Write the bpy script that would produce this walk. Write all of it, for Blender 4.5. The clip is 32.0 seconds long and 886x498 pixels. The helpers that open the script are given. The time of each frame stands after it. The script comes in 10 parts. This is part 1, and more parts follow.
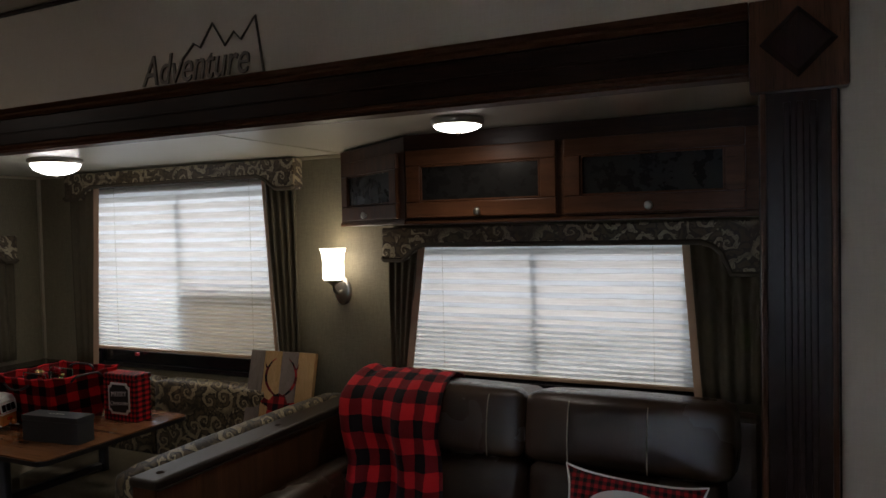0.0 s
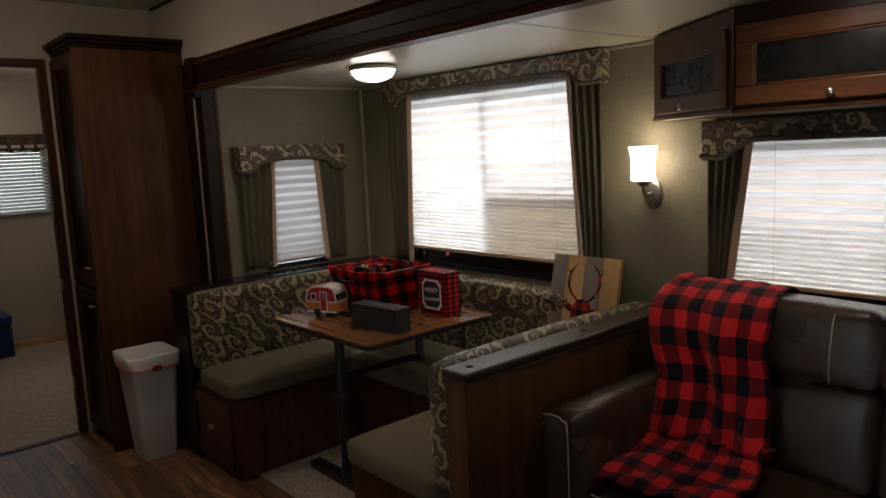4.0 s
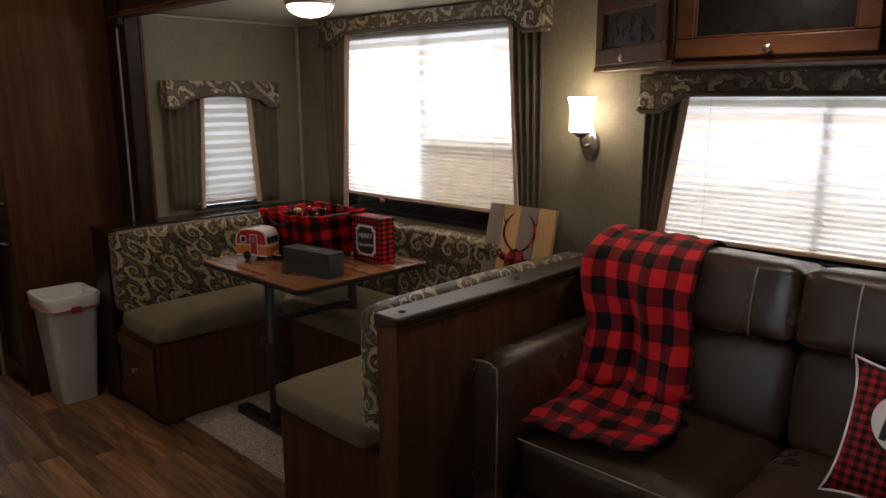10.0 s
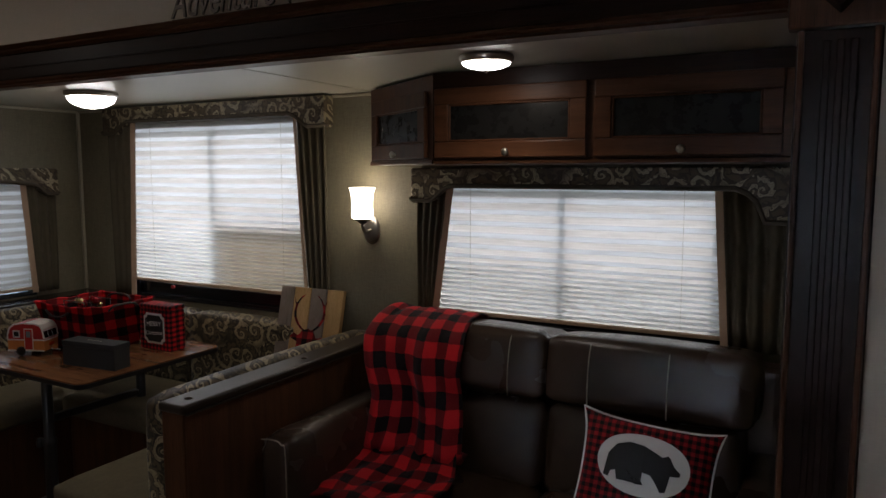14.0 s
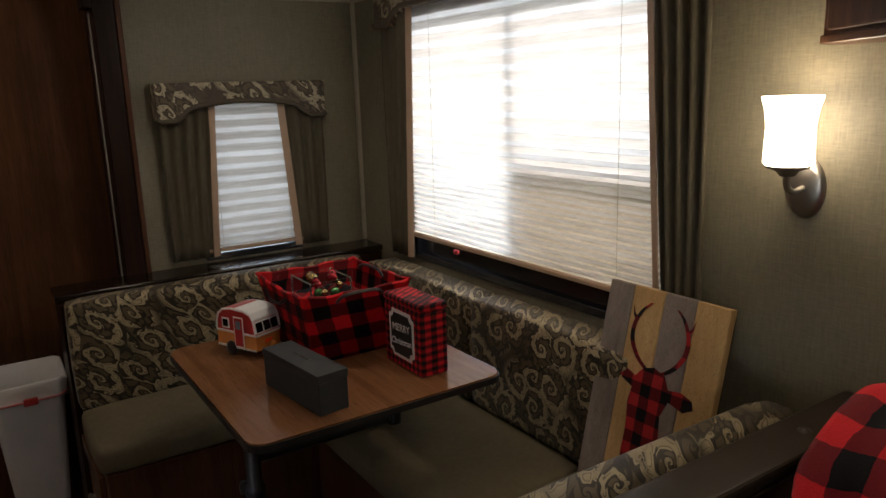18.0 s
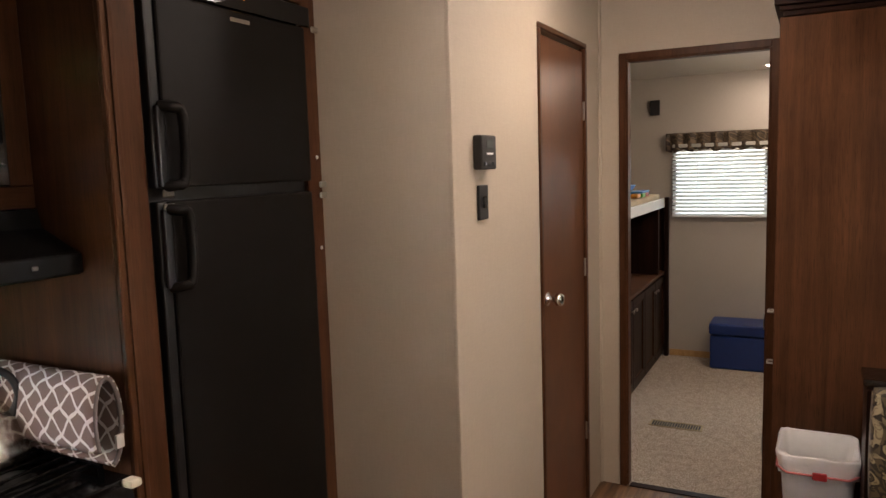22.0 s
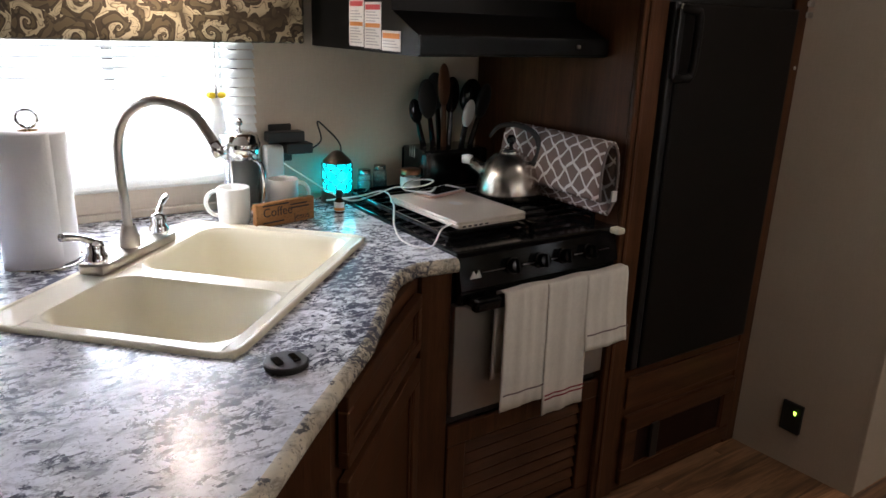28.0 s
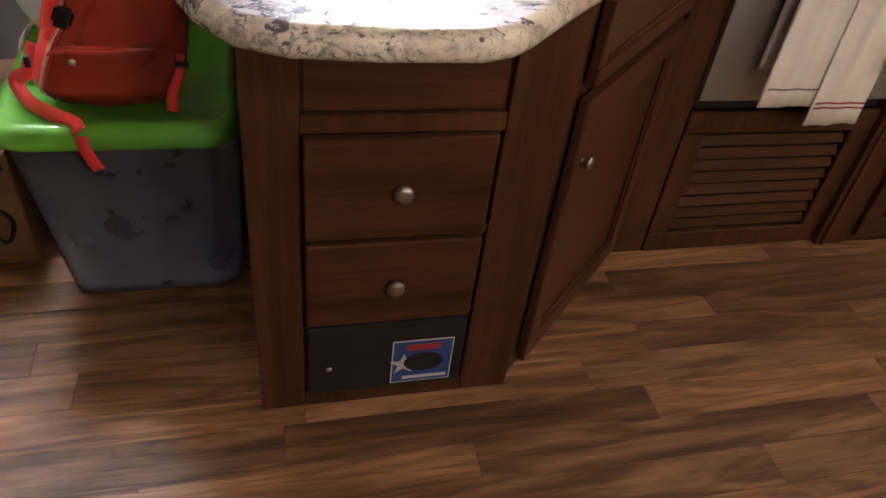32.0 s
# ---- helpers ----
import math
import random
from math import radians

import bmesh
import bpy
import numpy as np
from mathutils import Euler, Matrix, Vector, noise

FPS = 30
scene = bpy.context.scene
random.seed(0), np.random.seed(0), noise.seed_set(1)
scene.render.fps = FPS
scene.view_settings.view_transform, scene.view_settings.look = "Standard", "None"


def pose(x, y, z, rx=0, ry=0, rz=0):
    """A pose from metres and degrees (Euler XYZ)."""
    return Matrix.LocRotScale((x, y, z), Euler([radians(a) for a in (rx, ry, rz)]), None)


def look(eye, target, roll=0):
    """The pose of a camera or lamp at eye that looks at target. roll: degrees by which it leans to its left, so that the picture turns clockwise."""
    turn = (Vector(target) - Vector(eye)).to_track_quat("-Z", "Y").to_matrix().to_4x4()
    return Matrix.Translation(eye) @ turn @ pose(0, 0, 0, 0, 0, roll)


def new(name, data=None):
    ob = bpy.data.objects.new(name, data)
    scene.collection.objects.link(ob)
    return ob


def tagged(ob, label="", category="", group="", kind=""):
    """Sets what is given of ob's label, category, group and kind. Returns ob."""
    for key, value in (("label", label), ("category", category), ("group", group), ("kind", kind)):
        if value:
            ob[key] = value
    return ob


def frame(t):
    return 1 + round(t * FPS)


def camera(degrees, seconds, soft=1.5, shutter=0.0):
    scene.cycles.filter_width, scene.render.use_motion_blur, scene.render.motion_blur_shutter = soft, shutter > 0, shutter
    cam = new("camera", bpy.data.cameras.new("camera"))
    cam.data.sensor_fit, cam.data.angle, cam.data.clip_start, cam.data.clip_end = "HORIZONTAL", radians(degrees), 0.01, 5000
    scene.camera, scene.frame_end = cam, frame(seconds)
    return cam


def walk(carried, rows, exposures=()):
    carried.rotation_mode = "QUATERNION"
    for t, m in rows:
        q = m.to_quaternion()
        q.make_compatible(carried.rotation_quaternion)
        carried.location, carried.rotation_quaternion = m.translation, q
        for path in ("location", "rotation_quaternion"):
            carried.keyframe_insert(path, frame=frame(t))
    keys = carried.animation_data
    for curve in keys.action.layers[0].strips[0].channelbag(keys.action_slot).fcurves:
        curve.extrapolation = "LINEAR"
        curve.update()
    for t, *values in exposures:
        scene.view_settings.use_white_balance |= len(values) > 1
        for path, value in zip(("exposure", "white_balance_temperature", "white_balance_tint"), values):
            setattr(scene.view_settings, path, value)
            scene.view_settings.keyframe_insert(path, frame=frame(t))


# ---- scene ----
cam = camera(63.1, 32.0)
PATH = [
    (0, (0.051, 0.381, 1.538), (-0.814, 2.183, 1.479), -1.3),
    (0.5, (0.048, 0.365, 1.541), (-0.893, 2.13, 1.537), -0.9),
    (1, (0.037, 0.365, 1.541), (-1.037, 2.051, 1.503), -0.7),
    (1.5, (0.014, 0.362, 1.53), (-1.21, 1.94, 1.442), -0.6),
    (2, (-0.024, 0.392, 1.516), (-1.378, 1.857, 1.381), -1.0),
    (2.5, (-0.057, 0.438, 1.513), (-1.513, 1.801, 1.36), -1.3),
    (3, (-0.07, 0.474, 1.5), (-1.55, 1.805, 1.305), -1.8),
    (3.5, (-0.076, 0.49, 1.491), (-1.571, 1.795, 1.249), -2.2),
    (5.5, (-0.099, 0.498, 1.48), (-1.597, 1.787, 1.172), -3.1),
    (6, (-0.094, 0.491, 1.483), (-1.609, 1.762, 1.18), -2.9),
    (6.5, (-0.1, 0.494, 1.471), (-1.602, 1.77, 1.126), -1.6),
    (7, (-0.101, 0.514, 1.463), (-1.626, 1.758, 1.106), -1.0),
    (7.5, (-0.103, 0.521, 1.469), (-1.624, 1.771, 1.116), -1.4),
    (8, (-0.098, 0.533, 1.459), (-1.612, 1.785, 1.088), -1.2),
    (8.5, (-0.099, 0.541, 1.452), (-1.611, 1.792, 1.063), -1.0),
    (9, (-0.099, 0.546, 1.457), (-1.61, 1.797, 1.067), -1.9),
    (9.5, (-0.105, 0.547, 1.458), (-1.611, 1.802, 1.063), -1.9),
    (10, (-0.106, 0.515, 1.461), (-1.465, 1.923, 1.049), -0.1),
    (10.5, (-0.087, 0.422, 1.495), (-1.445, 1.857, 1.18), 0.9),
    (11, (-0.04, 0.393, 1.516), (-1.406, 1.835, 1.283), 0.0),
    (11.5, (0.008, 0.387, 1.521), (-1.265, 1.916, 1.315), 0.1),
    (12, (0.06, 0.402, 1.528), (-1.068, 2.045, 1.351), -0.6),
    (12.5, (0.098, 0.433, 1.526), (-0.855, 2.18, 1.333), -1.4),
    (13, (0.135, 0.443, 1.535), (-0.625, 2.285, 1.368), -1.8),
    (13.5, (0.131, 0.429, 1.535), (-0.607, 2.278, 1.346), -1.1),
    (14, (0.085, 0.407, 1.522), (-0.871, 2.151, 1.312), -0.0),
    (14.5, (0.026, 0.434, 1.518), (-1.12, 2.057, 1.287), -0.4),
    (16.5, (-0.417, 1.147, 1.485), (-1.734, 2.595, 1.078), -0.6),
    (17, (-0.546, 1.373, 1.499), (-2.116, 2.538, 1.079), 1.3),
    (17.5, (-0.71, 1.535, 1.483), (-2.346, 2.587, 1.018), 2.1),
    (18, (-0.893, 1.606, 1.491), (-2.528, 2.675, 1.061), -1.8),
    (18.5, (-0.985, 1.67, 1.493), (-2.694, 2.597, 1.025), -3.2),
    (19, (-1.092, 1.78, 1.495), (-2.948, 2.395, 1.074), -0.8),
    (19.5, (-1.16, 1.792, 1.503), (-3.114, 1.941, 1.1), -1.6),
    (20, (-1.162, 1.77, 1.524), (-3.128, 1.602, 1.196), -1.2),
    (20.5, (-1.146, 1.75, 1.536), (-3.093, 1.401, 1.24), -2.7),
    (21, (-1.131, 1.714, 1.546), (-3.043, 1.181, 1.299), -1.2),
    (21.5, (-1.083, 1.664, 1.553), (-2.925, 0.915, 1.335), -1.3),
    (22, (-1.001, 1.635, 1.561), (-2.768, 0.725, 1.334), -1.8),
    (22.5, (-0.913, 1.633, 1.558), (-2.601, 0.589, 1.313), -0.7),
    (23, (-0.848, 1.637, 1.545), (-2.485, 0.53, 1.237), -0.3),
    (23.5, (-0.786, 1.637, 1.539), (-2.357, 0.425, 1.285), 1.2),
    (24, (-0.78, 1.656, 1.547), (-2.334, 0.42, 1.309), 1.6),
    (24.5, (-0.782, 1.673, 1.54), (-2.392, 0.527, 1.231), -1.5),
    (26.5, (-0.699, 1.664, 1.479), (-2.204, 0.452, 0.964), 0.0),
    (27, (-0.66, 1.637, 1.469), (-2.132, 0.431, 0.854), 1.5),
    (27.5, (-0.621, 1.646, 1.445), (-1.993, 0.331, 0.822), 1.3),
    (28, (-0.549, 1.641, 1.427), (-1.625, 0.064, 0.829), 2.1),
    (28.5, (-0.506, 1.646, 1.418), (-1.309, -0.057, 0.745), 1.6),
    (29, (-0.482, 1.634, 1.4), (-1.107, -0.129, 0.69), 2.0),
    (29.5, (-0.485, 1.623, 1.356), (-1.023, -0.12, 0.535), 4.2),
    (30, (-0.481, 1.618, 1.299), (-0.983, -0.044, 0.306), 5.7),
    (30.5, (-0.482, 1.631, 1.256), (-0.943, 0.018, 0.169), 5.2),
    (31, (-0.493, 1.638, 1.236), (-0.96, 0.059, 0.102), 5.3),
    (31.5, (-0.497, 1.64, 1.213), (-0.971, 0.111, 0.015), 7.3),
    (32, (-0.504, 1.642, 1.193), (-0.977, 0.162, -0.066), 7.9),
]
EXPOSURES = [
    (0.0, -0.3, 6000, 15), (2.0, -0.18, 6100, 15), (3.0, 0.08, 6250, 16), (3.5, 0.2, 6350, 17), (6.0, 0.35, 6350, 18), (9.5, 0.75, 6500, 20), (12.0, -0.02, 6100, 16), (13.5, -0.3, 5900, 16),
    (16.5, 0.38, 6350, 15), (18.5, 0.36, 6450, 17), (19.5, 0.85, 6600, 20), (20.5, 1.65, 6600, 23), (22.0, 2.1, 6500, 23), (24.0, 2.15, 6600, 24),
    (27.0, 2.0, 6400, 24), (27.9, 1.25, 6100, 20), (28.4, 0.55, 5800, 18), (29.3, 0.5, 5700, 18), (30.0, 0.9, 5700, 19), (30.5, 1.5, 5900, 18), (31.0, 2.4, 6300, 18), (31.5, 2.3, 6450, 20), (32.0, 2.25, 6600, 22),
]
walk(cam, [(t, look(eye, target, roll)) for t, eye, target, roll in PATH], EXPOSURES)

# ---------------------------------------------------------------- light
world = bpy.data.worlds.new("sky")
scene.world = world
world.use_nodes = True
_wn = world.node_tree.nodes
_sky = _wn.new("ShaderNodeTexSky")
_sky.sky_type = "NISHITA"
_sky.sun_disc = False
_sky.sun_elevation = radians(38)
_sky.sun_rotation = radians(150)
world.node_tree.links.new(_sky.outputs[0], _wn["Background"].inputs[0])
_wn["Background"].inputs[1].default_value = 0.12


def sun_lamp():
    data = bpy.data.lights.new("sun", "SUN")
    data.energy, data.angle, data.color = 2.0, radians(4), (1.0, 0.95, 0.88)
    ob = new("sun", data)
    ob.matrix_world = pose(0, 0, 8, 52, 0, 150)
    return ob


def area_lamp(name, m, w, h, watts, color, spread=180):
    data = bpy.data.lights.new(name, "AREA")
    data.shape, data.size, data.size_y, data.energy, data.color = "RECTANGLE", w, h, watts, color
    data.spread = radians(spread)
    ob = new(name, data)
    ob.matrix_world = m
    return ob


def point_lamp(name, at, watts, color, radius=0.04):
    data = bpy.data.lights.new(name, "POINT")
    data.energy, data.color, data.shadow_soft_size = watts, color, radius
    ob = new(name, data)
    ob.location = at
    return ob


sun_lamp()
DAY, WARM = (0.93, 0.97, 1.0), (1.0, 0.84, 0.62)
DINETTE_WATTS, SOFA_WATTS, SMALL_WATTS, SINK_WATTS, BUNK_WATTS, DOOR_WATTS = 8.6, 2.4, 1.15, 13.0, 2.6, 9.0
area_lamp("window_light_dinette", pose(-2.65, 3.20, 1.32, 90, 0, 180), 1.24, 0.92, DINETTE_WATTS, DAY)
area_lamp("window_light_sofa", pose(-0.81, 3.20, 1.2, 90, 0, 180), 1.16, 0.6, SOFA_WATTS, DAY)
area_lamp("window_light_small", pose(-3.87, 2.54, 1.17, 90, 0, -90), 0.4, 0.6, SMALL_WATTS, DAY)
area_lamp("window_light_sink", pose(-0.89, -0.56, 1.23, 62, 0, 0), 0.64, 0.46, SINK_WATTS, DAY, 170)
area_lamp("window_light_bunk", pose(-7.02, 1.33, 1.38, 90, 0, -90), 1.34, 0.52, BUNK_WATTS, (0.86, 1.0, 0.97))
area_lamp("window_light_door", pose(0.05, -0.52, 1.31, 66, 0, 0), 0.44, 0.6, DOOR_WATTS, DAY, 130)
area_lamp("dome_light_dinette", pose(-2.79, 2.47, 1.775), 0.15, 0.15, 0.75, WARM)
area_lamp("dome_light_sofa", pose(-0.86, 2.40, 1.805), 0.11, 0.11, 0.85, WARM)
point_lamp("sconce_light", (-1.704, 2.945, 1.425), 0.50, WARM, 0.03)
point_lamp("sink_puck_light", (-0.97, -0.22, 1.575), 2.9, WARM, 0.03)
area_lamp("ceiling_light_hall", pose(-3.40, 1.25, 2.245), 0.15, 0.15, 1.25, WARM)
# added fill without a known source, brightens the return wall and stove side
area_lamp("ceiling_light_kitchen", pose(-2.30, 1.10, 2.275), 0.12, 0.12, 0.5, WARM)
# added fill that brightens the bunk room; its dome fixture is unseen
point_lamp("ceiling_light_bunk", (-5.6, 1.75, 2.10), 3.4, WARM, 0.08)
area_lamp("bunk_puck_light", pose(-6.50, 1.36, 2.155), 0.06, 0.06, 0.7, WARM)


# ---------------------------------------------------------------- mesh helpers
WORLD = {}


def thing(name, at, label, category, group="", kind=""):
    """A top-level empty at the base of a thing."""
    ob = new(name)
    ob.empty_display_size = 0.05
    ob.location = at
    WORLD[ob] = Matrix.Translation(at)
    return tagged(ob, label, category, group, kind)


def part(name, bm, material, parent=None, label="", smooth=False):
    """Links a bmesh in world coordinates as one mesh object under a thing or a part."""
    data = bpy.data.meshes.new(name)
    if smooth:
        for f in bm.faces:
            f.smooth = True
    bm.normal_update()
    bm.to_mesh(data)
    bm.free()
    data.materials.append(material)
    ob = new(name, data)
    WORLD[ob] = Matrix.Identity(4)
    if parent is not None:
        ob.parent = parent
        ob.matrix_parent_inverse = WORLD[parent].inverted()
    if label:
        ob["label"] = label
    return ob


def solid(name, bm, material, label, category, smooth=False, group="", kind=""):
    """A thing that is one mesh."""
    return tagged(part(name, bm, material, None, "", smooth), label, category, group, kind)


def box(x0, x1, y0, y1, z0, z1, bevel=0.0, seg=2, m=None, bm=None):
    own = bmesh.new()
    bmesh.ops.create_cube(own, size=1)
    for v in own.verts:
        v.co = Vector(((x0 + x1) / 2 + v.co.x * (x1 - x0), (y0 + y1) / 2 + v.co.y * (y1 - y0), (z0 + z1) / 2 + v.co.z * (z1 - z0)))
    if bevel:
        bmesh.ops.bevel(own, geom=own.edges[:], offset=bevel, segments=seg, affect="EDGES", profile=0.6)
    if m is not None:
        own.transform(m)
    return joined(bm, own)


def joined(bm, own):
    """Adds own to bm, or returns it alone."""
    if bm is None:
        return own
    data = bpy.data.meshes.new("tmp")
    own.to_mesh(data)
    own.free()
    bm.from_mesh(data)
    bpy.data.meshes.remove(data)
    return bm


def lathe(profile, at, steps=24, m=None, bm=None, cap=False):
    """Turns (radius, height) pairs about z."""
    own = bmesh.new()
    rings = []
    for r, h in profile:
        rings.append([own.verts.new((r * math.cos(2 * math.pi * i / steps), r * math.sin(2 * math.pi * i / steps), h)) for i in range(steps)])
    for a, b in zip(rings, rings[1:]):
        for i in range(steps):
            own.faces.new((a[i], a[(i + 1) % steps], b[(i + 1) % steps], b[i]))
    if cap:
        own.faces.new(rings[0][::-1])
        own.faces.new(rings[-1])
    own.transform(Matrix.Translation(at) @ (m if m is not None else Matrix.Identity(4)))
    return joined(bm, own)


def prism(outline, z0, z1, bevel=0.0, seg=2, m=None, bm=None):
    """An upright prism over a counter-clockwise outline of (x, y)."""
    own = bmesh.new()
    low = [own.verts.new((x, y, z0)) for x, y in outline]
    high = [own.verts.new((x, y, z1)) for x, y in outline]
    own.faces.new(low[::-1])
    own.faces.new(high)
    for i in range(len(outline)):
        j = (i + 1) % len(outline)
        own.faces.new((low[i], low[j], high[j], high[i]))
    if bevel:
        bmesh.ops.bevel(own, geom=own.edges[:], offset=bevel, segments=seg, affect="EDGES", profile=0.6)
    if m is not None:
        own.transform(m)
    return joined(bm, own)


def tube(points, radius, steps=8, bm=None, closed=False):
    """A round bar along a line of points; radius is one number or one a point."""
    own = bmesh.new()
    pts = [Vector(p) for p in points]
    rings = []
    side = None
    for i, p in enumerate(pts):
        if closed:
            d = pts[(i + 1) % len(pts)] - pts[i - 1]
        else:
            d = pts[min(i + 1, len(pts) - 1)] - pts[max(i - 1, 0)]
        d.normalize()
        if side is None:
            side = d.orthogonal().normalized()
        side = (side - d * side.dot(d)).normalized()
        up = d.cross(side)
        r = radius[i] if isinstance(radius, (list, tuple)) else radius
        rings.append([own.verts.new(p + r * (math.cos(2 * math.pi * k / steps) * side + math.sin(2 * math.pi * k / steps) * up)) for k in range(steps)])
    pairs = list(zip(rings, rings[1:])) + ([(rings[-1], rings[0])] if closed else [])
    for a, b in pairs:
        for k in range(steps):
            own.faces.new((a[k], a[(k + 1) % steps], b[(k + 1) % steps], b[k]))
    if not closed:
        own.faces.new(rings[0][::-1])
        own.faces.new(rings[-1])
    return joined(bm, own)


def spline(points, n=8):
    """A smooth line through points."""
    pts = [Vector(p) for p in points]
    out = []
    for i in range(len(pts) - 1):
        a, b, c, d = pts[max(i - 1, 0)], pts[i], pts[i + 1], pts[min(i + 2, len(pts) - 1)]
        for k in range(n):
            t = k / n
            out.append(0.5 * (2 * b + (c - a) * t + (2 * a - 5 * b + 4 * c - d) * t * t + (3 * b - a - 3 * c + d) * t ** 3))
    return out + [pts[-1]]


def sheet(f, nu, nv, thick=0.0, m=None):
    """A surface f(u, v) -> place, for u and v from 0 to 1, given thickness along its normals."""
    bm = bmesh.new()
    grid = [[bm.verts.new(f(i / nu, j / nv)) for j in range(nv + 1)] for i in range(nu + 1)]
    for i in range(nu):
        for j in range(nv):
            bm.faces.new((grid[i][j], grid[i + 1][j], grid[i + 1][j + 1], grid[i][j + 1]))
    bm.normal_update()
    if thick:
        bmesh.ops.solidify(bm, geom=bm.faces[:], thickness=thick)
    if m is not None:
        bm.transform(m)
    return bm


def cushion(x0, x1, y0, y1, z0, z1, puff=0.02, edge=0.03, n=10, m=None, bm=None):
    """A soft block: rounded edges and faces that swell towards their middles."""
    own = bmesh.new()
    bmesh.ops.create_cube(own, size=1)
    bmesh.ops.subdivide_edges(own, edges=own.edges[:], cuts=n, use_grid_fill=True)
    sx, sy, sz = x1 - x0, y1 - y0, z1 - z0
    for v in own.verts:
        p = Vector((v.co.x * sx, v.co.y * sy, v.co.z * sz))
        h = Vector((sx, sy, sz)) / 2
        core = Vector([max(-h[i] + edge, min(h[i] - edge, p[i])) for i in range(3)])
        d = p - core
        if d.length > 1e-6:
            p = core + d.normalized() * min(edge, d.length) if d.length > edge else p
        a, b, c = (1 - (2 * v.co.x) ** 2), (1 - (2 * v.co.y) ** 2), (1 - (2 * v.co.z) ** 2)
        p += Vector((v.co.x * 2 * b * c, v.co.y * 2 * a * c, v.co.z * 2 * a * b)) * puff
        v.co = p + Vector(((x0 + x1) / 2, (y0 + y1) / 2, (z0 + z1) / 2))
    if m is not None:
        own.transform(m)
    for f in own.faces:
        f.smooth = True
    return joined(bm, own)


# ---------------------------------------------------------------- materials
class Nodes:
    """A short way to write a node material."""

    def __init__(self, name):
        self.mat = bpy.data.materials.new(name)
        self.mat.use_nodes = True
        self.tree = self.mat.node_tree
        self.bsdf = self.tree.nodes["Principled BSDF"]
        self.out = self.tree.nodes["Material Output"]
        self.place = self.tree.nodes.new("ShaderNodeTexCoord").outputs["Object"]

    def node(self, kind, **inputs):
        n = self.tree.nodes.new(kind)
        for key, value in inputs.items():
            key = key.replace("_", " ")
            if hasattr(value, "is_linked"):
                self.tree.links.new(value, n.inputs[key])
            else:
                n.inputs[key].default_value = value
        return n

    def link(self, a, b):
        self.tree.links.new(a, b)

    def scaled(self, x, y, z, rz=0.0, source=None):
        n = self.tree.nodes.new("ShaderNodeMapping")
        n.inputs["Scale"].default_value = (x, y, z)
        n.inputs["Rotation"].default_value = (0, 0, rz)
        self.link(source or self.place, n.inputs["Vector"])
        return n.outputs[0]

    def noise(self, scale, detail=4.0, rough=0.55, vector=None, distort=0.0):
        n = self.node("ShaderNodeTexNoise", Scale=scale, Detail=detail, Roughness=rough, Distortion=distort)
        self.link(vector or self.place, n.inputs["Vector"])
        return n.outputs["Fac"]

    def ramp(self, fac, *stops):
        n = self.tree.nodes.new("ShaderNodeValToRGB")
        self.link(fac, n.inputs[0])
        e = n.color_ramp.elements
        while len(e) < len(stops):
            e.new(0.5)
        for k, (at, c) in enumerate(stops):
            e[k].position = at
            e[k].color = (*c, 1) if len(c) == 3 else c
        return n.outputs[0]

    def math(self, op, a, b=None, clamp=False):
        n = self.tree.nodes.new("ShaderNodeMath")
        n.operation = op
        n.use_clamp = clamp
        for k, v in enumerate((a, b)):
            if v is None:
                continue
            if hasattr(v, "is_linked"):
                self.link(v, n.inputs[k])
            else:
                n.inputs[k].default_value = v
        return n.outputs[0]

    def mix(self, fac, a, b, blend="MIX"):
        n = self.tree.nodes.new("ShaderNodeMix")
        n.data_type, n.blend_type = "RGBA", blend
        for key, v in ((0, fac), (6, a), (7, b)):
            if hasattr(v, "is_linked"):
                self.link(v, n.inputs[key])
            else:
                n.inputs[key].default_value = v if key == 0 else (*v, 1)
        return n.outputs[2]

    def bump(self, height, strength=0.3, distance=0.002):
        n = self.node("ShaderNodeBump", Strength=strength, Distance=distance, Height=height)
        self.link(n.outputs[0], self.bsdf.inputs["Normal"])

    def random(self):
        return self.tree.nodes.new("ShaderNodeObjectInfo").outputs["Random"]

    def done(self, color=None, rough=0.5, metal=0.0, spec=None, **more):
        for key, v in (("Base Color", color), ("Roughness", rough), ("Metallic", metal), ("Specular IOR Level", spec), *more.items()):
            key = key.replace("_", " ")
            if v is None:
                continue
            if hasattr(v, "is_linked"):
                self.link(v, self.bsdf.inputs[key])
            else:
                self.bsdf.inputs[key].default_value = (*v, 1) if isinstance(v, tuple) and len(v) == 3 else v
        return self.mat


def plain(name, color, rough=0.5, metal=0.0, vary=0.12, scale=30, bump=0.0, bump_scale=200, **more):
    """One colour with slight variation at two scales, and optional fine relief."""
    n = Nodes(name)
    a, b = n.noise(scale, 5), n.noise(scale * 0.12, 3)
    f = n.math("ADD", n.math("MULTIPLY", a, 0.5), n.math("MULTIPLY", b, 0.5))
    lo, hi = tuple(c * (1 - vary) for c in color), tuple(min(1, c * (1 + vary)) for c in color)
    c = n.ramp(f, (0.3, lo), (0.7, hi))
    r = n.math("ADD", n.math("MULTIPLY", b, 0.12), max(0.02, rough - 0.06))
    if bump:
        n.bump(n.noise(bump_scale, 3), bump, 0.001)
    return n.done(c, r, metal, **more)


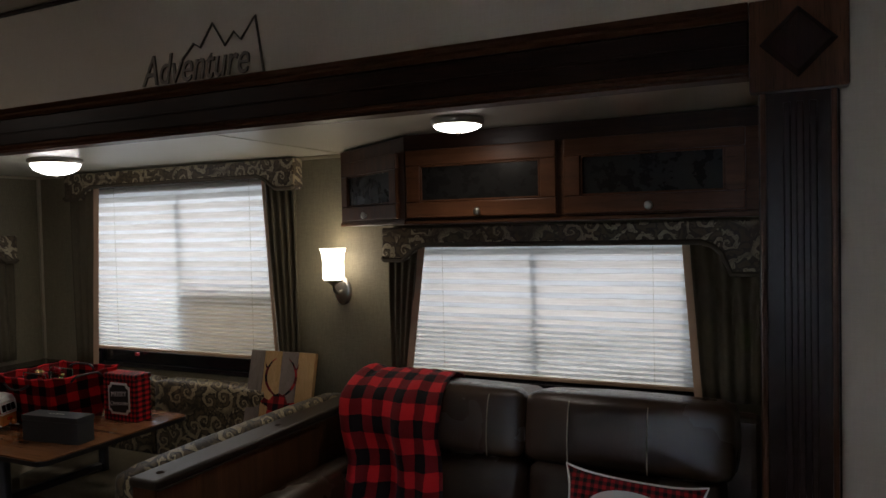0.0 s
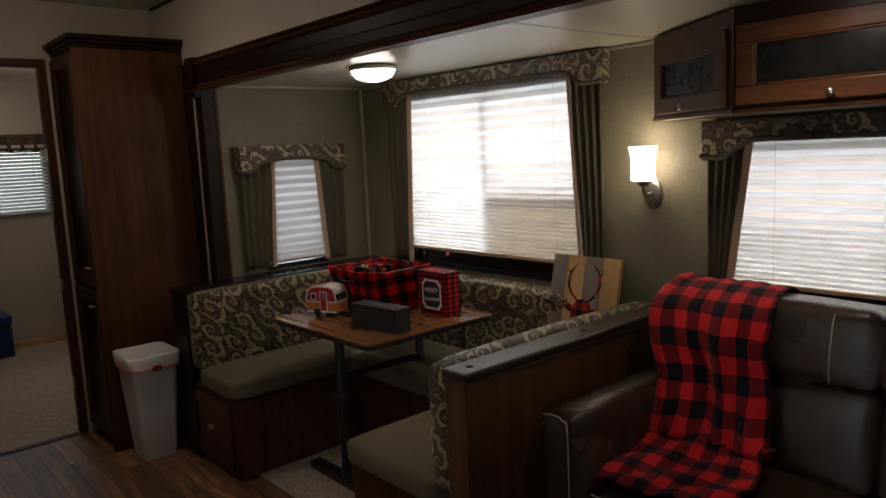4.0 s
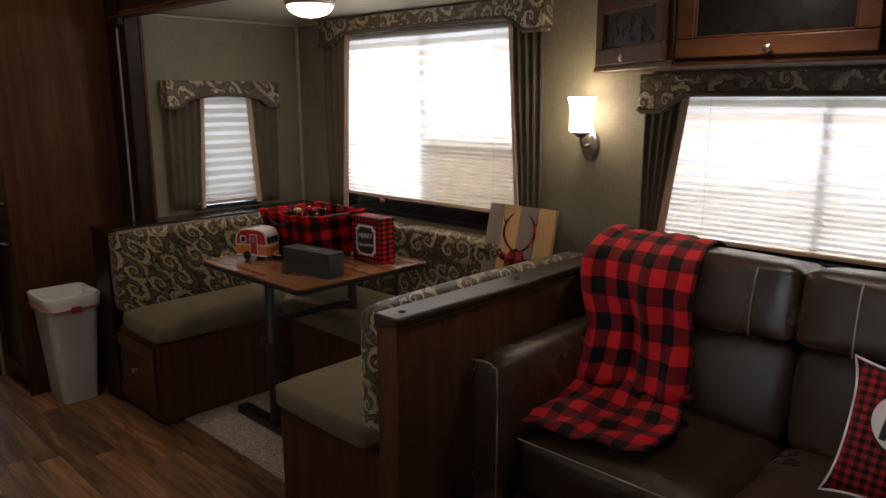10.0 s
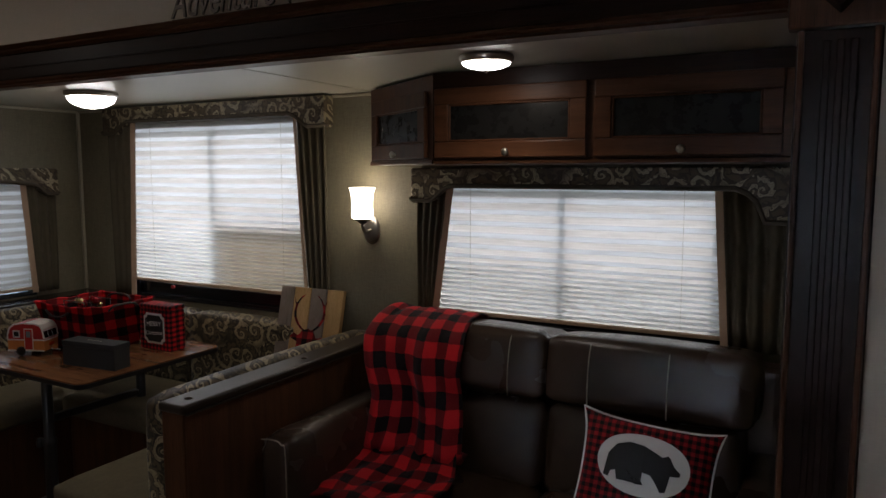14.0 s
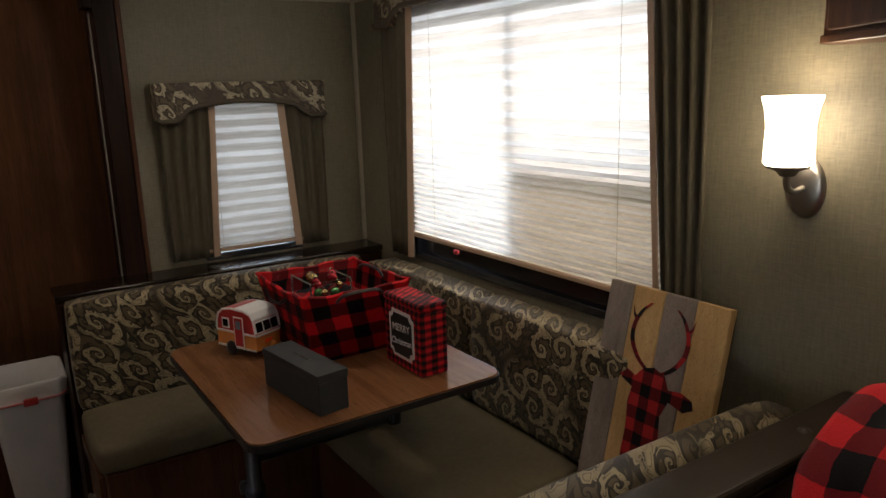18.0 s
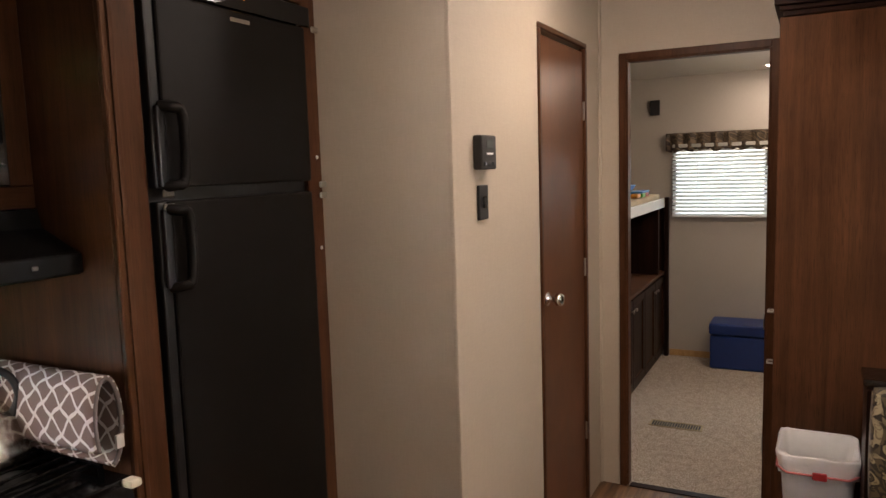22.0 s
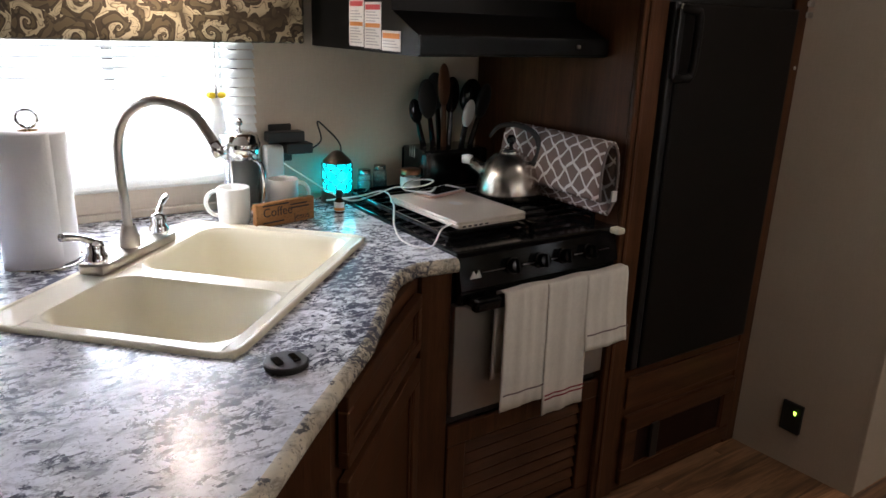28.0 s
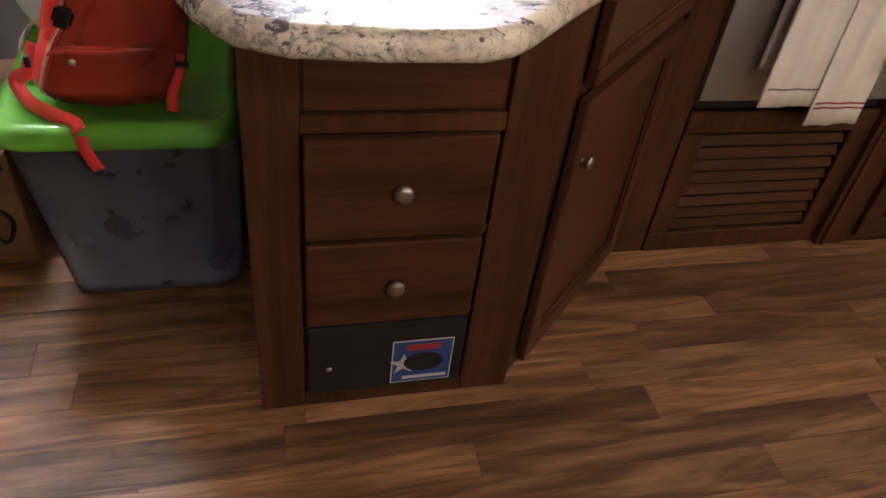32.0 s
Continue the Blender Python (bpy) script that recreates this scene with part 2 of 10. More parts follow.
def wood(name, dark, light, axis="z", rough=0.38, grain=1.0, coat=0.02):
    """Stained wood with grain along an axis."""
    n = Nodes(name)
    s = {"x": (1.2, 22, 22), "y": (22, 1.2, 22), "z": (22, 22, 1.2)}[axis]
    v = n.scaled(*s)
    fine = {"x": (6, 240, 240), "y": (240, 6, 240), "z": (240, 240, 6)}[axis]
    a, b = n.noise(1.0, 5, 0.6, v, 0.6), n.noise(1.0, 2, 0.5, n.scaled(*fine))
    f = n.math("ADD", n.math("MULTIPLY", a, 0.8), n.math("MULTIPLY", b, 0.2 * grain))
    c = n.ramp(f, (0.3, dark), (0.72, light))
    tint = n.noise(3.5, 4, 0.6)
    c = n.mix(1.0, c, n.ramp(tint, (0.32, (0.84, 0.83, 0.82)), (0.68, (1.12, 1.11, 1.10))), "MULTIPLY")
    pores = n.noise(1.0, 3, 0.6, n.scaled(*[k * 2.6 for k in fine]))
    c = n.mix(n.ramp(pores, (0.30, (0.75, 0.75, 0.75)), (0.45, (0, 0, 0))), c, tuple(k * 0.45 for k in dark))
    n.bump(b, 0.10, 0.0006)
    return n.done(c, n.math("ADD", n.math("MULTIPLY", a, 0.15), rough - 0.07), spec=0.12, Coat_Weight=coat, Coat_Roughness=0.22)


M = {}
M["wood"] = wood("cherry_wood", (0.052, 0.0208, 0.0096), (0.116, 0.0490, 0.0222))
M["wood_x"] = wood("cherry_wood_along", (0.052, 0.0208, 0.0096), (0.116, 0.0490, 0.0222), "x")
M["dark_wood"] = wood("dark_wood", (0.010, 0.0045, 0.003), (0.030, 0.012, 0.007))
M["dark_wood_x"] = wood("dark_wood_along", (0.010, 0.0045, 0.003), (0.030, 0.012, 0.007), "x")
M["door_wood"] = wood("door_wood", (0.098, 0.037, 0.016), (0.148, 0.058, 0.026), rough=0.32)


def wallpaper(name, color, vary=0.1, linen=True):
    n = Nodes(name)
    a = n.noise(1.0, 3, 0.6, n.scaled(260, 260, 26))
    b = n.noise(1.0, 3, 0.6, n.scaled(40, 40, 340))
    c = n.noise(2.2, 3)
    f = n.math("ADD", n.math("MULTIPLY", n.math("ADD", a, b), 0.35), n.math("MULTIPLY", c, 0.3))
    col = n.ramp(f, (0.35, tuple(k * (1 - vary) for k in color)), (0.65, tuple(k * (1 + vary) for k in color)))
    n.bump(n.math("ADD", a, b), 0.08, 0.0006)
    return n.done(col, 0.62)


M["wall"] = wallpaper("beige_wallpaper", (0.50, 0.42, 0.325), 0.06)
M["slide_wall"] = wallpaper("olive_wallpaper", (0.172, 0.150, 0.098), 0.28)
M["bunk_wall"] = wallpaper("grey_wallpaper", (0.46, 0.42, 0.37), 0.06)
M["ceiling"] = plain("ceiling_panel", (0.62, 0.60, 0.55), 0.45, vary=0.05, scale=12)
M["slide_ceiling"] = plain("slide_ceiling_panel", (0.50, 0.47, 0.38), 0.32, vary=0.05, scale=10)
M["black"] = plain("black_plastic", (0.012, 0.012, 0.013), 0.35, vary=0.2)
M["white_trim"] = plain("white_trim", (0.55, 0.52, 0.47), 0.4, vary=0.08)


def carpet():
    n = Nodes("carpet")
    a, b = n.noise(150, 4, 0.75), n.noise(22, 5, 0.65)
    f = n.math("ADD", n.math("MULTIPLY", a, 0.84), n.math("MULTIPLY", b, 0.16))
    c = n.ramp(f, (0.36, (0.17, 0.125, 0.095)), (0.5, (0.46, 0.38, 0.30)), (0.63, (0.74, 0.65, 0.56)))
    n.bump(a, 0.9, 0.006)
    return n.done(c, 0.95, spec=0.1)


M["carpet"] = carpet()


def plank_material():
    """Wood-look vinyl: each plank takes its own tone and its own stretch of grain."""
    n = Nodes("floor_plank")
    r = n.random()
    shift = n.tree.nodes.new("ShaderNodeCombineXYZ")
    n.link(n.math("MULTIPLY", r, 37.0), shift.inputs[0])
    n.link(n.math("MULTIPLY", r, 91.0), shift.inputs[1])
    add = n.tree.nodes.new("ShaderNodeVectorMath")
    n.link(n.place, add.inputs[0])
    n.link(shift.outputs[0], add.inputs[1])
    v = add.outputs[0]
    a = n.noise(1.0, 6, 0.60, n.scaled(1.8, 17, 17, 0, v), 1.4)
    b = n.noise(1.0, 3, 0.5, n.scaled(10, 210, 210, 0, v))
    f = n.math("ADD", n.math("MULTIPLY", a, 0.84), n.math("MULTIPLY", b, 0.16))
    c = n.ramp(f, (0.32, (0.040, 0.019, 0.009)), (0.47, (0.160, 0.083, 0.039)), (0.66, (0.37, 0.215, 0.115)))
    tone = n.ramp(r, (0.0, (0.60, 0.54, 0.50)), (0.5, (1.02, 0.95, 0.88)), (1.0, (1.70, 1.56, 1.42)))
    c = n.mix(1.0, c, tone, "MULTIPLY")
    n.bump(b, 0.12, 0.0008)
    return n.done(c, n.math("ADD", n.math("MULTIPLY", a, 0.2), 0.36))


M["plank"] = plank_material()
M["floor_base"] = plain("floor_joint", (0.045, 0.028, 0.018), 0.7)

# ---------------------------------------------------------------- the plan
KIT_Y, SLIDE_Y0, SLIDE_Y1 = -0.38, 2.06, 3.04      # kitchen wall, slide mouth, slide back wall
END_X, BUNK_X, BACK_X = 1.25, -4.365, -6.85        # closed end, bunk room partition, rear wall
SLIDE_X0, SLIDE_X1 = -3.71, 0.0                    # the slide-out's ends
CEIL, SLIDE_CEIL, BUNK_CEIL = 2.34, 1.87, 2.19
BATH_Y = 0.74


def wall(name, bm, material, label="papered wall panel of the trailer"):
    return tagged(part(name, bm, material), label, "wall", kind="structure")


def holed(x0, x1, z0, z1, holes, place):
    """Wall boxes round rectangular holes (x0, x1, z0, z1); place(a, b, c, d, bm) gives a box in the world."""
    bm = None
    xs = sorted({x0, x1, *[h[0] for h in holes], *[h[1] for h in holes]})
    for a, b in zip(xs, xs[1:]):
        z = z0
        for g0, g1 in sorted((h[2], h[3]) for h in holes if h[0] <= a and b <= h[1]):
            if g0 > z:
                bm = place(a, b, z, g0, bm)
            z = g1
        if z < z1:
            bm = place(a, b, z, z1, bm)
    return bm


# windows: span along the wall, sill and head
WIN_DIN, WIN_SOFA, WIN_SMALL = (-3.27, -2.03, 0.85, 1.78), (-1.39, -0.23, 0.90, 1.50), (2.34, 2.74, 0.865, 1.48)
WIN_SINK, WIN_BUNK, WIN_DOOR = (-1.215, -0.565, 0.995, 1.46), (0.655, 2.0, 1.115, 1.64), (-0.17, 0.27, 1.00, 1.62)
BUNK_DOOR, BATH_DOOR = (0.867, 1.47, -0.05, 2.012), (-4.12, -3.53, -0.05, 2.045)


def build_shell():
    f = tagged(part("floor", box(BUNK_X, END_X, KIT_Y, SLIDE_Y0 + 0.02, -0.05, -0.003), M["floor_base"]), "wood-look plank floor in mixed brown tones", "floor", kind="structure")
    tagged(part("carpet_bunk_room", box(BACK_X, BUNK_X - 0.003, KIT_Y, 2.12, -0.05, 0.005), M["carpet"]), "beige speckled carpet floor", "carpet", kind="structure")
    tagged(part("carpet_slide", box(SLIDE_X0, SLIDE_X1, SLIDE_Y0 - 0.14, SLIDE_Y1, 0.001, 0.010, 0.003), M["carpet"]), "beige speckled carpet of the slide-out", "carpet", kind="structure")
    tagged(part("subfloor_slide", box(SLIDE_X0, SLIDE_X1, SLIDE_Y0 + 0.023, SLIDE_Y1, -0.05, -0.002), M["floor_base"]), "floor under the carpet of the slide-out", "floor", kind="structure")
    wall("wall_kitchen", holed(BUNK_X, END_X, -0.05, CEIL, [WIN_SINK, WIN_DOOR], lambda a, b, c, d, bm: box(a, b, KIT_Y - 0.05, KIT_Y, c, d, bm=bm)), M["wall"], "beige papered wall with a window over the sink")
    wall("wall_end", box(END_X, END_X + 0.06, KIT_Y - 0.05, SLIDE_Y0 + 0.06, -0.05, CEIL), M["wall"])
    wall("wall_over_slide", box(-3.80, 0.145, SLIDE_Y0, SLIDE_Y0 + 0.06, SLIDE_CEIL + 0.008, CEIL), M["wall"], "plain wall above the slide-out opening")
    wall("wall_beside_sofa", box(0.145, END_X, SLIDE_Y0, SLIDE_Y0 + 0.06, -0.05, CEIL), M["wall"], "plain pale wall beside the slide-out post")
    wall("wall_behind_pantry", box(BUNK_X, -3.80, SLIDE_Y0, SLIDE_Y0 + 0.06, -0.05, CEIL), M["wall"])
    wall("wall_pantry_stub", box(-3.80, -3.765, SLIDE_Y0, SLIDE_Y0 + 0.06, -0.05, SLIDE_CEIL + 0.004), M["wall"])
    wall("wall_slide_back", holed(SLIDE_X0, SLIDE_X1, -0.05, SLIDE_CEIL, [WIN_DIN, WIN_SOFA], lambda a, b, c, d, bm: box(a, b, SLIDE_Y1, SLIDE_Y1 + 0.04, c, d, bm=bm)), M["slide_wall"], "olive textured wallpaper with two wide windows")
    wall("wall_slide_small_window", holed(SLIDE_Y0, SLIDE_Y1 + 0.04, -0.05, SLIDE_CEIL, [WIN_SMALL], lambda a, b, c, d, bm: box(SLIDE_X0 - 0.04, SLIDE_X0, a, b, c, d, bm=bm)), M["slide_wall"], "olive textured wallpaper with a small window")
    wall("wall_slide_sofa_end", box(SLIDE_X1, SLIDE_X1 + 0.04, SLIDE_Y0 + 0.06, SLIDE_Y1 + 0.04, -0.05, SLIDE_CEIL), M["slide_wall"])
    wall("wall_bath", holed(BUNK_X, -2.81, -0.05, CEIL, [BATH_DOOR], lambda a, b, c, d, bm: box(a, b, BATH_Y - 0.04, BATH_Y, c, d, bm=bm)), M["wall"], "beige papered wall round the bathroom door")
    wall("wall_bath_return", prism([(-2.855, KIT_Y), (-2.80, KIT_Y), (-2.775, 0.30), (-2.808, BATH_Y), (-2.85, BATH_Y - 0.043)], -0.05, CEIL), M["wall"], "beige papered return wall beside the refrigerator")
    wall("wall_bath_far", box(BUNK_X, -2.855, KIT_Y, KIT_Y + 0.02, -0.05, CEIL), M["wall"])
    wall("wall_bunk_partition", holed(KIT_Y - 0.05, SLIDE_Y0 + 0.06, -0.05, CEIL, [BUNK_DOOR], lambda a, b, c, d, bm: box(BUNK_X - 0.04, BUNK_X, a, b, c, d, bm=bm)), M["wall"], "beige papered partition with the bunk room doorway")
    wall("wall_bunk_rear", holed(KIT_Y - 0.05, 2.17, -0.05, BUNK_CEIL, [WIN_BUNK], lambda a, b, c, d, bm: box(BACK_X - 0.04, BACK_X, a, b, c, d, bm=bm)), M["bunk_wall"], "grey papered rear wall of the bunk room")
    wall("wall_bunk_left", box(BACK_X, BUNK_X - 0.04, KIT_Y - 0.05, KIT_Y, -0.05, BUNK_CEIL), M["bunk_wall"])
    wall("wall_bunk_right", box(BACK_X, BUNK_X - 0.04, 2.12, 2.17, -0.05, BUNK_CEIL), M["bunk_wall"])
    bm = box(BUNK_X - 0.04, END_X + 0.06, KIT_Y - 0.05, SLIDE_Y0 + 0.06, CEIL, CEIL + 0.04)
    tagged(part("ceiling", bm, M["ceiling"]), "pale ceiling panels of the main room", "ceiling", kind="structure")
    tagged(part("ceiling_bunk_room", box(BACK_X - 0.04, BUNK_X - 0.042, KIT_Y - 0.05, 2.17, BUNK_CEIL, BUNK_CEIL + 0.04), M["ceiling"]), "pale ceiling panels of the bunk room", "ceiling", kind="structure")
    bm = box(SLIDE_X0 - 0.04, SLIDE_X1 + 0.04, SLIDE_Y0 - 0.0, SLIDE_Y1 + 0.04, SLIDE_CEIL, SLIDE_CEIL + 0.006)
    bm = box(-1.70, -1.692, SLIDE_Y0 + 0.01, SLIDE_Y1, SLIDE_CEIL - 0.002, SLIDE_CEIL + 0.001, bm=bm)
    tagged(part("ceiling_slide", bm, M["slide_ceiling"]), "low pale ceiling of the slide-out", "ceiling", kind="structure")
    tagged(part("ground", box(-400, 400, -400, 400, -0.95, -0.85), M["grass"]), "grass outside the trailer", "ground", kind="structure")
    # white cove strips where walls meet in the slide-out, dark strip at the main ceiling
    for n, b in (("trim_cove_corner", box(SLIDE_X0, SLIDE_X0 + 0.016, SLIDE_Y1 - 0.016, SLIDE_Y1, 0.86, SLIDE_CEIL - 0.003, 0.004)),
                 ("trim_cove_top_small", box(SLIDE_X0, SLIDE_X0 + 0.014, SLIDE_Y0 + 0.03, SLIDE_Y1 - 0.018, SLIDE_CEIL - 0.016, SLIDE_CEIL - 0.002, 0.004)),
                 ("trim_cove_top_back", box(SLIDE_X0 + 0.018, -1.66, SLIDE_Y1 - 0.014, SLIDE_Y1, SLIDE_CEIL - 0.016, SLIDE_CEIL - 0.002, 0.004))):
        tagged(part(n, b, M["cove"]), "thin pale cove strip along the wall's edge", "trim", kind="structure")
    tagged(part("trim_ceiling", box(-4.30, END_X, SLIDE_Y0 - 0.012, SLIDE_Y0, CEIL - 0.016, CEIL - 0.002, 0.003), M["dark_wood_x"]), "thin dark strip where wall meets ceiling", "trim", kind="structure")
    tagged(part("trim_bath_corner", box(-2.822, -2.806, BATH_Y - 0.01, BATH_Y + 0.004, 0.0, CEIL - 0.002, 0.004), M["wall"]), "papered corner strip of the bath wall", "trim", kind="structure")
    tagged(part("trim_hall_corner", box(-4.363, -4.350, BATH_Y, BATH_Y + 0.012, 0.0, CEIL - 0.002, 0.003), M["wall"]), "thin corner strip at the hall's end", "trim", kind="structure")
    return f


M["grass"] = plain("grass", (0.06, 0.09, 0.03), 0.9, vary=0.5, scale=3)
M["cove"] = plain("cove_strip", (0.36, 0.32, 0.24), 0.45, vary=0.06)
FLOOR = build_shell()


# ---------------------------------------------------------------- more materials
def swirl_fabric(name, ground, mid, pale, scale=9.0):
    """Woven fabric with scrolls: pale leafy arms that wind into spirals round scattered centres."""
    n = Nodes(name)
    sep = n.tree.nodes.new("ShaderNodeSeparateXYZ")
    n.link(n.place, sep.inputs[0])
    flat = n.tree.nodes.new("ShaderNodeCombineXYZ")
    n.link(n.math("ADD", sep.outputs[0], n.math("MULTIPLY", sep.outputs[1], 0.80)), flat.inputs[0])
    n.link(n.math("ADD", sep.outputs[2], n.math("MULTIPLY", sep.outputs[1], 0.60)), flat.inputs[1])
    warp = n.node("ShaderNodeTexNoise", Scale=11.0, Detail=1.0)
    n.link(flat.outputs[0], warp.inputs["Vector"])
    mixv = n.tree.nodes.new("ShaderNodeMix")
    mixv.data_type = "VECTOR"
    mixv.inputs[0].default_value = 0.030
    n.link(flat.outputs[0], mixv.inputs[4])
    n.link(warp.outputs["Color"], mixv.inputs[5])

    def curls(size, twist, arms, jitter):
        v = n.tree.nodes.new("ShaderNodeTexVoronoi")
        v.voronoi_dimensions = "2D"
        v.inputs["Scale"].default_value = size
        v.inputs["Randomness"].default_value = jitter
        n.link(mixv.outputs[1], v.inputs["Vector"])
        off = n.tree.nodes.new("ShaderNodeVectorMath")
        off.operation = "SUBTRACT"
        n.link(mixv.outputs[1], off.inputs[0])
        n.link(v.outputs["Position"], off.inputs[1])
        xy = n.tree.nodes.new("ShaderNodeSeparateXYZ")
        n.link(off.outputs[0], xy.inputs[0])
        angle = n.math("ARCTAN2", xy.outputs[1], xy.outputs[0])
        cell = n.tree.nodes.new("ShaderNodeSeparateXYZ")
        n.link(v.outputs["Color"], cell.inputs[0])
        way = n.math("SUBTRACT", n.math("MULTIPLY", n.math("GREATER_THAN", cell.outputs[0], 0.5), 2.0), 1.0)
        d = v.outputs["Distance"]
        wind = n.math("MULTIPLY", n.math("LOGARITHM", n.math("ADD", d, 0.05), 2.718), twist)
        ph = n.math("ADD", n.math("MULTIPLY", n.math("MULTIPLY", angle, way), arms), n.math("ADD", wind, n.math("MULTIPLY", cell.outputs[1], 6.28)))
        return n.math("SINE", ph), d

    big, far = curls(scale, 5.2, 1.0, 0.75)
    small, far2 = curls(scale * 2.3, 3.6, 2.0, 1.0)
    leaf = n.math("ADD", n.math("MULTIPLY", small, 0.16), n.math("ADD", n.math("MULTIPLY", big, 0.34), 0.5))
    dark = tuple(k * 0.45 for k in ground)
    c = n.ramp(leaf, (0.0, mid), (0.26, mid), (0.31, dark), (0.40, ground), (0.56, ground), (0.60, dark), (0.645, pale), (0.79, pale), (0.83, mid), (0.90, pale))
    # the leaves fade to the ground between the spirals
    c = n.mix(n.ramp(far, (0.52, (0, 0, 0)), (0.78, (0.85, 0.85, 0.85))), c, ground)
    worn = n.noise(26, 4, 0.6)
    c = n.mix(n.ramp(worn, (0.45, (0, 0, 0)), (0.68, (0.25, 0.25, 0.25))), c, mid)
    weave = n.noise(1.0, 2, 0.6, n.scaled(700, 700, 900))
    c = n.mix(n.math("MULTIPLY", weave, 0.25), c, tuple(k * 0.5 for k in mid))
    n.bump(n.math("ADD", weave, n.math("MULTIPLY", leaf, 0.4)), 0.25, 0.0012)
    return n.done(c, 0.45, spec=0.3, Sheen_Weight=0.08)


M["scroll"] = swirl_fabric("scroll_fabric", (0.017, 0.011, 0.0055), (0.094, 0.068, 0.034), (0.36, 0.29, 0.17), 10.0)
M["scroll_valance"] = swirl_fabric("scroll_fabric_valance", (0.050, 0.032, 0.018), (0.10, 0.074, 0.040), (0.46, 0.39, 0.26), 10.5)
M["camo"] = swirl_fabric("mottled_fabric", (0.022, 0.014, 0.009), (0.075, 0.050, 0.030), (0.20, 0.145, 0.09), 20.0)
M["seat"] = plain("olive_seat_cloth", (0.135, 0.110, 0.068), 0.85, vary=0.16, scale=60, bump=0.35, bump_scale=420, spec=0.2)
M["curtain"] = plain("olive_curtain", (0.090, 0.076, 0.050), 0.8, vary=0.14, scale=40, bump=0.2, bump_scale=600, spec=0.2)
M["curtain_lining"] = plain("tan_lining", (0.40, 0.27, 0.18), 0.8, vary=0.08)
M["valance_trim"] = plain("olive_piping", (0.075, 0.060, 0.040), 0.8, vary=0.1)


def leather():
    n = Nodes("brown_leather")
    a, b = n.noise(2.6, 4), n.node("ShaderNodeTexVoronoi", Scale=260.0).outputs["Distance"]
    c = n.ramp(a, (0.3, (0.032, 0.019, 0.012)), (0.7, (0.068, 0.041, 0.027)))
    n.bump(n.math("ADD", n.math("MULTIPLY", b, 0.6), n.math("MULTIPLY", n.noise(14, 4), 1.2)), 0.22, 0.002)
    return n.done(c, n.math("ADD", n.math("MULTIPLY", a, 0.2), 0.17), spec=0.5)


M["leather"] = leather()
M["stitch"] = plain("pale_stitching", (0.36, 0.30, 0.22), 0.7)


def checked(name, size, red, dim, black, across, up, fleece=True):
    """Buffalo check of the two coordinates across and up (sockets made by functions of the node set)."""
    n = Nodes(name)
    a, b = across(n), up(n)
    wob = n.math("MULTIPLY", n.math("SUBTRACT", n.noise(25, 2), 0.5), 0.12)

    def band(s):
        s = n.math("ADD", n.math("DIVIDE", s, 2 * size), wob)
        return n.math("LESS_THAN", n.math("FRACT", s), 0.5)

    p, q = band(a), band(b)
    f = n.math("MULTIPLY", n.math("ADD", p, q), 0.5)
    c = n.ramp(f, (0.0, black), (0.25, dim), (0.75, red))
    c.node.color_ramp.interpolation = "CONSTANT"
    fuzz = n.noise(330, 3, 0.7)
    c = n.mix(1.0, c, n.ramp(fuzz, (0.3, (0.85, 0.85, 0.85)), (0.7, (1.15, 1.15, 1.15))), "MULTIPLY")
    n.bump(fuzz, 0.5 if fleece else 0.15, 0.002)
    return n.done(c, 0.9 if fleece else 0.6, spec=0.15, Sheen_Weight=0.06 if fleece else 0.0)


def uv_axis(k):
    def pick(n):
        s = n.tree.nodes.new("ShaderNodeSeparateXYZ")
        uv = n.tree.nodes.new("ShaderNodeTexCoord")
        n.link(uv.outputs["UV"], s.inputs[0])
        return s.outputs[k]
    return pick


def flat_axis(a, b):
    def pick(n):
        s = n.tree.nodes.new("ShaderNodeSeparateXYZ")
        n.link(n.place, s.inputs[0])
        return n.math("ADD", n.math("MULTIPLY", s.outputs[0], a), n.math("MULTIPLY", s.outputs[1], b))
    return pick


def z_axis(n):
    s = n.tree.nodes.new("ShaderNodeSeparateXYZ")
    n.link(n.place, s.inputs[0])
    return s.outputs[2]


RED, DIM_RED, INK = (0.54, 0.014, 0.018), (0.15, 0.008, 0.011), (0.008, 0.007, 0.008)
M["plaid_throw"] = checked("plaid_fleece", 0.056, RED, DIM_RED, INK, uv_axis(0), uv_axis(1))
M["plaid_basket"] = checked("plaid_cotton", 0.042, RED, DIM_RED, INK, flat_axis(1.0, 0.8), z_axis, False)
M["plaid_tin"] = checked("plaid_tin", 0.011, RED, DIM_RED, INK, flat_axis(1.0, 0.6), z_axis, False)
M["plaid_pillow"] = checked("plaid_pillow", 0.011, (0.30, 0.012, 0.016), (0.10, 0.008, 0.010), INK, uv_axis(0), uv_axis(1), False)


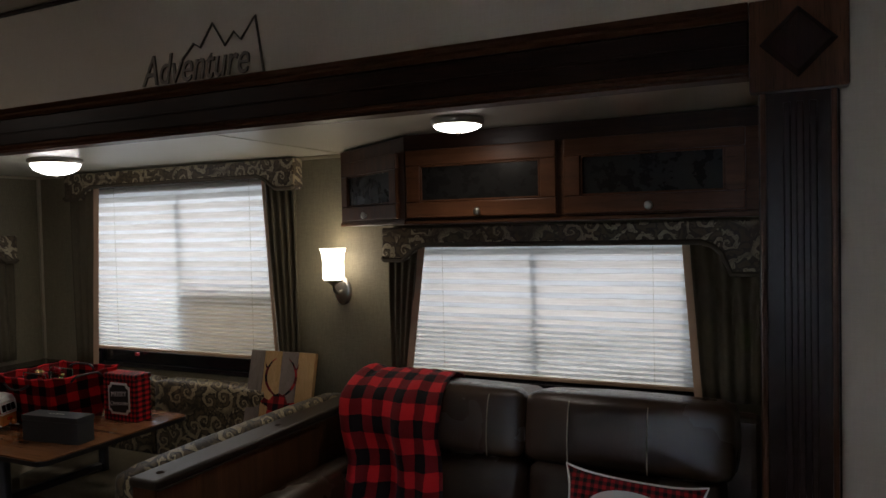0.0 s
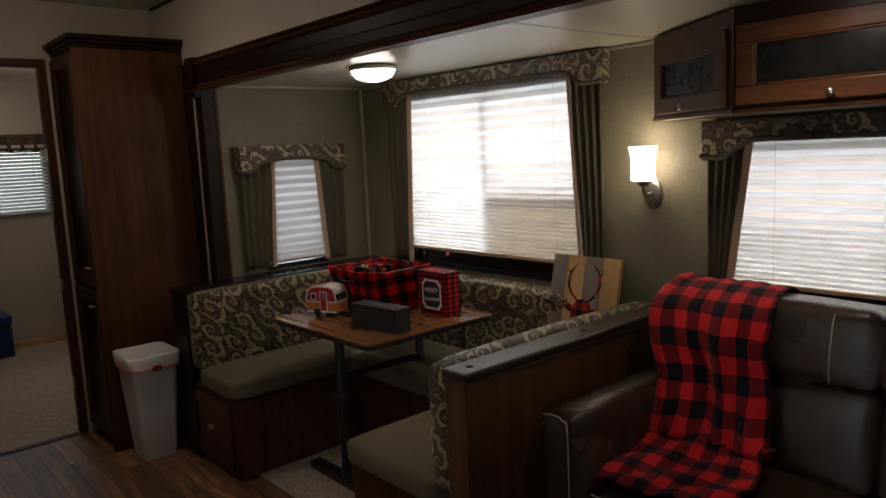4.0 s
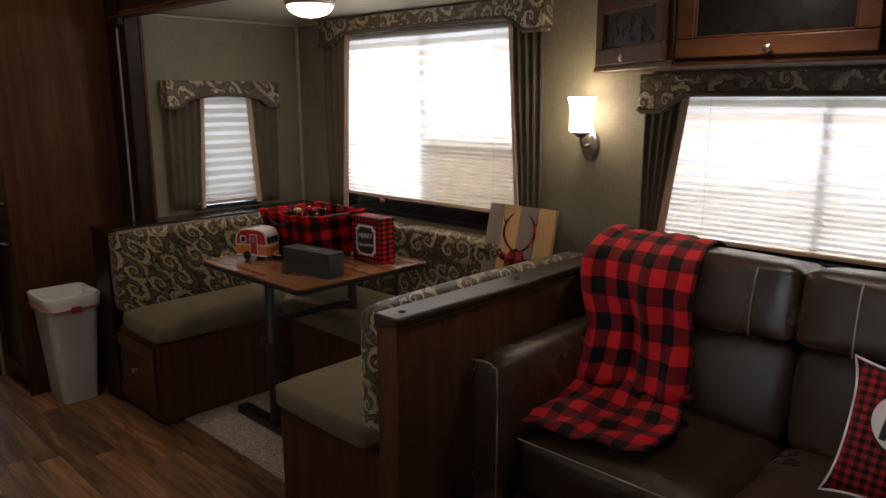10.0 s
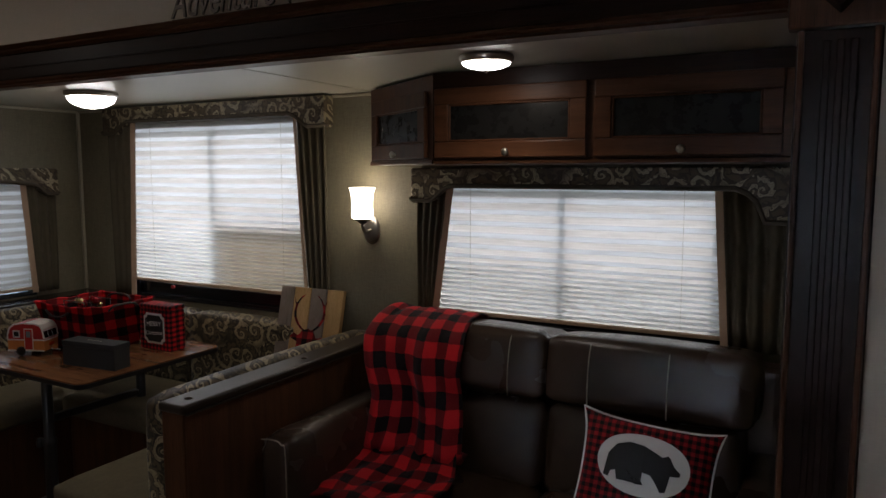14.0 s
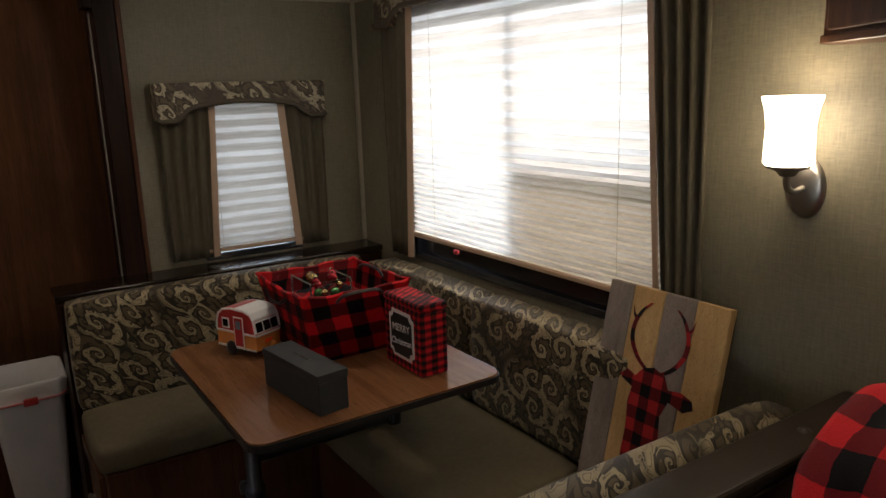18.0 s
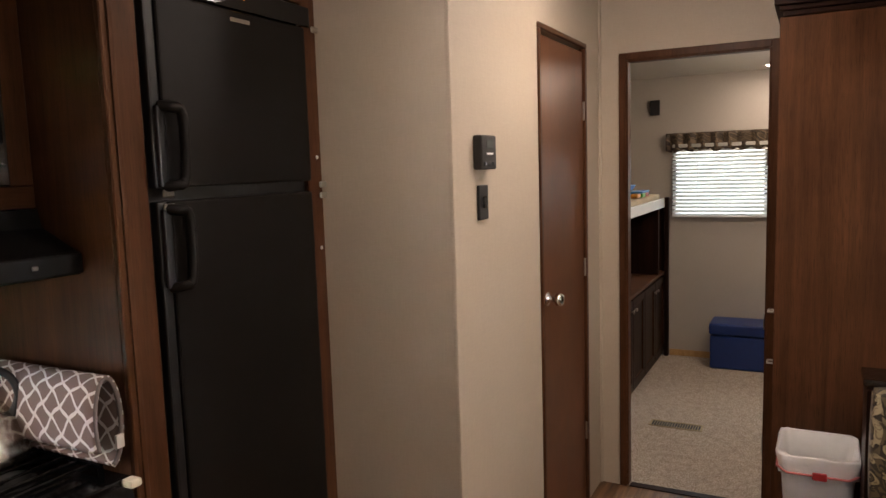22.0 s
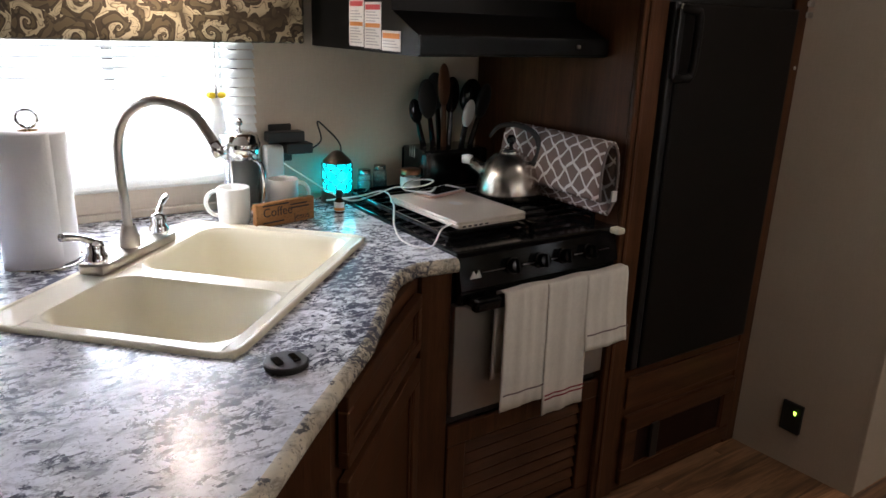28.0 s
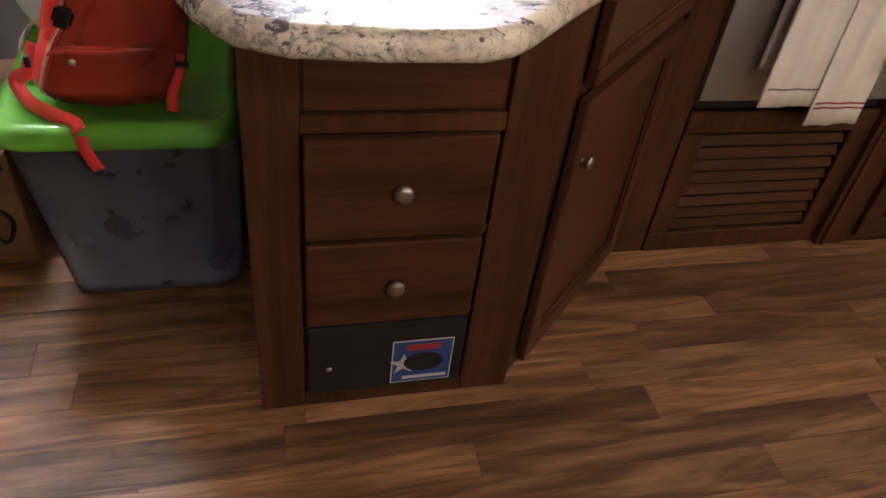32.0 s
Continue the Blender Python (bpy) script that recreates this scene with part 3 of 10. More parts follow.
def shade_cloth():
    """Cellular blind cloth that lets daylight through; each cell's lit and shaded bands are put into its colour."""
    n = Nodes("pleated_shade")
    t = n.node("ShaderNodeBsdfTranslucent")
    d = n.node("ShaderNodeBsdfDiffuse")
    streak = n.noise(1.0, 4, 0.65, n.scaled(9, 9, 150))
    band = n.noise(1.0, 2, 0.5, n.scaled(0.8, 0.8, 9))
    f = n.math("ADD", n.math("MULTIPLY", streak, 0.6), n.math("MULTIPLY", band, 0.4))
    # thick is each cell's painted shaded band, thin its painted lit band
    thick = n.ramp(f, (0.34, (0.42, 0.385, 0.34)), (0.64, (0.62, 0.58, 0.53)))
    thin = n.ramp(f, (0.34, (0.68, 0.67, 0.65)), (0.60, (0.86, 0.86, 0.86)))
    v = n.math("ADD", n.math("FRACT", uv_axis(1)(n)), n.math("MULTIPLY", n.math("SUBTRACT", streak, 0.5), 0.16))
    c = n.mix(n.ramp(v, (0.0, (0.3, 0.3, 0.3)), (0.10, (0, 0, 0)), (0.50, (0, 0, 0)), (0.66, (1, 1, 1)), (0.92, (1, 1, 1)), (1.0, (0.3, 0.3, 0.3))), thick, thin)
    for s in (t, d):
        n.link(c, s.inputs["Color"])
    m = n.node("ShaderNodeMixShader")
    m.inputs[0].default_value = 0.35
    n.link(t.outputs[0], m.inputs[1])
    n.link(d.outputs[0], m.inputs[2])
    n.link(m.outputs[0], n.out.inputs[0])
    return n.mat


M["shade_cloth"] = shade_cloth()


def screen_mesh():
    n = Nodes("insect_screen")
    g = n.node("ShaderNodeBsdfTransparent", Color=(0.62, 0.57, 0.50, 1))
    n.link(g.outputs[0], n.out.inputs[0])
    return n.mat


M["screen_mesh"] = screen_mesh()


def slat_material():
    n = Nodes("blind_slat")
    t, d = n.node("ShaderNodeBsdfTranslucent", Color=(0.44, 0.46, 0.44, 1)), n.node("ShaderNodeBsdfPrincipled", Roughness=0.4)
    d.inputs["Base Color"].default_value = (0.58, 0.58, 0.54, 1)
    m = n.node("ShaderNodeMixShader")
    m.inputs[0].default_value = 0.90
    n.link(t.outputs[0], m.inputs[1])
    n.link(d.outputs[0], m.inputs[2])
    n.link(m.outputs[0], n.out.inputs[0])
    return n.mat


M["slat"] = slat_material()


def glass_pane():
    n = Nodes("window_glass")
    return n.done((0.9, 0.95, 0.93), 0.02, Transmission_Weight=1.0, IOR=1.45)


M["glass"] = glass_pane()
M["jar_glass"] = Nodes("jar_glass").done((0.85, 0.92, 0.90), 0.04, Transmission_Weight=0.9, IOR=1.45)


def lamp_glass(name, color, power):
    n = Nodes(name)
    return n.done((0.9, 0.88, 0.82), 0.3, Emission_Color=color, Emission_Strength=power)


M["dome_glass"] = lamp_glass("frosted_dome", (1.0, 0.93, 0.80), 9.0)
M["sconce_glass"] = lamp_glass("frosted_sconce", (1.0, 0.86, 0.62), 7.0)
M["nickel"] = plain("brushed_nickel", (0.46, 0.43, 0.38), 0.32, 1.0, vary=0.08, scale=80)
M["chrome"] = plain("chrome", (0.75, 0.75, 0.75), 0.10, 1.0, vary=0.04)
M["black_frame"] = plain("black_window_frame", (0.009, 0.010, 0.013), 0.17, vary=0.2, spec=0.6)
M["red_plastic"] = plain("red_plastic", (0.35, 0.02, 0.02), 0.4)
M["tinted_glass"] = plain("tinted_cabinet_glass", (0.010, 0.0095, 0.009), 0.28, vary=0.35, scale=220, bump=0.3, bump_scale=200, spec=0.14)
M["white"] = plain("white_enamel", (0.75, 0.74, 0.71), 0.35, vary=0.04)
M["black_gloss"] = plain("black_gloss", (0.005, 0.005, 0.0055), 0.12, vary=0.2, spec=0.45)
M["black_matte"] = plain("black_matte", (0.014, 0.013, 0.012), 0.55, vary=0.25, bump=0.15, bump_scale=500)
def brushed_steel():
    n = Nodes("brushed_steel")
    a, b = n.noise(1.0, 3, 0.6, n.scaled(5, 600, 600)), n.noise(3.0, 3)
    n.bump(a, 0.10, 0.0005)
    return n.done(n.ramp(a, (0.3, (0.28, 0.27, 0.25)), (0.7, (0.42, 0.40, 0.37))), n.math("ADD", n.math("MULTIPLY", b, 0.10), 0.17), 1.0)


M["steel"] = brushed_steel()
M["cap_vinyl"] = plain("cap_vinyl", (0.032, 0.022, 0.015), 0.34, vary=0.18, scale=20, bump=0.2, bump_scale=160, spec=0.28)
M["ledge"] = plain("polished_dark_ledge", (0.014, 0.008, 0.005), 0.16, vary=0.2, scale=24, spec=0.5)
M["table_wood"] = wood("table_laminate", (0.16, 0.070, 0.031), (0.29, 0.135, 0.060), "x", 0.15, grain=0.4, coat=0.15)


# ---------------------------------------------------------------- lettering
def letters(text, m, size, material, parent, name="lettering", depth=0.0008):
    """A word in the built-in font as a mesh, centred on m, read along m's x, facing its z."""
    curve = bpy.data.curves.new("word", "FONT")
    curve.body, curve.size, curve.extrude = text, size, depth
    curve.align_x, curve.align_y = "CENTER", "CENTER"
    ob = bpy.data.objects.new("word", curve)
    data = bpy.data.meshes.new_from_object(ob)
    bpy.data.objects.remove(ob)
    bm = bmesh.new()
    bm.from_mesh(data)
    bpy.data.meshes.remove(data)
    bm.transform(m)
    return part(name, bm, material, parent)


def facing(at, ahead, up=(0, 0, 1)):
    """A frame at a place whose z looks along ahead and whose y is up."""
    z = Vector(ahead).normalized()
    x = Vector(up).cross(z).normalized()
    y = z.cross(x)
    m = Matrix((x, y, z)).transposed().to_4x4()
    m.translation = Vector(at)
    return m


# ---------------------------------------------------------------- windows, blinds, curtains of the slide-out
def plate(outline, d0, d1, m=None, bevel=0.0, bm=None):
    """A plate of an outline (u, z) in an upright plane, from depth d0 to d1 towards local y."""
    own = prism(outline, -d1, -d0, bevel)
    own.transform((m if m is not None else Matrix.Identity(4)) @ Matrix.Rotation(radians(90), 4, "X"))
    return joined(bm, own)


def frame_ring(u0, u1, z0, z1, w, d0, d1, m, bm=None):
    for r in ((u0, u1, z0, z0 + w), (u0, u1, z1 - w, z1), (u0, u0 + w, z0 + w, z1 - w), (u1 - w, u1, z0 + w, z1 - w)):
        bm = box(r[0], r[1], d0, d1, r[2], r[3], 0.003, 1, m, bm)
    return bm


def wall_window(name, m, u0, u1, z0, z1, bars, label, latches=(), screen=None):
    """A trailer window set in its hole: black frame, bars, pane. m: local y looks into the room from the wall's face."""
    w = thing(name, m @ Vector(((u0 + u1) / 2, -0.02, z0)), label, "window", kind="structure")
    part("window_frame", frame_ring(u0 + 0.001, u1 - 0.001, z0 + 0.001, z1 - 0.001, 0.026, -0.038, 0.012, m), M["black_frame"], w)
    for b in bars:
        part("window_bar", box(b[0], b[1], -0.030, -0.008, b[2], b[3], 0.003, 1, m), M["black_frame"], w)
    pane = part("pane", box(u0 + 0.027, u1 - 0.027, -0.036, -0.033, z0 + 0.027, z1 - 0.027, m=m), M["glass"], w)
    pane.visible_shadow = False
    if screen:
        s = part("insect_screen", box(screen[0], screen[1], -0.044, -0.0425, screen[2], screen[3], m=m), M["screen_mesh"], w, "grey insect screen")
        part("screen_rail", box(screen[0], screen[1], -0.048, -0.039, screen[3], screen[3] + 0.016, m=m), M["black_frame"], w)
    for u, z in latches:
        part("latch", box(u - 0.012, u + 0.012, 0.012, 0.026, z - 0.008, z + 0.008, 0.003, 1, m), M["red_plastic"], w, "red latch")
    return w


def pleated_shade(m, u0, u1, z0, z1, pleat=0.047, gathered=0.3, label="closed pleated cream shade glowing with daylight"):
    t = thing("pleated_shade", m @ Vector(((u0 + u1) / 2, 0.02, z0)), label, "blind")
    # cells hang full above and lie gathered closer together towards the bottom rail
    levels, z = [z0 + 0.012], z0 + 0.012
    while z < z1 - 0.004:
        k = (z - z0) / (z1 - z0)
        z = min(z1, z + pleat * (0.42 if k < gathered else 0.42 + 0.58 * min(1.0, (k - gathered) * 6)))
        levels.append(z)
    n = len(levels) - 1

    def f(u, v):
        k, odd = divmod(round(v * 2 * n), 2)
        low = levels[k] + (0.55 * (levels[k + 1] - levels[k]) if odd else 0.0)
        sag = 0.0009 * math.sin(u * 9 + k) + 0.0006 * math.sin(u * 31 + k * 2)
        return Vector((u0 + (u1 - u0) * u, 0.014 + (0.009 if odd else 0.0) + sag * 0.5, low + sag))

    bm = sheet(f, 16, 2 * n, 0)
    layer = bm.loops.layers.uv.new("uv")
    bm.verts.index_update()
    for face in bm.faces:
        for loop in face.loops:
            i, j = divmod(loop.vert.index, 2 * n + 1)
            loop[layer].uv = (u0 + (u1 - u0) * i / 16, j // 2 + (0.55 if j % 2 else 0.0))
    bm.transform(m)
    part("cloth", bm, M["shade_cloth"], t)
    part("bottom_rail", box(u0, u1, 0.016, 0.036, z0, z0 + 0.014, 0.004, 2, m), M["curtain_lining"], t, "tan bottom rail")
    for u in (u0 + 0.13 * (u1 - u0), u0 + 0.85 * (u1 - u0)):
        part("cord", tube([m @ Vector((u, 0.036, z0)), m @ Vector((u, 0.036, z1))], 0.0008, 5), M["cove"], t)
    return t


def cornice(m, u0, u1, z_end, z_mid, z_top, lobe, deep=0.07, arch=0.0, label="", drop=0.0):
    """A padded valance: lobes at the ends, a higher, slightly arched middle, piping on the lower edge."""
    t = thing("valance", m @ Vector(((u0 + u1) / 2, deep / 2, z_end)), label, "valance")
    r = min(0.05, (z_mid - z_end) * 0.95)
    low = [(u0, z_end + 0.01), (u0 + 0.012, z_end)] + [(u0 + lobe * 0.62, z_end)]
    low += [(u0 + lobe * 0.82, z_end + (z_mid - z_end) * 0.35), (u0 + lobe, z_end + (z_mid - z_end) * 0.75), (u0 + lobe * 1.25, z_mid)]
    k = 10
    span = (u1 - lobe * 1.25) - (u0 + lobe * 1.25)
    low += [(u0 + lobe * 1.25 + span * i / k, z_mid + arch * math.sin(math.pi * i / k)) for i in range(1, k)]
    low += [(u0 + u1 - a, b) for a, b in low[:6][::-1]]
    low[:3] = [(a, b - drop) for a, b in low[:3]]
    part("padded_board", plate(low + [(u1, z_top), (u0, z_top)], 0.002, deep, m, 0.006), M["scroll_valance"], t, "scroll-patterned fabric over a padded board")
    line = [m @ Vector((a, deep + 0.002, b + 0.004)) for a, b in low]
    part("piping", tube(line, 0.0095, 6), M["valance_trim"], t, "dark olive piping along the lower edge")
    return t


def curtain(m, outer, top_in, low_in, z0, z1, folds=5, label="gathered olive curtain panel beside the blind"):
    """A gathered side panel, from its outer edge to a slanting inner edge with a tan lining strip."""
    t = thing("curtain", m @ Vector(((outer + low_in) / 2, 0.03, z0)), label, "curtain", "olive side curtains")

    def f(u, v):
        inner = low_in + (top_in - low_in) * v
        wave = math.sin(u * folds * 2 * math.pi + 0.7 * math.sin(v * 3)) * 0.5 + 0.5
        return Vector((outer + (inner - outer) * u, 0.030 + 0.024 * wave * (0.6 + 0.4 * v), z0 + (z1 - z0) * v))

    part("cloth", sheet(f, folds * 8, 10, 0.003, m), M["curtain"], t, smooth=True)

    def g(u, v):
        inner = low_in + (top_in - low_in) * v
        s = 1 if inner > outer else -1
        return Vector((inner + s * 0.026 * u, 0.046 - 0.010 * u, z0 + (z1 - z0) * v))

    part("lining", sheet(g, 2, 8, 0.003, m), M["curtain_lining"], t, "tan lining strip on the inner edge")
    return t


BACK = Matrix.Translation((0, SLIDE_Y1, 0)) @ Matrix.Rotation(radians(180), 4, "Z")
SIDE = Matrix.Translation((SLIDE_X0, 0, 0)) @ Matrix.Rotation(radians(-90), 4, "Z")
# dinette window (local u is minus x)
wall_window("window_1", BACK, 2.03, 3.27, 0.85, 1.78, [(2.637, 2.655, 0.937, 1.753), (2.056, 2.63, 1.235, 1.262), (2.056, 3.244, 0.875, 0.936)], "black-framed sliding window behind a cream shade", [(2.97, 0.925)], (2.06, 2.628, 0.88, 1.25))
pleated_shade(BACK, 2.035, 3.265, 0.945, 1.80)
cornice(BACK, 1.915, 3.41, 1.725, 1.785, 1.862, 0.16, label="long scroll-patterned valance above the dinette window")
curtain(BACK, 1.925, 2.095, 2.035, 0.86, 1.81, 4)
curtain(BACK, 3.40, 3.215, 3.265, 0.86, 1.81, 3)
# sofa window
wall_window("window_2", BACK, 0.23, 1.39, 0.90, 1.50, [(0.807, 0.823, 0.966, 1.473), (0.257, 1.363, 0.924, 0.965)], "black-framed window behind a cream shade above the sofa")
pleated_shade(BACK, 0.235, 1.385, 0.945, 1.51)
cornice(BACK, 0.030, 1.472, 1.405, 1.466, 1.542, 0.15, label="scroll-patterned valance above the sofa window", drop=0.048)
curtain(BACK, 1.458, 1.310, 1.388, 0.92, 1.51, 4)
curtain(BACK, 0.035, 0.262, 0.222, 0.92, 1.51, 4)
# small end window (local u is minus y)
wall_window("window_3", SIDE, -2.74, -2.34, 0.865, 1.48, [], "small black-framed window behind a cream shade")
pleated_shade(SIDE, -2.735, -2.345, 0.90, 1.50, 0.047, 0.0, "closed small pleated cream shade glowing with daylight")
cornice(SIDE, -2.855, -2.20, 1.405, 1.455, 1.546, 0.11, 0.07, 0.018, "short arched scroll-patterned valance above the small window")
curtain(SIDE, -2.845, -2.685, -2.725, 0.885, 1.51, 3)
curtain(SIDE, -2.21, -2.395, -2.36, 0.885, 1.51, 4)


# ---------------------------------------------------------------- lamps of the slide-out
def dome_lamp(at, r, label):
    t = thing("ceiling_light", at, label, "ceiling light", "dome ceiling lights")
    x, y, z = at
    part("base_ring", lathe([(0.0, 0.0), (r * 1.02, 0.0), (r * 1.06, -0.006), (r * 1.04, -0.018), (r * 0.96, -0.022), (r * 0.9, -0.02)], at, 32), M["nickel"], t, "brushed nickel ring", True)
    prof = [(r * 0.95 * math.cos(a), -0.02 - (0.05 if r > 0.09 else 0.022) * math.sin(a)) for a in [k * math.pi / 16 for k in range(9)]]
    g = part("glass_dome", lathe(prof, at, 32), M["dome_glass"], t, "lit frosted glass bowl", True)
    g.visible_shadow = False
    part("finial", lathe([(0.0, 0.002), (0.006, 0.001), (0.007, -0.004), (0.004, -0.008), (0.0, -0.009)], (x, y, z - 0.02 - (0.05 if r > 0.09 else 0.022)), 12), M["nickel"], t, "", True)
    return t


dome_lamp((-2.79, 2.47, SLIDE_CEIL), 0.104, "lit frosted dome light on the slide-out ceiling over the dinette")
dome_lamp((-0.86, 2.40, SLIDE_CEIL), 0.078, "lit frosted dome light on the slide-out ceiling over the sofa")
# unseen dome, made up as a fixture for the kitchen fill
dome_lamp((-2.30, 1.10, CEIL), 0.085, "unseen dome light added on the main ceiling to brighten the kitchen")
dome_lamp((-3.40, 1.25, CEIL), 0.10, "lit frosted dome light on the main ceiling of the hall")
# unseen dome, added to go with the bunk room's fill lamp
dome_lamp((-5.6, 1.75, BUNK_CEIL), 0.08, "unseen dome light added on the bunk room ceiling for fill")


def puck_light(at):
    t = thing("puck_light", at, "small round lit puck light on the bunk room ceiling", "ceiling light")
    part("ring", lathe([(0.034, 0.0), (0.048, 0.0), (0.050, -0.006), (0.046, -0.012), (0.036, -0.012)], at, 24), M["white"], t, "white trim ring", True)
    lens = part("lens", lathe([(0.0, -0.014), (0.024, -0.013), (0.035, -0.010)], at, 24), M["dome_glass"], t, "lit frosted lens", True)
    lens.visible_shadow = False


puck_light((-6.50, 1.36, BUNK_CEIL))


def sconce():
    x, z = -1.715, 1.272
    t = thing("wall_sconce", (x, SLIDE_Y1, z - 0.06), "lit wall sconce with a flared frosted glass shade and nickel arm", "wall lamp")
    m = facing((x, SLIDE_Y1, z), (0, -1, 0))
    bm = lathe([(0.0, 0.014), (0.030, 0.013), (0.040, 0.008), (0.044, 0.0)], (0, 0, 0), 24)
    bm.transform(m @ Matrix.Diagonal((1.0, 1.45, 1.0, 1)))
    part("back_plate", bm, M["nickel"], t, "oval brushed nickel plate", True)
    arm = spline([(x, SLIDE_Y1 - 0.012, z), (x + 0.003, SLIDE_Y1 - 0.05, z - 0.004), (x + 0.010, SLIDE_Y1 - 0.085, z + 0.012), (x + 0.012, SLIDE_Y1 - 0.09, z + 0.045)], 6)
    part("arm", tube(arm, 0.007, 8), M["nickel"], t, smooth=True)
    c = (x + 0.012, SLIDE_Y1 - 0.09, z + 0.045)
    part("cup", lathe([(0.0, -0.014), (0.014, -0.012), (0.022, -0.002), (0.040, 0.004), (0.041, 0.010), (0.0, 0.012)], c, 24), M["nickel"], t, smooth=True)
    prof = [(0.040, 0.008), (0.047, 0.016), (0.046, 0.05), (0.045, 0.085), (0.049, 0.118), (0.056, 0.142), (0.054, 0.143), (0.046, 0.118), (0.042, 0.08), (0.042, 0.02)]
    g = part("glass_shade", lathe(prof, c, 28), M["sconce_glass"], t, "lit frosted glass shade", True)
    g.visible_shadow = False
    return t


sconce()


# ---------------------------------------------------------------- opening trim: header beam, posts, corner block
def header_beam():
    t = thing("header_beam", (-1.9, SLIDE_Y0, 1.845), "dark wood header beam with crown moulding over the slide-out opening", "beam", kind="structure")
    y = SLIDE_Y0
    part("fascia", box(-3.78, -0.022, y - 0.030, y - 0.0005, 1.865, 1.955, 0.003, 1), M["dark_wood_x"], t)
    prof = [(0.0, 0.0), (-0.034, 0.0), (-0.044, 0.010), (-0.040, 0.018), (-0.052, 0.024), (-0.058, 0.030), (0.0, 0.030)]

    def mould(z, flip, name, lab=""):
        bm = bmesh.new()
        ends = [[bm.verts.new((x, y + a, z + (b if not flip else -b))) for a, b in prof] for x in (-3.78, -0.022)]
        n = len(prof)
        for i in range(n):
            j = (i + 1) % n
            bm.faces.new((ends[0][i], ends[0][j], ends[1][j], ends[1][i]))
        bm.faces.new(ends[0])
        bm.faces.new(ends[1][::-1])
        bmesh.ops.recalc_face_normals(bm, faces=bm.faces[:])
        part(name, bm, M["wood_x"], t, lab)

    mould(1.956, False, "crown_moulding")
    mould(1.864, True, "lower_moulding")
    part("bead", box(-3.78, -0.022, y - 0.034, y - 0.031, 1.905, 1.912, 0.001, 1), M["dark_wood_x"], t)
    part("soffit", box(-3.70, -0.022, y + 0.0, y + 0.055, 1.845, SLIDE_CEIL - 0.001, 0.002, 1), M["dark_wood_x"], t)


header_beam()


def fluted_post(x0, x1, label, name="post"):
    t = thing(name, ((x0 + x1) / 2, SLIDE_Y0, 0), label, "post", kind="structure")
    y = SLIDE_Y0
    w = x1 - x0
    part("board", box(x0, x1, y - 0.028, y - 0.0005, 0.0, 1.80, 0.003, 1), M["dark_wood"], t)
    for k in (0.06, 0.93):
        part("edge_bead", box(x0 + w * k - 0.006, x0 + w * k + 0.006, y - 0.038, y - 0.0285, 0.0, 1.80, 0.004, 2), M["wood"], t)
    for k in (0.36, 0.52, 0.68):
        part("flute", box(x0 + w * k - 0.007, x0 + w * k + 0.007, y - 0.033, y - 0.0285, 0.02, 1.78, 0.003, 2), M["dark_wood"], t)


fluted_post(-0.005, 0.145, "dark fluted wood post at the end of the slide-out opening")


def corner_block():
    t = thing("corner_block", (0.07, SLIDE_Y0, 1.80), "square wood corner block with a dark raised diamond", "trim", kind="structure")
    y = SLIDE_Y0
    part("block", box(-0.021, 0.162, y - 0.045, y - 0.0005, 1.802, 1.99, 0.005, 2), M["wood"], t)
    bm = bmesh.new()
    c, h = (0.07, y - 0.046, 1.897), 0.072
    base = [bm.verts.new((c[0] + dx * h, y - 0.0455, c[2] + dz * h)) for dx, dz in ((-1, 0), (0, -1), (1, 0), (0, 1))]
    tip = [bm.verts.new((c[0] + dx * h * 0.82, y - 0.056, c[2] + dz * h * 0.82)) for dx, dz in ((-1, 0), (0, -1), (1, 0), (0, 1))]
    for i in range(4):
        bm.faces.new((base[i], base[(i + 1) % 4], tip[(i + 1) % 4], tip[i]))
    bm.faces.new(tip)
    part("diamond", bm, M["dark_wood"], t, "dark raised diamond")


corner_block()
M["weather_strip"] = plain("grey_weather_strip", (0.30, 0.28, 0.25), 0.6, vary=0.15)
# slim posts at the pantry end of the mouth
t = thing("jamb_post", (-3.735, SLIDE_Y0, 0), "slim dark wood post beside the small window wall", "post", kind="structure")
part("board", box(-3.764, -3.688, SLIDE_Y0 - 0.02, SLIDE_Y0 + 0.05, 0.0, 1.865, 0.003, 1), M["dark_wood"], t)
part("edge_strip", box(-3.709, -3.688, SLIDE_Y0 + 0.052, SLIDE_Y0 + 0.070, 0.0, 1.865, 0.003, 1), M["wood"], t)
part("weather_strip", box(-3.784, -3.768, SLIDE_Y0 - 0.024, SLIDE_Y0 - 0.004, 0.0, 1.865, 0.003, 1), M["weather_strip"], t, "thin grey weather strip")
# added dark board that paints the shade between pantry and jamb
part("filler", box(-3.928, -3.786, SLIDE_Y0 - 0.012, SLIDE_Y0 - 0.003, 0.0, 1.985, 0.001, 1), M["dark_wood"], t, "dark board standing in for the shaded gap beside the pantry")
part("cap_block", box(-3.79, -3.69, SLIDE_Y0 - 0.05, SLIDE_Y0 - 0.021, 1.80, 2.0, 0.004, 2), M["dark_wood"], t)


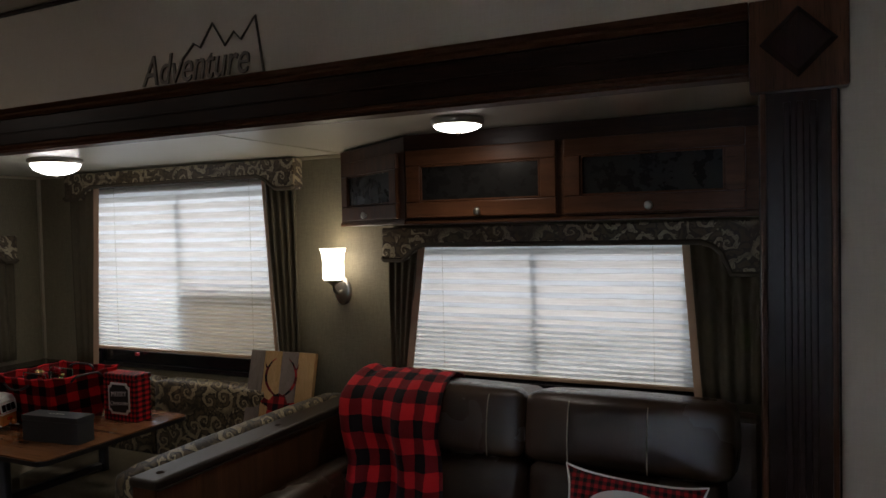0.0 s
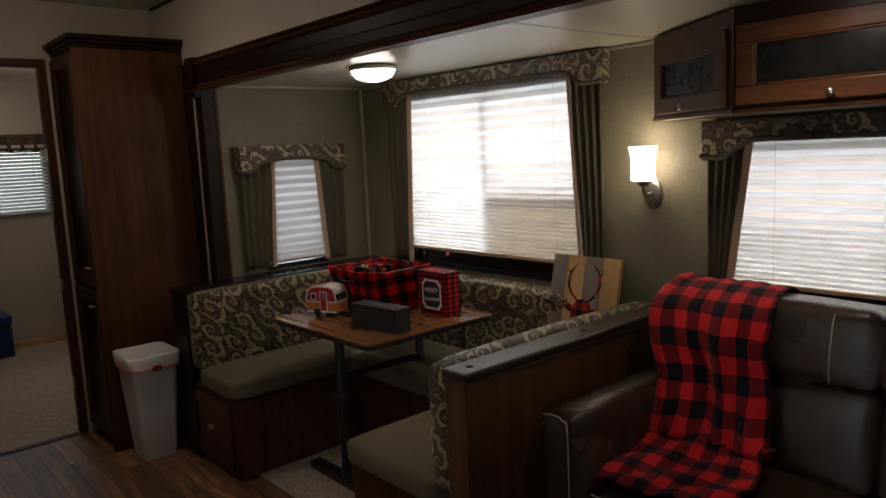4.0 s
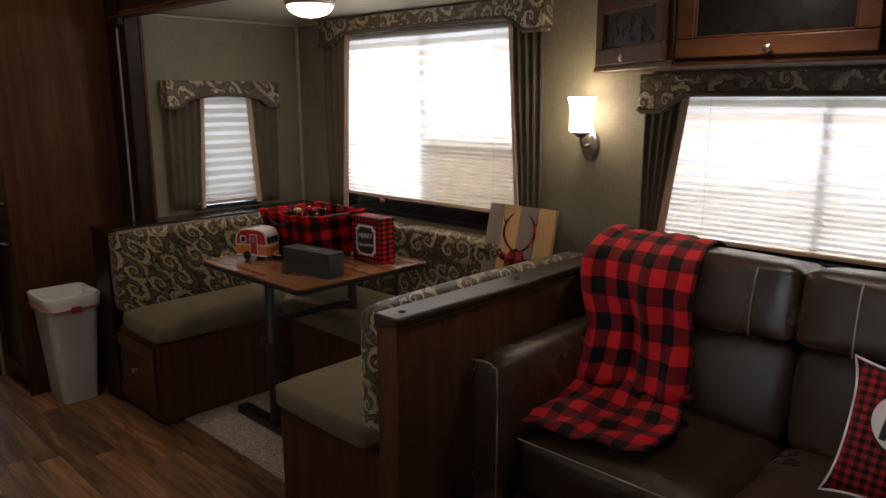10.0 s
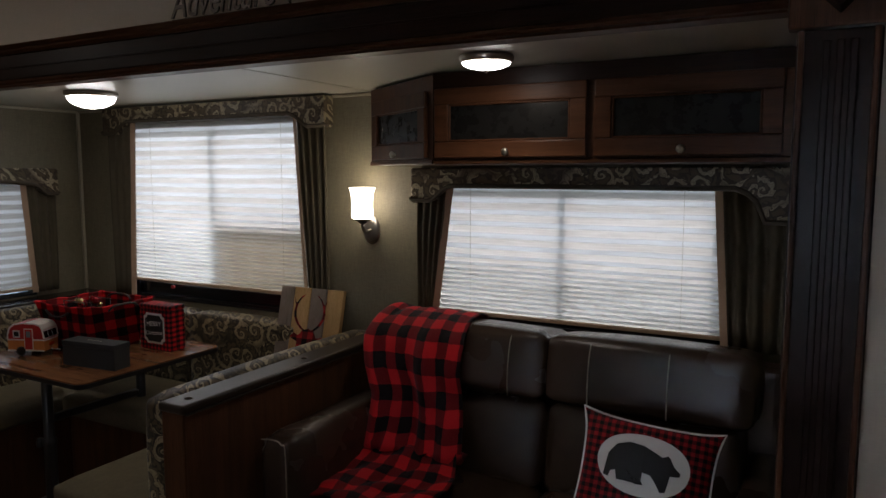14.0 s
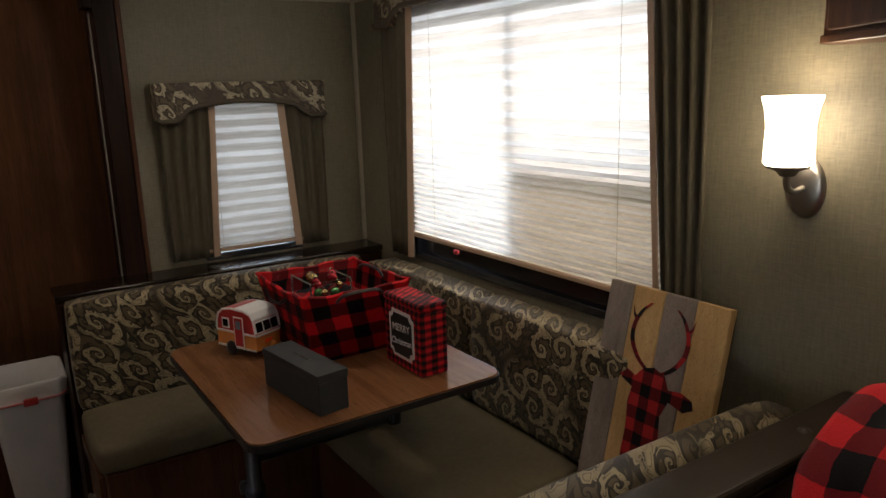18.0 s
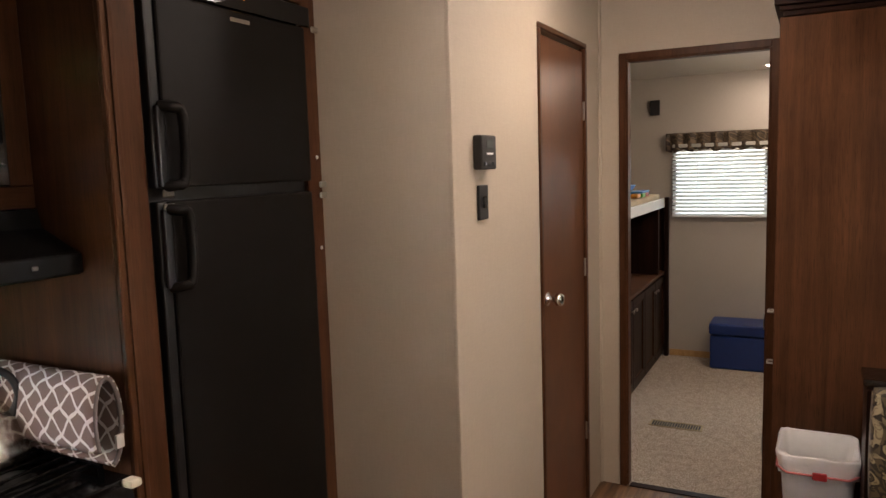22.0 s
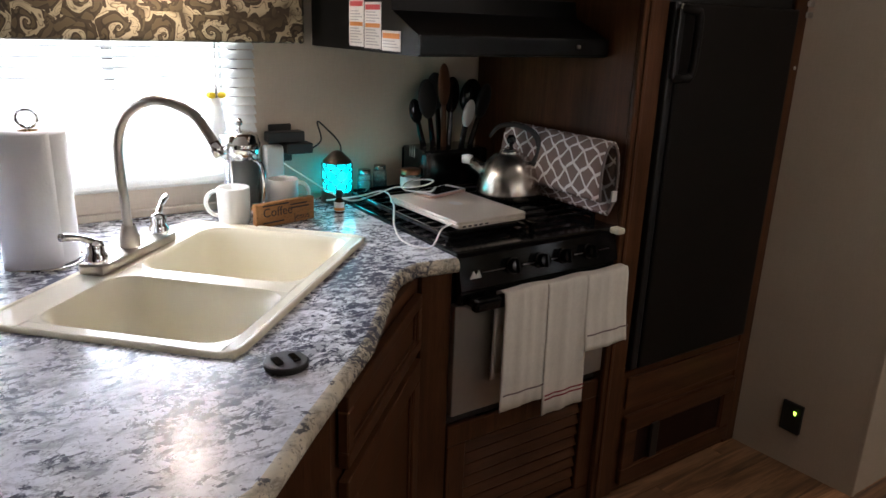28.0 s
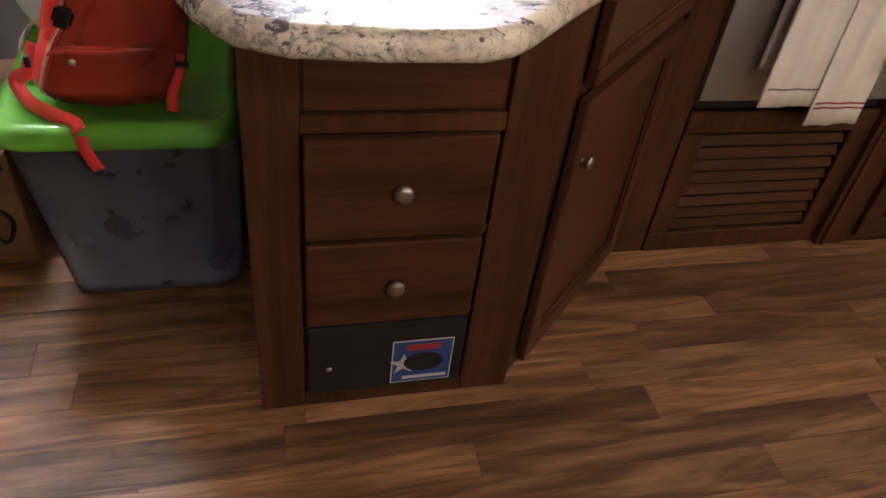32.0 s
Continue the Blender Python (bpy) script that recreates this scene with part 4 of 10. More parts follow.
def adventure_sign():
    t = thing("word_sign", (-1.50, 2.03, 1.987), "bronze metal word sign with mountain peaks standing on the beam", "sign")
    m = facing((-1.545, 2.024, 2.037), (0, -1, 0))
    lean = Matrix.Identity(4)
    lean[0][0], lean[0][1] = 0.74, 0.22
    letters("Adventure", m @ lean, 0.132, M["bronze"], t, "word", 0.003)
    pts = [(-1.60, 2.026, 2.06), (-1.55, 2.026, 2.105), (-1.525, 2.026, 2.09), (-1.475, 2.026, 2.155), (-1.43, 2.026, 2.085), (-1.395, 2.026, 2.12), (-1.37, 2.026, 2.095), (-1.315, 2.026, 2.155), (-1.29, 2.026, 1.99)]
    part("mountain_outline", tube(pts, 0.004, 6), M["bronze"], t)
    part("foot_bar", box(-1.76, -1.285, 2.019, 2.033, 1.9865, 1.993, 0.002, 1), M["bronze"], t)


M["bronze"] = plain("aged_bronze", (0.10, 0.085, 0.07), 0.42, 0.85, vary=0.2, scale=70)
adventure_sign()


# ---------------------------------------------------------------- overhead cabinets
def knob(at, ahead, parent, r=0.013, label="round nickel knob"):
    prof = [(0.0, 0.022), (r * 0.55, 0.0215), (r * 0.95, 0.018), (r, 0.014), (r * 0.85, 0.010), (r * 0.45, 0.008), (r * 0.4, 0.0), (r * 0.6, -0.001)]
    bm = lathe(prof, (0, 0, 0), 16)
    bm.transform(facing(at, ahead))
    return part("knob", bm, M["nickel"], parent, label, True)


def frame_door(m, w, h, parent, panel, rail=0.055, name="door", grain="wood", panel_label="", thick=0.018, knob_at=None):
    """A framed cabinet door in a local frame: x right, y out of the face, z up, origin at its lower left corner."""
    d = part(name, box(0, w, 0.0, thick, 0, rail, 0.004, 2, m), M[grain], parent)
    bm = box(0, w, 0.0, thick, h - rail, h, 0.004, 2, m)
    bm = box(0, rail, 0.0, thick, rail, h - rail, 0.003, 1, m, bm)
    bm = box(w - rail, w, 0.0, thick, rail, h - rail, 0.003, 1, m, bm)
    part("door_frame", bm, M[grain], d)
    part("door_panel", box(rail - 0.004, w - rail + 0.004, 0.002, 0.008, rail - 0.004, h - rail + 0.004, m=m), panel, d, panel_label)
    bead = None
    for b in ((rail, w - rail, rail, rail + 0.007), (rail, w - rail, h - rail - 0.007, h - rail), (rail, rail + 0.007, rail, h - rail), (w - rail - 0.007, w - rail, rail, h - rail)):
        bead = box(b[0], b[1], 0.008, 0.014, b[2], b[3], 0.002, 1, m, bead)
    part("bead", bead, M["wood_x"], d)
    if knob_at:
        knob(m @ Vector((knob_at[0], thick, knob_at[1])), m.to_3x3() @ Vector((0, 1, 0)), d)
    return d


def overhead_cabinets():
    y, z0, z1 = 2.640, 1.552, SLIDE_CEIL - 0.004
    t = thing("overhead_cabinet", (-0.6, 2.85, z0), "cherry wood overhead cabinet with two dark-glass doors above the sofa", "cabinet")
    part("body", box(-1.178, -0.004, y, SLIDE_Y1 - 0.002, z0 + 0.016, z1, 0.002, 1), M["wood_x"], t)
    part("bottom", box(-1.178, -0.004, y - 0.004, SLIDE_Y1 - 0.078, z0, z0 + 0.0155, 0.003, 1), M["wood_x"], t)
    part("top_rail", box(-1.178, -0.004, y - 0.006, y - 0.0005, z1 - 0.056, z1, 0.002, 1), M["dark_wood_x"], t)
    flip = Matrix.Translation((-0.62, y, z0 + 0.022)) @ Matrix.Rotation(radians(180), 4, "Z")
    frame_door(flip, 0.545, 0.236, t, M["tinted_glass"], 0.054, grain="wood_x", panel_label="dark textured glass", knob_at=(0.27, 0.018))
    flip2 = Matrix.Translation((-0.06, y, z0 + 0.022)) @ Matrix.Rotation(radians(180), 4, "Z")
    frame_door(flip2, 0.535, 0.236, t, M["tinted_glass"], 0.054, grain="wood_x", panel_label="dark textured glass", knob_at=(0.27, 0.018))
    c = thing("corner_overhead_cabinet", (-1.4, 2.9, z0), "angled cherry wood corner cabinet with a dark-glass door", "cabinet")
    a, b = Vector((-1.18, 2.642, 0)), Vector((-1.655, 2.955, 0))
    out = [(-1.18, SLIDE_Y1 - 0.002), (-1.655, SLIDE_Y1 - 0.002), (-1.655, 2.955), (-1.18, 2.642)]
    part("body", prism([(x, yy) for x, yy in out], z0 + 0.016, z1 - 0.003), M["wood"], c)
    part("bottom", prism([(-1.182, SLIDE_Y1 - 0.08), (-1.66, SLIDE_Y1 - 0.003), (-1.66, 2.951), (-1.182, 2.637)], z0, z0 + 0.0155, 0.002, 1), M["wood_x"], c)
    d = (a - b).normalized()
    n = Vector((d.y, -d.x, 0))
    if n.y > 0:
        n = -n
    m = Matrix(((-d.x, n.x, 0, 0), (-d.y, n.y, 0, 0), (0, 0, 1, 0), (0, 0, 0, 1)))
    m.translation = a - d * 0.035 + n * 0.001 + Vector((0, 0, z0 + 0.022))
    frame_door(m, 0.49, 0.236, c, M["tinted_glass"], 0.056, panel_label="dark textured glass", knob_at=(0.25, 0.018))


overhead_cabinets()


# ---------------------------------------------------------------- sofa, throw, pillow
def with_uv(bm, f):
    layer = bm.loops.layers.uv.new("uv")
    for face in bm.faces:
        for loop in face.loops:
            loop[layer].uv = f(loop.vert.co)
    return bm


def sofa():
    t = thing("sofa", (-0.76, 2.5, 0), "dark brown leather sofa with pale stitching and pillow-top backs", "sofa")
    part("base", box(-1.49, -0.03, 2.12, 2.98, 0.012, 0.27, 0.02, 3), M["leather"], t)
    part("left_arm", cushion(-1.492, -1.352, 2.055, 2.95, 0.012, 0.70, 0.006, 0.045, 12), M["leather"], t)
    part("right_arm", cushion(-0.135, -0.022, 2.055, 2.95, 0.012, 0.62, 0.006, 0.045, 12), M["leather"], t)
    for k, (a, b) in enumerate(((-1.35, -0.748), (-0.742, -0.138))):
        part("seat_cushion", cushion(a, b, 2.10, 2.72, 0.27, 0.47, 0.016, 0.05, 12), M["leather"], t)
        lean = Matrix.Translation((0, 2.70, 0.47)) @ Matrix.Rotation(radians(-9), 4, "X") @ Matrix.Translation((0, -2.70, -0.47))
        part("back_lower", cushion(a + 0.002, b - 0.002, 2.585, 2.86, 0.44, 0.752, 0.016, 0.040, 14, lean), M["leather"], t)
        top = part("back_pillow", cushion(a - 0.004, b + 0.036 * k, 2.555, 2.85, 0.748, 0.976, 0.014, 0.034, 16, lean), M["leather"], t)
        for s in ((0.34, 0.80) if k == 0 else (0.25, 0.66)):
            x = a + (b - a) * s
            line = [lean @ Vector((x, 2.5535 - 0.0150 * math.sin(math.pi * v) ** 0.8 + 0.040 * max(0, v - 0.84) ** 2 / 0.0256, 0.752 + 0.222 * v)) for v in [i / 10 for i in range(11)]]
            part("stitching", tube(line, 0.0022, 5), M["stitch"], top, "pale seam stitching")
    edge = [(-1.372, 2.052, 0.05), (-1.368, 2.050, 0.62), (-1.385, 2.050, 0.688), (-1.42, 2.050, 0.697), (-1.465, 2.050, 0.692)]
    part("stitching", tube(spline(edge, 5), 0.0022, 5), M["stitch"], t, "pale seam stitching")
    part("back_frame", box(-1.48, -0.035, 2.875, 2.985, 0.012, 0.90, 0.03, 3), M["leather"], t)
    part("stitching", tube([(-1.33, 2.104, 0.462), (-0.83, 2.100, 0.465)], 0.0022, 5), M["stitch"], t, "pale seam stitching")


sofa()


def throw():
    """The fleece hangs over the back, falls down the front, folds on the seat and over its edge."""
    path = spline([(2.93, 0.85), (2.90, 0.935), (2.80, 0.983), (2.685, 0.979), (2.580, 0.934), (2.532, 0.85), (2.530, 0.77), (2.520, 0.69), (2.500, 0.60), (2.465, 0.535), (2.40, 0.506), (2.32, 0.494), (2.24, 0.491), (2.17, 0.489), (2.115, 0.484)], 5)
    length = [0.0]
    for a, b in zip(path, path[1:]):
        length.append(length[-1] + (Vector(a) - Vector(b)).length)
    n = len(path) - 1

    def f(u, v):
        # the free end lies askew on the seat
        q = v * n * (1 - (0.10 * u + 0.02 * math.sin(u * 7)) * max(0, v - 0.6) / 0.4)
        k = min(n - 1, int(q))
        p = Vector(path[k]).lerp(Vector(path[k + 1]), q - k)
        y, z = p.x, p.y
        seat = max(0.0, (v - 0.62) / 0.38)
        low = min(1.0, max(0.0, (0.93 - z) / 0.20)) if v > 0.2 else 0.0
        x0 = -1.412 + 0.058 * low - 0.008 * math.sin(v * 11)
        x1 = -0.996 - 0.080 * max(0, 1 - v * 3.3) - 0.012 * low * (1 - seat) - 0.02 * math.sin(v * 7) + 0.05 * seat
        x = x0 + (x1 - x0) * u
        fall = min(1.0, max(0.0, v - 0.18) * 4)
        fold = math.sin(u * 9.5 + 1.5 * math.sin(v * 5)) + 0.6 * math.sin(u * 21 + 3 * v) + 0.35 * noise.noise(Vector((u * 5, v * 9, 0.3))) * 3
        ripple = 0.016 * fold * fall
        left = math.exp(-((u - 0.10) / 0.06) ** 2) * 0.022 * fall * (1 - seat)
        if v > 0.62:
            wrinkle = 0.011 * abs(math.sin(u * 8 + 6 * seat)) + 0.010 * abs(noise.noise(Vector((u * 4, seat * 4, 2)))) + 0.006 * abs(math.sin(seat * 14 + u * 5))
            return Vector((x + 0.02 * math.sin(seat * 8 + 1) * (0.5 - u), y - 0.010 * fold * seat, z + 0.010 + wrinkle))
        return Vector((x, y - 0.014 - ripple - left, z + 0.008 + ((0.004 * abs(fold) + 0.010 * abs(noise.noise(Vector((u * 6, v * 16, 5)))) + 0.007 * abs(math.sin(u * 12 + v * 22))) * min(1, (0.3 - v) * 8) if v < 0.3 else 0)))

    bm = sheet(f, 44, n)
    layer = bm.loops.layers.uv.new("uv")
    bm.verts.index_update()
    for face in bm.faces:
        for loop in face.loops:
            i, j = divmod(loop.vert.index, n + 1)
            loop[layer].uv = (i / 44 * 0.52, length[j])
    bmesh.ops.solidify(bm, geom=bm.faces[:], thickness=0.006)
    solid("throw_blanket", bm, M["plaid_throw"], "red and black buffalo-check fleece throw draped over the sofa", "blanket", True)


throw()


def bear_pillow():
    c = Vector((-0.354, 2.38, 0.668))
    tilt = Matrix.Translation(c) @ Matrix.Rotation(radians(12), 4, "Z") @ Matrix.Rotation(radians(-24), 4, "X") @ Matrix.Rotation(radians(7), 4, "Y")
    w, h = 0.184, 0.156

    def side(s):
        def f(u, v):
            a, b = 2 * u - 1, 2 * v - 1
            pull = 1 - 0.055 * (1 - a * a) * abs(b) ** 3
            pull2 = 1 - 0.055 * (1 - b * b) * abs(a) ** 3
            puff = 0.062 * ((1 - a * a) * (1 - b * b)) ** 0.42
            ear = 1 + 0.07 * (abs(a) * abs(b)) ** 6
            return Vector((a * w * pull2 * ear, s * puff, b * h * pull * ear))
        return f

    t = thing("throw_pillow", (c.x, c.y, 0.48), "dark red checked pillow with a black bear on a white oval", "pillow")
    for s, nm in ((-1, "front_panel"), (1, "back_panel")):
        bm = sheet(side(s), 22, 18)
        if s > 0:
            bmesh.ops.reverse_faces(bm, faces=bm.faces[:])
        with_uv(bm, lambda p: (p.x, p.z))
        bm.transform(tilt)
        part(nm, bm, M["plaid_pillow"], t, smooth=True)
    ring = []
    f0 = side(-1)
    for k in range(60):
        q = k / 60 * 4
        e, r = int(q), q - int(q)
        u, v = ((r, 0), (1, r), (1 - r, 1), (0, 1 - r))[e]
        ring.append(tilt @ f0(u, v))
    part("piping", tube(ring, 0.004, 6, closed=True), M["white"], t, "white piping", True)

    def patch(outline, lift, material, nm, lab):
        bm = bmesh.new()
        vs = []
        for a, b in outline:
            u, v = a / w / 2 + 0.5, b / h / 2 + 0.5
            p = f0(u, v)
            vs.append(bm.verts.new((p.x, p.y, p.z)))
        face = bm.faces.new(vs)
        bmesh.ops.triangulate(bm, faces=[face])
        bmesh.ops.subdivide_edges(bm, edges=bm.edges[:], cuts=3, use_grid_fill=True)
        for vert in bm.verts:
            u, v = vert.co.x / w / 2 + 0.5, vert.co.z / h / 2 + 0.5
            vert.co = f0(min(1, max(0, u)), min(1, max(0, v))) + Vector((0, -lift, 0))
        bm.normal_update()
        if sum(f.normal.y for f in bm.faces) > 0:
            bmesh.ops.reverse_faces(bm, faces=bm.faces[:])
        bm.transform(tilt)
        part(nm, bm, material, t, lab, True)

    patch([(0.128 * math.cos(a) - 0.01, 0.086 * math.sin(a) + 0.036) for a in [k * math.pi / 24 for k in range(48)]], 0.006, M["white"], "oval_patch", "white oval patch")
    bear = [(-0.115, -0.02), (-0.11, 0.015), (-0.085, 0.045), (-0.045, 0.058), (0.0, 0.055), (0.035, 0.042), (0.06, 0.032), (0.078, 0.040), (0.086, 0.032), (0.10, 0.012), (0.122, -0.002), (0.120, -0.012), (0.09, -0.016), (0.072, -0.020), (0.066, -0.035), (0.082, -0.062), (0.066, -0.066), (0.05, -0.045), (0.03, -0.025), (0.005, -0.022), (0.004, -0.045), (0.012, -0.056), (-0.012, -0.058), (-0.022, -0.026), (-0.048, -0.022), (-0.052, -0.040), (-0.040, -0.055), (-0.072, -0.056), (-0.080, -0.030), (-0.095, -0.035), (-0.100, -0.052), (-0.118, -0.050)]
    bear = [(a * 0.85 - 0.012, b * 0.95 + 0.036) for a, b in bear]
    patch(bear, 0.010, M["black_matte"], "bear_shape", "black bear silhouette")


bear_pillow()


# ---------------------------------------------------------------- dinette
def half_wall():
    t = thing("half_wall", (-1.55, 2.4, 0), "dark wood half wall with a vinyl cap between dinette and sofa", "partition", kind="structure")
    part("panel", box(-1.588, -1.508, 1.795, SLIDE_Y1 - 0.002, 0.0, 0.845, 0.004, 2), M["wood"], t)
    part("front_stile", box(-1.592, -1.504, 1.783, 1.7945, 0.0, 0.845, 0.004, 2), M["wood"], t)
    part("cap", box(-1.600, -1.496, 1.775, SLIDE_Y1 - 0.002, 0.842, 0.870, 0.012, 4), M["cap_vinyl"], t, "dark brown vinyl cap with rounded edges")
    part("cap_welt", tube([(-1.4955, 1.785, 0.842), (-1.4955, SLIDE_Y1 - 0.01, 0.842)], 0.003, 6), M["cap_vinyl"], t)
    for y in (1.84, 2.36, 2.80):
        bm = lathe([(0.0, 0.006), (0.006, 0.0055), (0.011, 0.003), (0.013, 0.0)], (-1.545, y, 0.8695), 16)
        part("button_tack", bm, M["cap_vinyl"], t, "round covered button", True)


half_wall()


def bench(name, label, foot, seat, seat_z, front):
    t = thing(name, ((foot[0] + foot[1]) / 2, (foot[2] + foot[3]) / 2, 0), label, "bench", "dinette benches")
    part("base", box(foot[0], foot[1], foot[2], foot[3], 0.011, seat_z - 0.10, 0.006, 2), M["wood"], t)
    part("seat_cushion", cushion(*seat, seat_z - 0.10, seat_z, 0.010, 0.028, 12), M["seat"], t, "worn olive seat cushion")
    if front:
        x0, x1, y, z1 = front
        m = Matrix.Translation((x1, y, 0.05)) @ Matrix.Rotation(radians(180), 4, "Z")
        frame_door(m, x1 - x0, z1 - 0.05, t, M["wood"], 0.055, "access_door", knob_at=((x1 - x0) * 0.36, (z1 - 0.05) * 0.55))
    return t


left = bench("dinette_bench", "dark wood dinette bench with olive seat below the small window", (-3.705, -3.115, 1.825, 3.03), (-3.47, -3.10, 1.81, 3.02), 0.485, (-3.66, -3.16, 1.825, 0.36))
back = bench("dinette_bench", "dark wood dinette bench with olive seat below the wide window", (-3.11, -2.19, 2.50, 3.03), (-3.09, -2.20, 2.44, 2.90), 0.482, None)
right = bench("dinette_bench", "dark wood dinette bench with olive seat against the half wall", (-2.185, -1.60, 1.835, 3.03), (-2.195, -1.70, 1.812, 3.02), 0.485, None)
part("end_panel", box(-3.708, -3.535, 1.80, 1.824, 0.011, 0.828, 0.004, 2), M["dark_wood"], left)
part("back_cushion", cushion(-3.545, -3.455, 1.812, 2.895, 0.47, 0.846, 0.006, 0.018, 18), M["scroll"], left, "scroll-patterned back cushion")
part("ledge", box(-3.708, -3.548, 1.79, SLIDE_Y1 - 0.003, 0.834, 0.858, 0.006, 2), M["ledge"], left, "dark polished ledge")
part("back_board", box(-3.706, -3.552, 1.826, 3.03, 0.39, 0.829, 0.003, 1), M["dark_wood"], left)
for a, b in ((-3.45, -2.745), (-2.735, -2.06)):
    part("back_cushion", cushion(a, b, 2.900, 3.03, 0.46, 0.828, 0.008, 0.020, 14), M["scroll"], back, "scroll-patterned back cushion")
part("back_cushion", cushion(-1.70, -1.598, 1.80, 2.90, 0.47, 0.868, 0.010, 0.035, 14), M["scroll"], right, "scroll-patterned back cushion")


def rounded_rect(x0, x1, y0, y1, r, n=5):
    out = []
    for cx, cy, a in ((x1 - r, y0 + r, -90), (x1 - r, y1 - r, 0), (x0 + r, y1 - r, 90), (x0 + r, y0 + r, 180)):
        out += [(cx + r * math.cos(radians(a + 90 * k / n)), cy + r * math.sin(radians(a + 90 * k / n))) for k in range(n + 1)]
    return out


def dinette_table():
    t = thing("dinette_table", (-2.72, 2.38, 0), "dinette table with a glossy brown wood-look top and black legs", "table")
    out = rounded_rect(-3.10, -2.335, 2.035, 2.735, 0.045)
    part("tabletop", prism(out, 0.722, 0.744, 0.003, 1), M["table_wood"], t)
    part("edge_band", prism(rounded_rect(-3.103, -2.332, 2.032, 2.738, 0.047), 0.722, 0.739), M["black"], t, "dark edge band")
    for y in (2.15, 2.60):
        leg = part("leg", lathe([(0.024, 0.05), (0.024, 0.40), (0.028, 0.405), (0.028, 0.43), (0.021, 0.435), (0.021, 0.715)], (-2.72, y, 0), 18), M["black"], t, "black steel telescoping leg", True)
        part("foot", box(-3.00, -2.44, y - 0.03, y + 0.03, 0.011, 0.05, 0.008, 2), M["black"], leg)
        part("top_bracket", box(-2.95, -2.49, y - 0.022, y + 0.022, 0.700, 0.7215, 0.004, 1), M["black"], leg)
        part("clamp_knob", lathe([(0.0, -0.02), (0.014, -0.018), (0.016, 0.0), (0.012, 0.016), (0.0, 0.018)], (-2.752, y - 0.02, 0.418), 12), M["black"], leg)
    part("cross_bar", box(-2.735, -2.705, 2.17, 2.58, 0.50, 0.53, 0.004, 1), M["black"], t)


dinette_table()


# ---------------------------------------------------------------- things on the dinette
def toy_camper():
    t = thing("toy_camper", (-2.944, 2.242, 0.744), "small red and orange vintage toy camper with a cream roof", "toy camper")
    m = Matrix.Translation((-2.944, 2.242, 0.744)) @ Matrix.Rotation(radians(24), 4, "Z") @ Matrix.Scale(1.12, 4)
    L, H, W = 0.073, 0.122, 0.042
    outline = ((-1.0, 0.062), (-0.97, 0.082), (-0.86, 0.103), (-0.62, 0.117), (-0.2, H), (0.45, H - 0.001), (0.78, 0.114), (0.91, 0.099), (1.0, 0.064))

    def side(x):
        s = x / L
        for (a, za), (b, zb) in zip(outline, outline[1:]):
            if s <= b:
                return za + (zb - za) * (s - a) / (b - a)
        return outline[-1][1]

    xs = [L * k for k in (-1.0, -0.97, -0.92, -0.86, -0.74, -0.62, -0.4, -0.2, 0.0, 0.2, 0.45, 0.62, 0.78, 0.85, 0.91, 0.955, 1.0)]
    lower = [(x, max(0.020, 0.020)) for x in xs]
    body_top = [(x, min(0.062, side(x))) for x in xs]
    part("lower_body", plate(lower + body_top[::-1], -W, W, m), M["camper_orange"], t, "orange lower body")
    upper = [(x, 0.0625) for x in xs if side(x) > 0.063] + [(x, side(x)) for x in xs[::-1] if side(x) > 0.063]
    part("upper_body", plate(upper, -W, W, m), M["camper_red"], t, "red upper body")
    front = [(x, side(x) + 0.001) for x in xs[8:15]] + [(x, side(x) + 0.007) for x in xs[8:15][::-1]]
    rear = [(x, side(x) + 0.001) for x in xs[:9]] + [(x, side(x) + 0.006) for x in xs[:9][::-1]]
    part("roof", plate(front, -W - 0.003, W + 0.003, m), M["white"], t, "cream curved roof")
    part("rear_roof", plate(rear, -W - 0.001, W + 0.001, m), M["camper_red"], t, "red rear roof")
    for y in (-W - 0.0015, W + 0.0015):
        rim = [m @ Vector((x, y, side(x) + 0.004)) for x in xs]
        part("roof_trim", tube(rim, 0.003, 6), M["white"], t)
        part("skirt", box(-L * 0.98, L * 0.98, y - 0.001, y + 0.001, 0.019, 0.024, m=m), M["white"], t)
        part("window_surround", box(-0.051, -0.022, y - 0.0009, y + 0.0009, 0.070, 0.099, 0.001, 1, m), M["white"], t)
        part("door_surround", box(-0.006, 0.030, y - 0.0012, y + 0.0012, 0.024, 0.106, 0.001, 1, m), M["white"], t)
    for y in (-W - 0.0015, W + 0.0015):
        part("trim_line", box(-L, L, y - 0.0012, y + 0.0012, 0.060, 0.065, m=m), M["white"], t)
        part("window", box(-0.047, -0.026, y - 0.0014, y + 0.0014, 0.074, 0.095, 0.001, 1, m), M["black_gloss"], t)
        part("door", box(-0.003, 0.027, y - 0.0018, y + 0.0018, 0.026, 0.103, 0.001, 1, m), M["camper_red"], t, "red door")
        part("door_window", box(0.003, 0.021, y - 0.0026, y + 0.0026, 0.072, 0.096, 0.001, 1, m), M["camper_glass"], t)
        bm = lathe([(0.0, -0.005), (0.010, -0.005), (0.0185, -0.003), (0.0185, 0.003), (0.010, 0.005), (0.0, 0.005)], (0, 0, 0), 18)
        bm.transform(m @ Matrix.Translation((-0.020, y, 0.0185)) @ Matrix.Rotation(radians(90), 4, "X"))
        part("wheel", bm, M["black"], t, "small black wheel", True)
    slope = m @ Matrix.Translation((L * 0.955, 0, 0.082)) @ Matrix.Rotation(math.atan2(-0.09 * L, 0.035), 4, "Y")
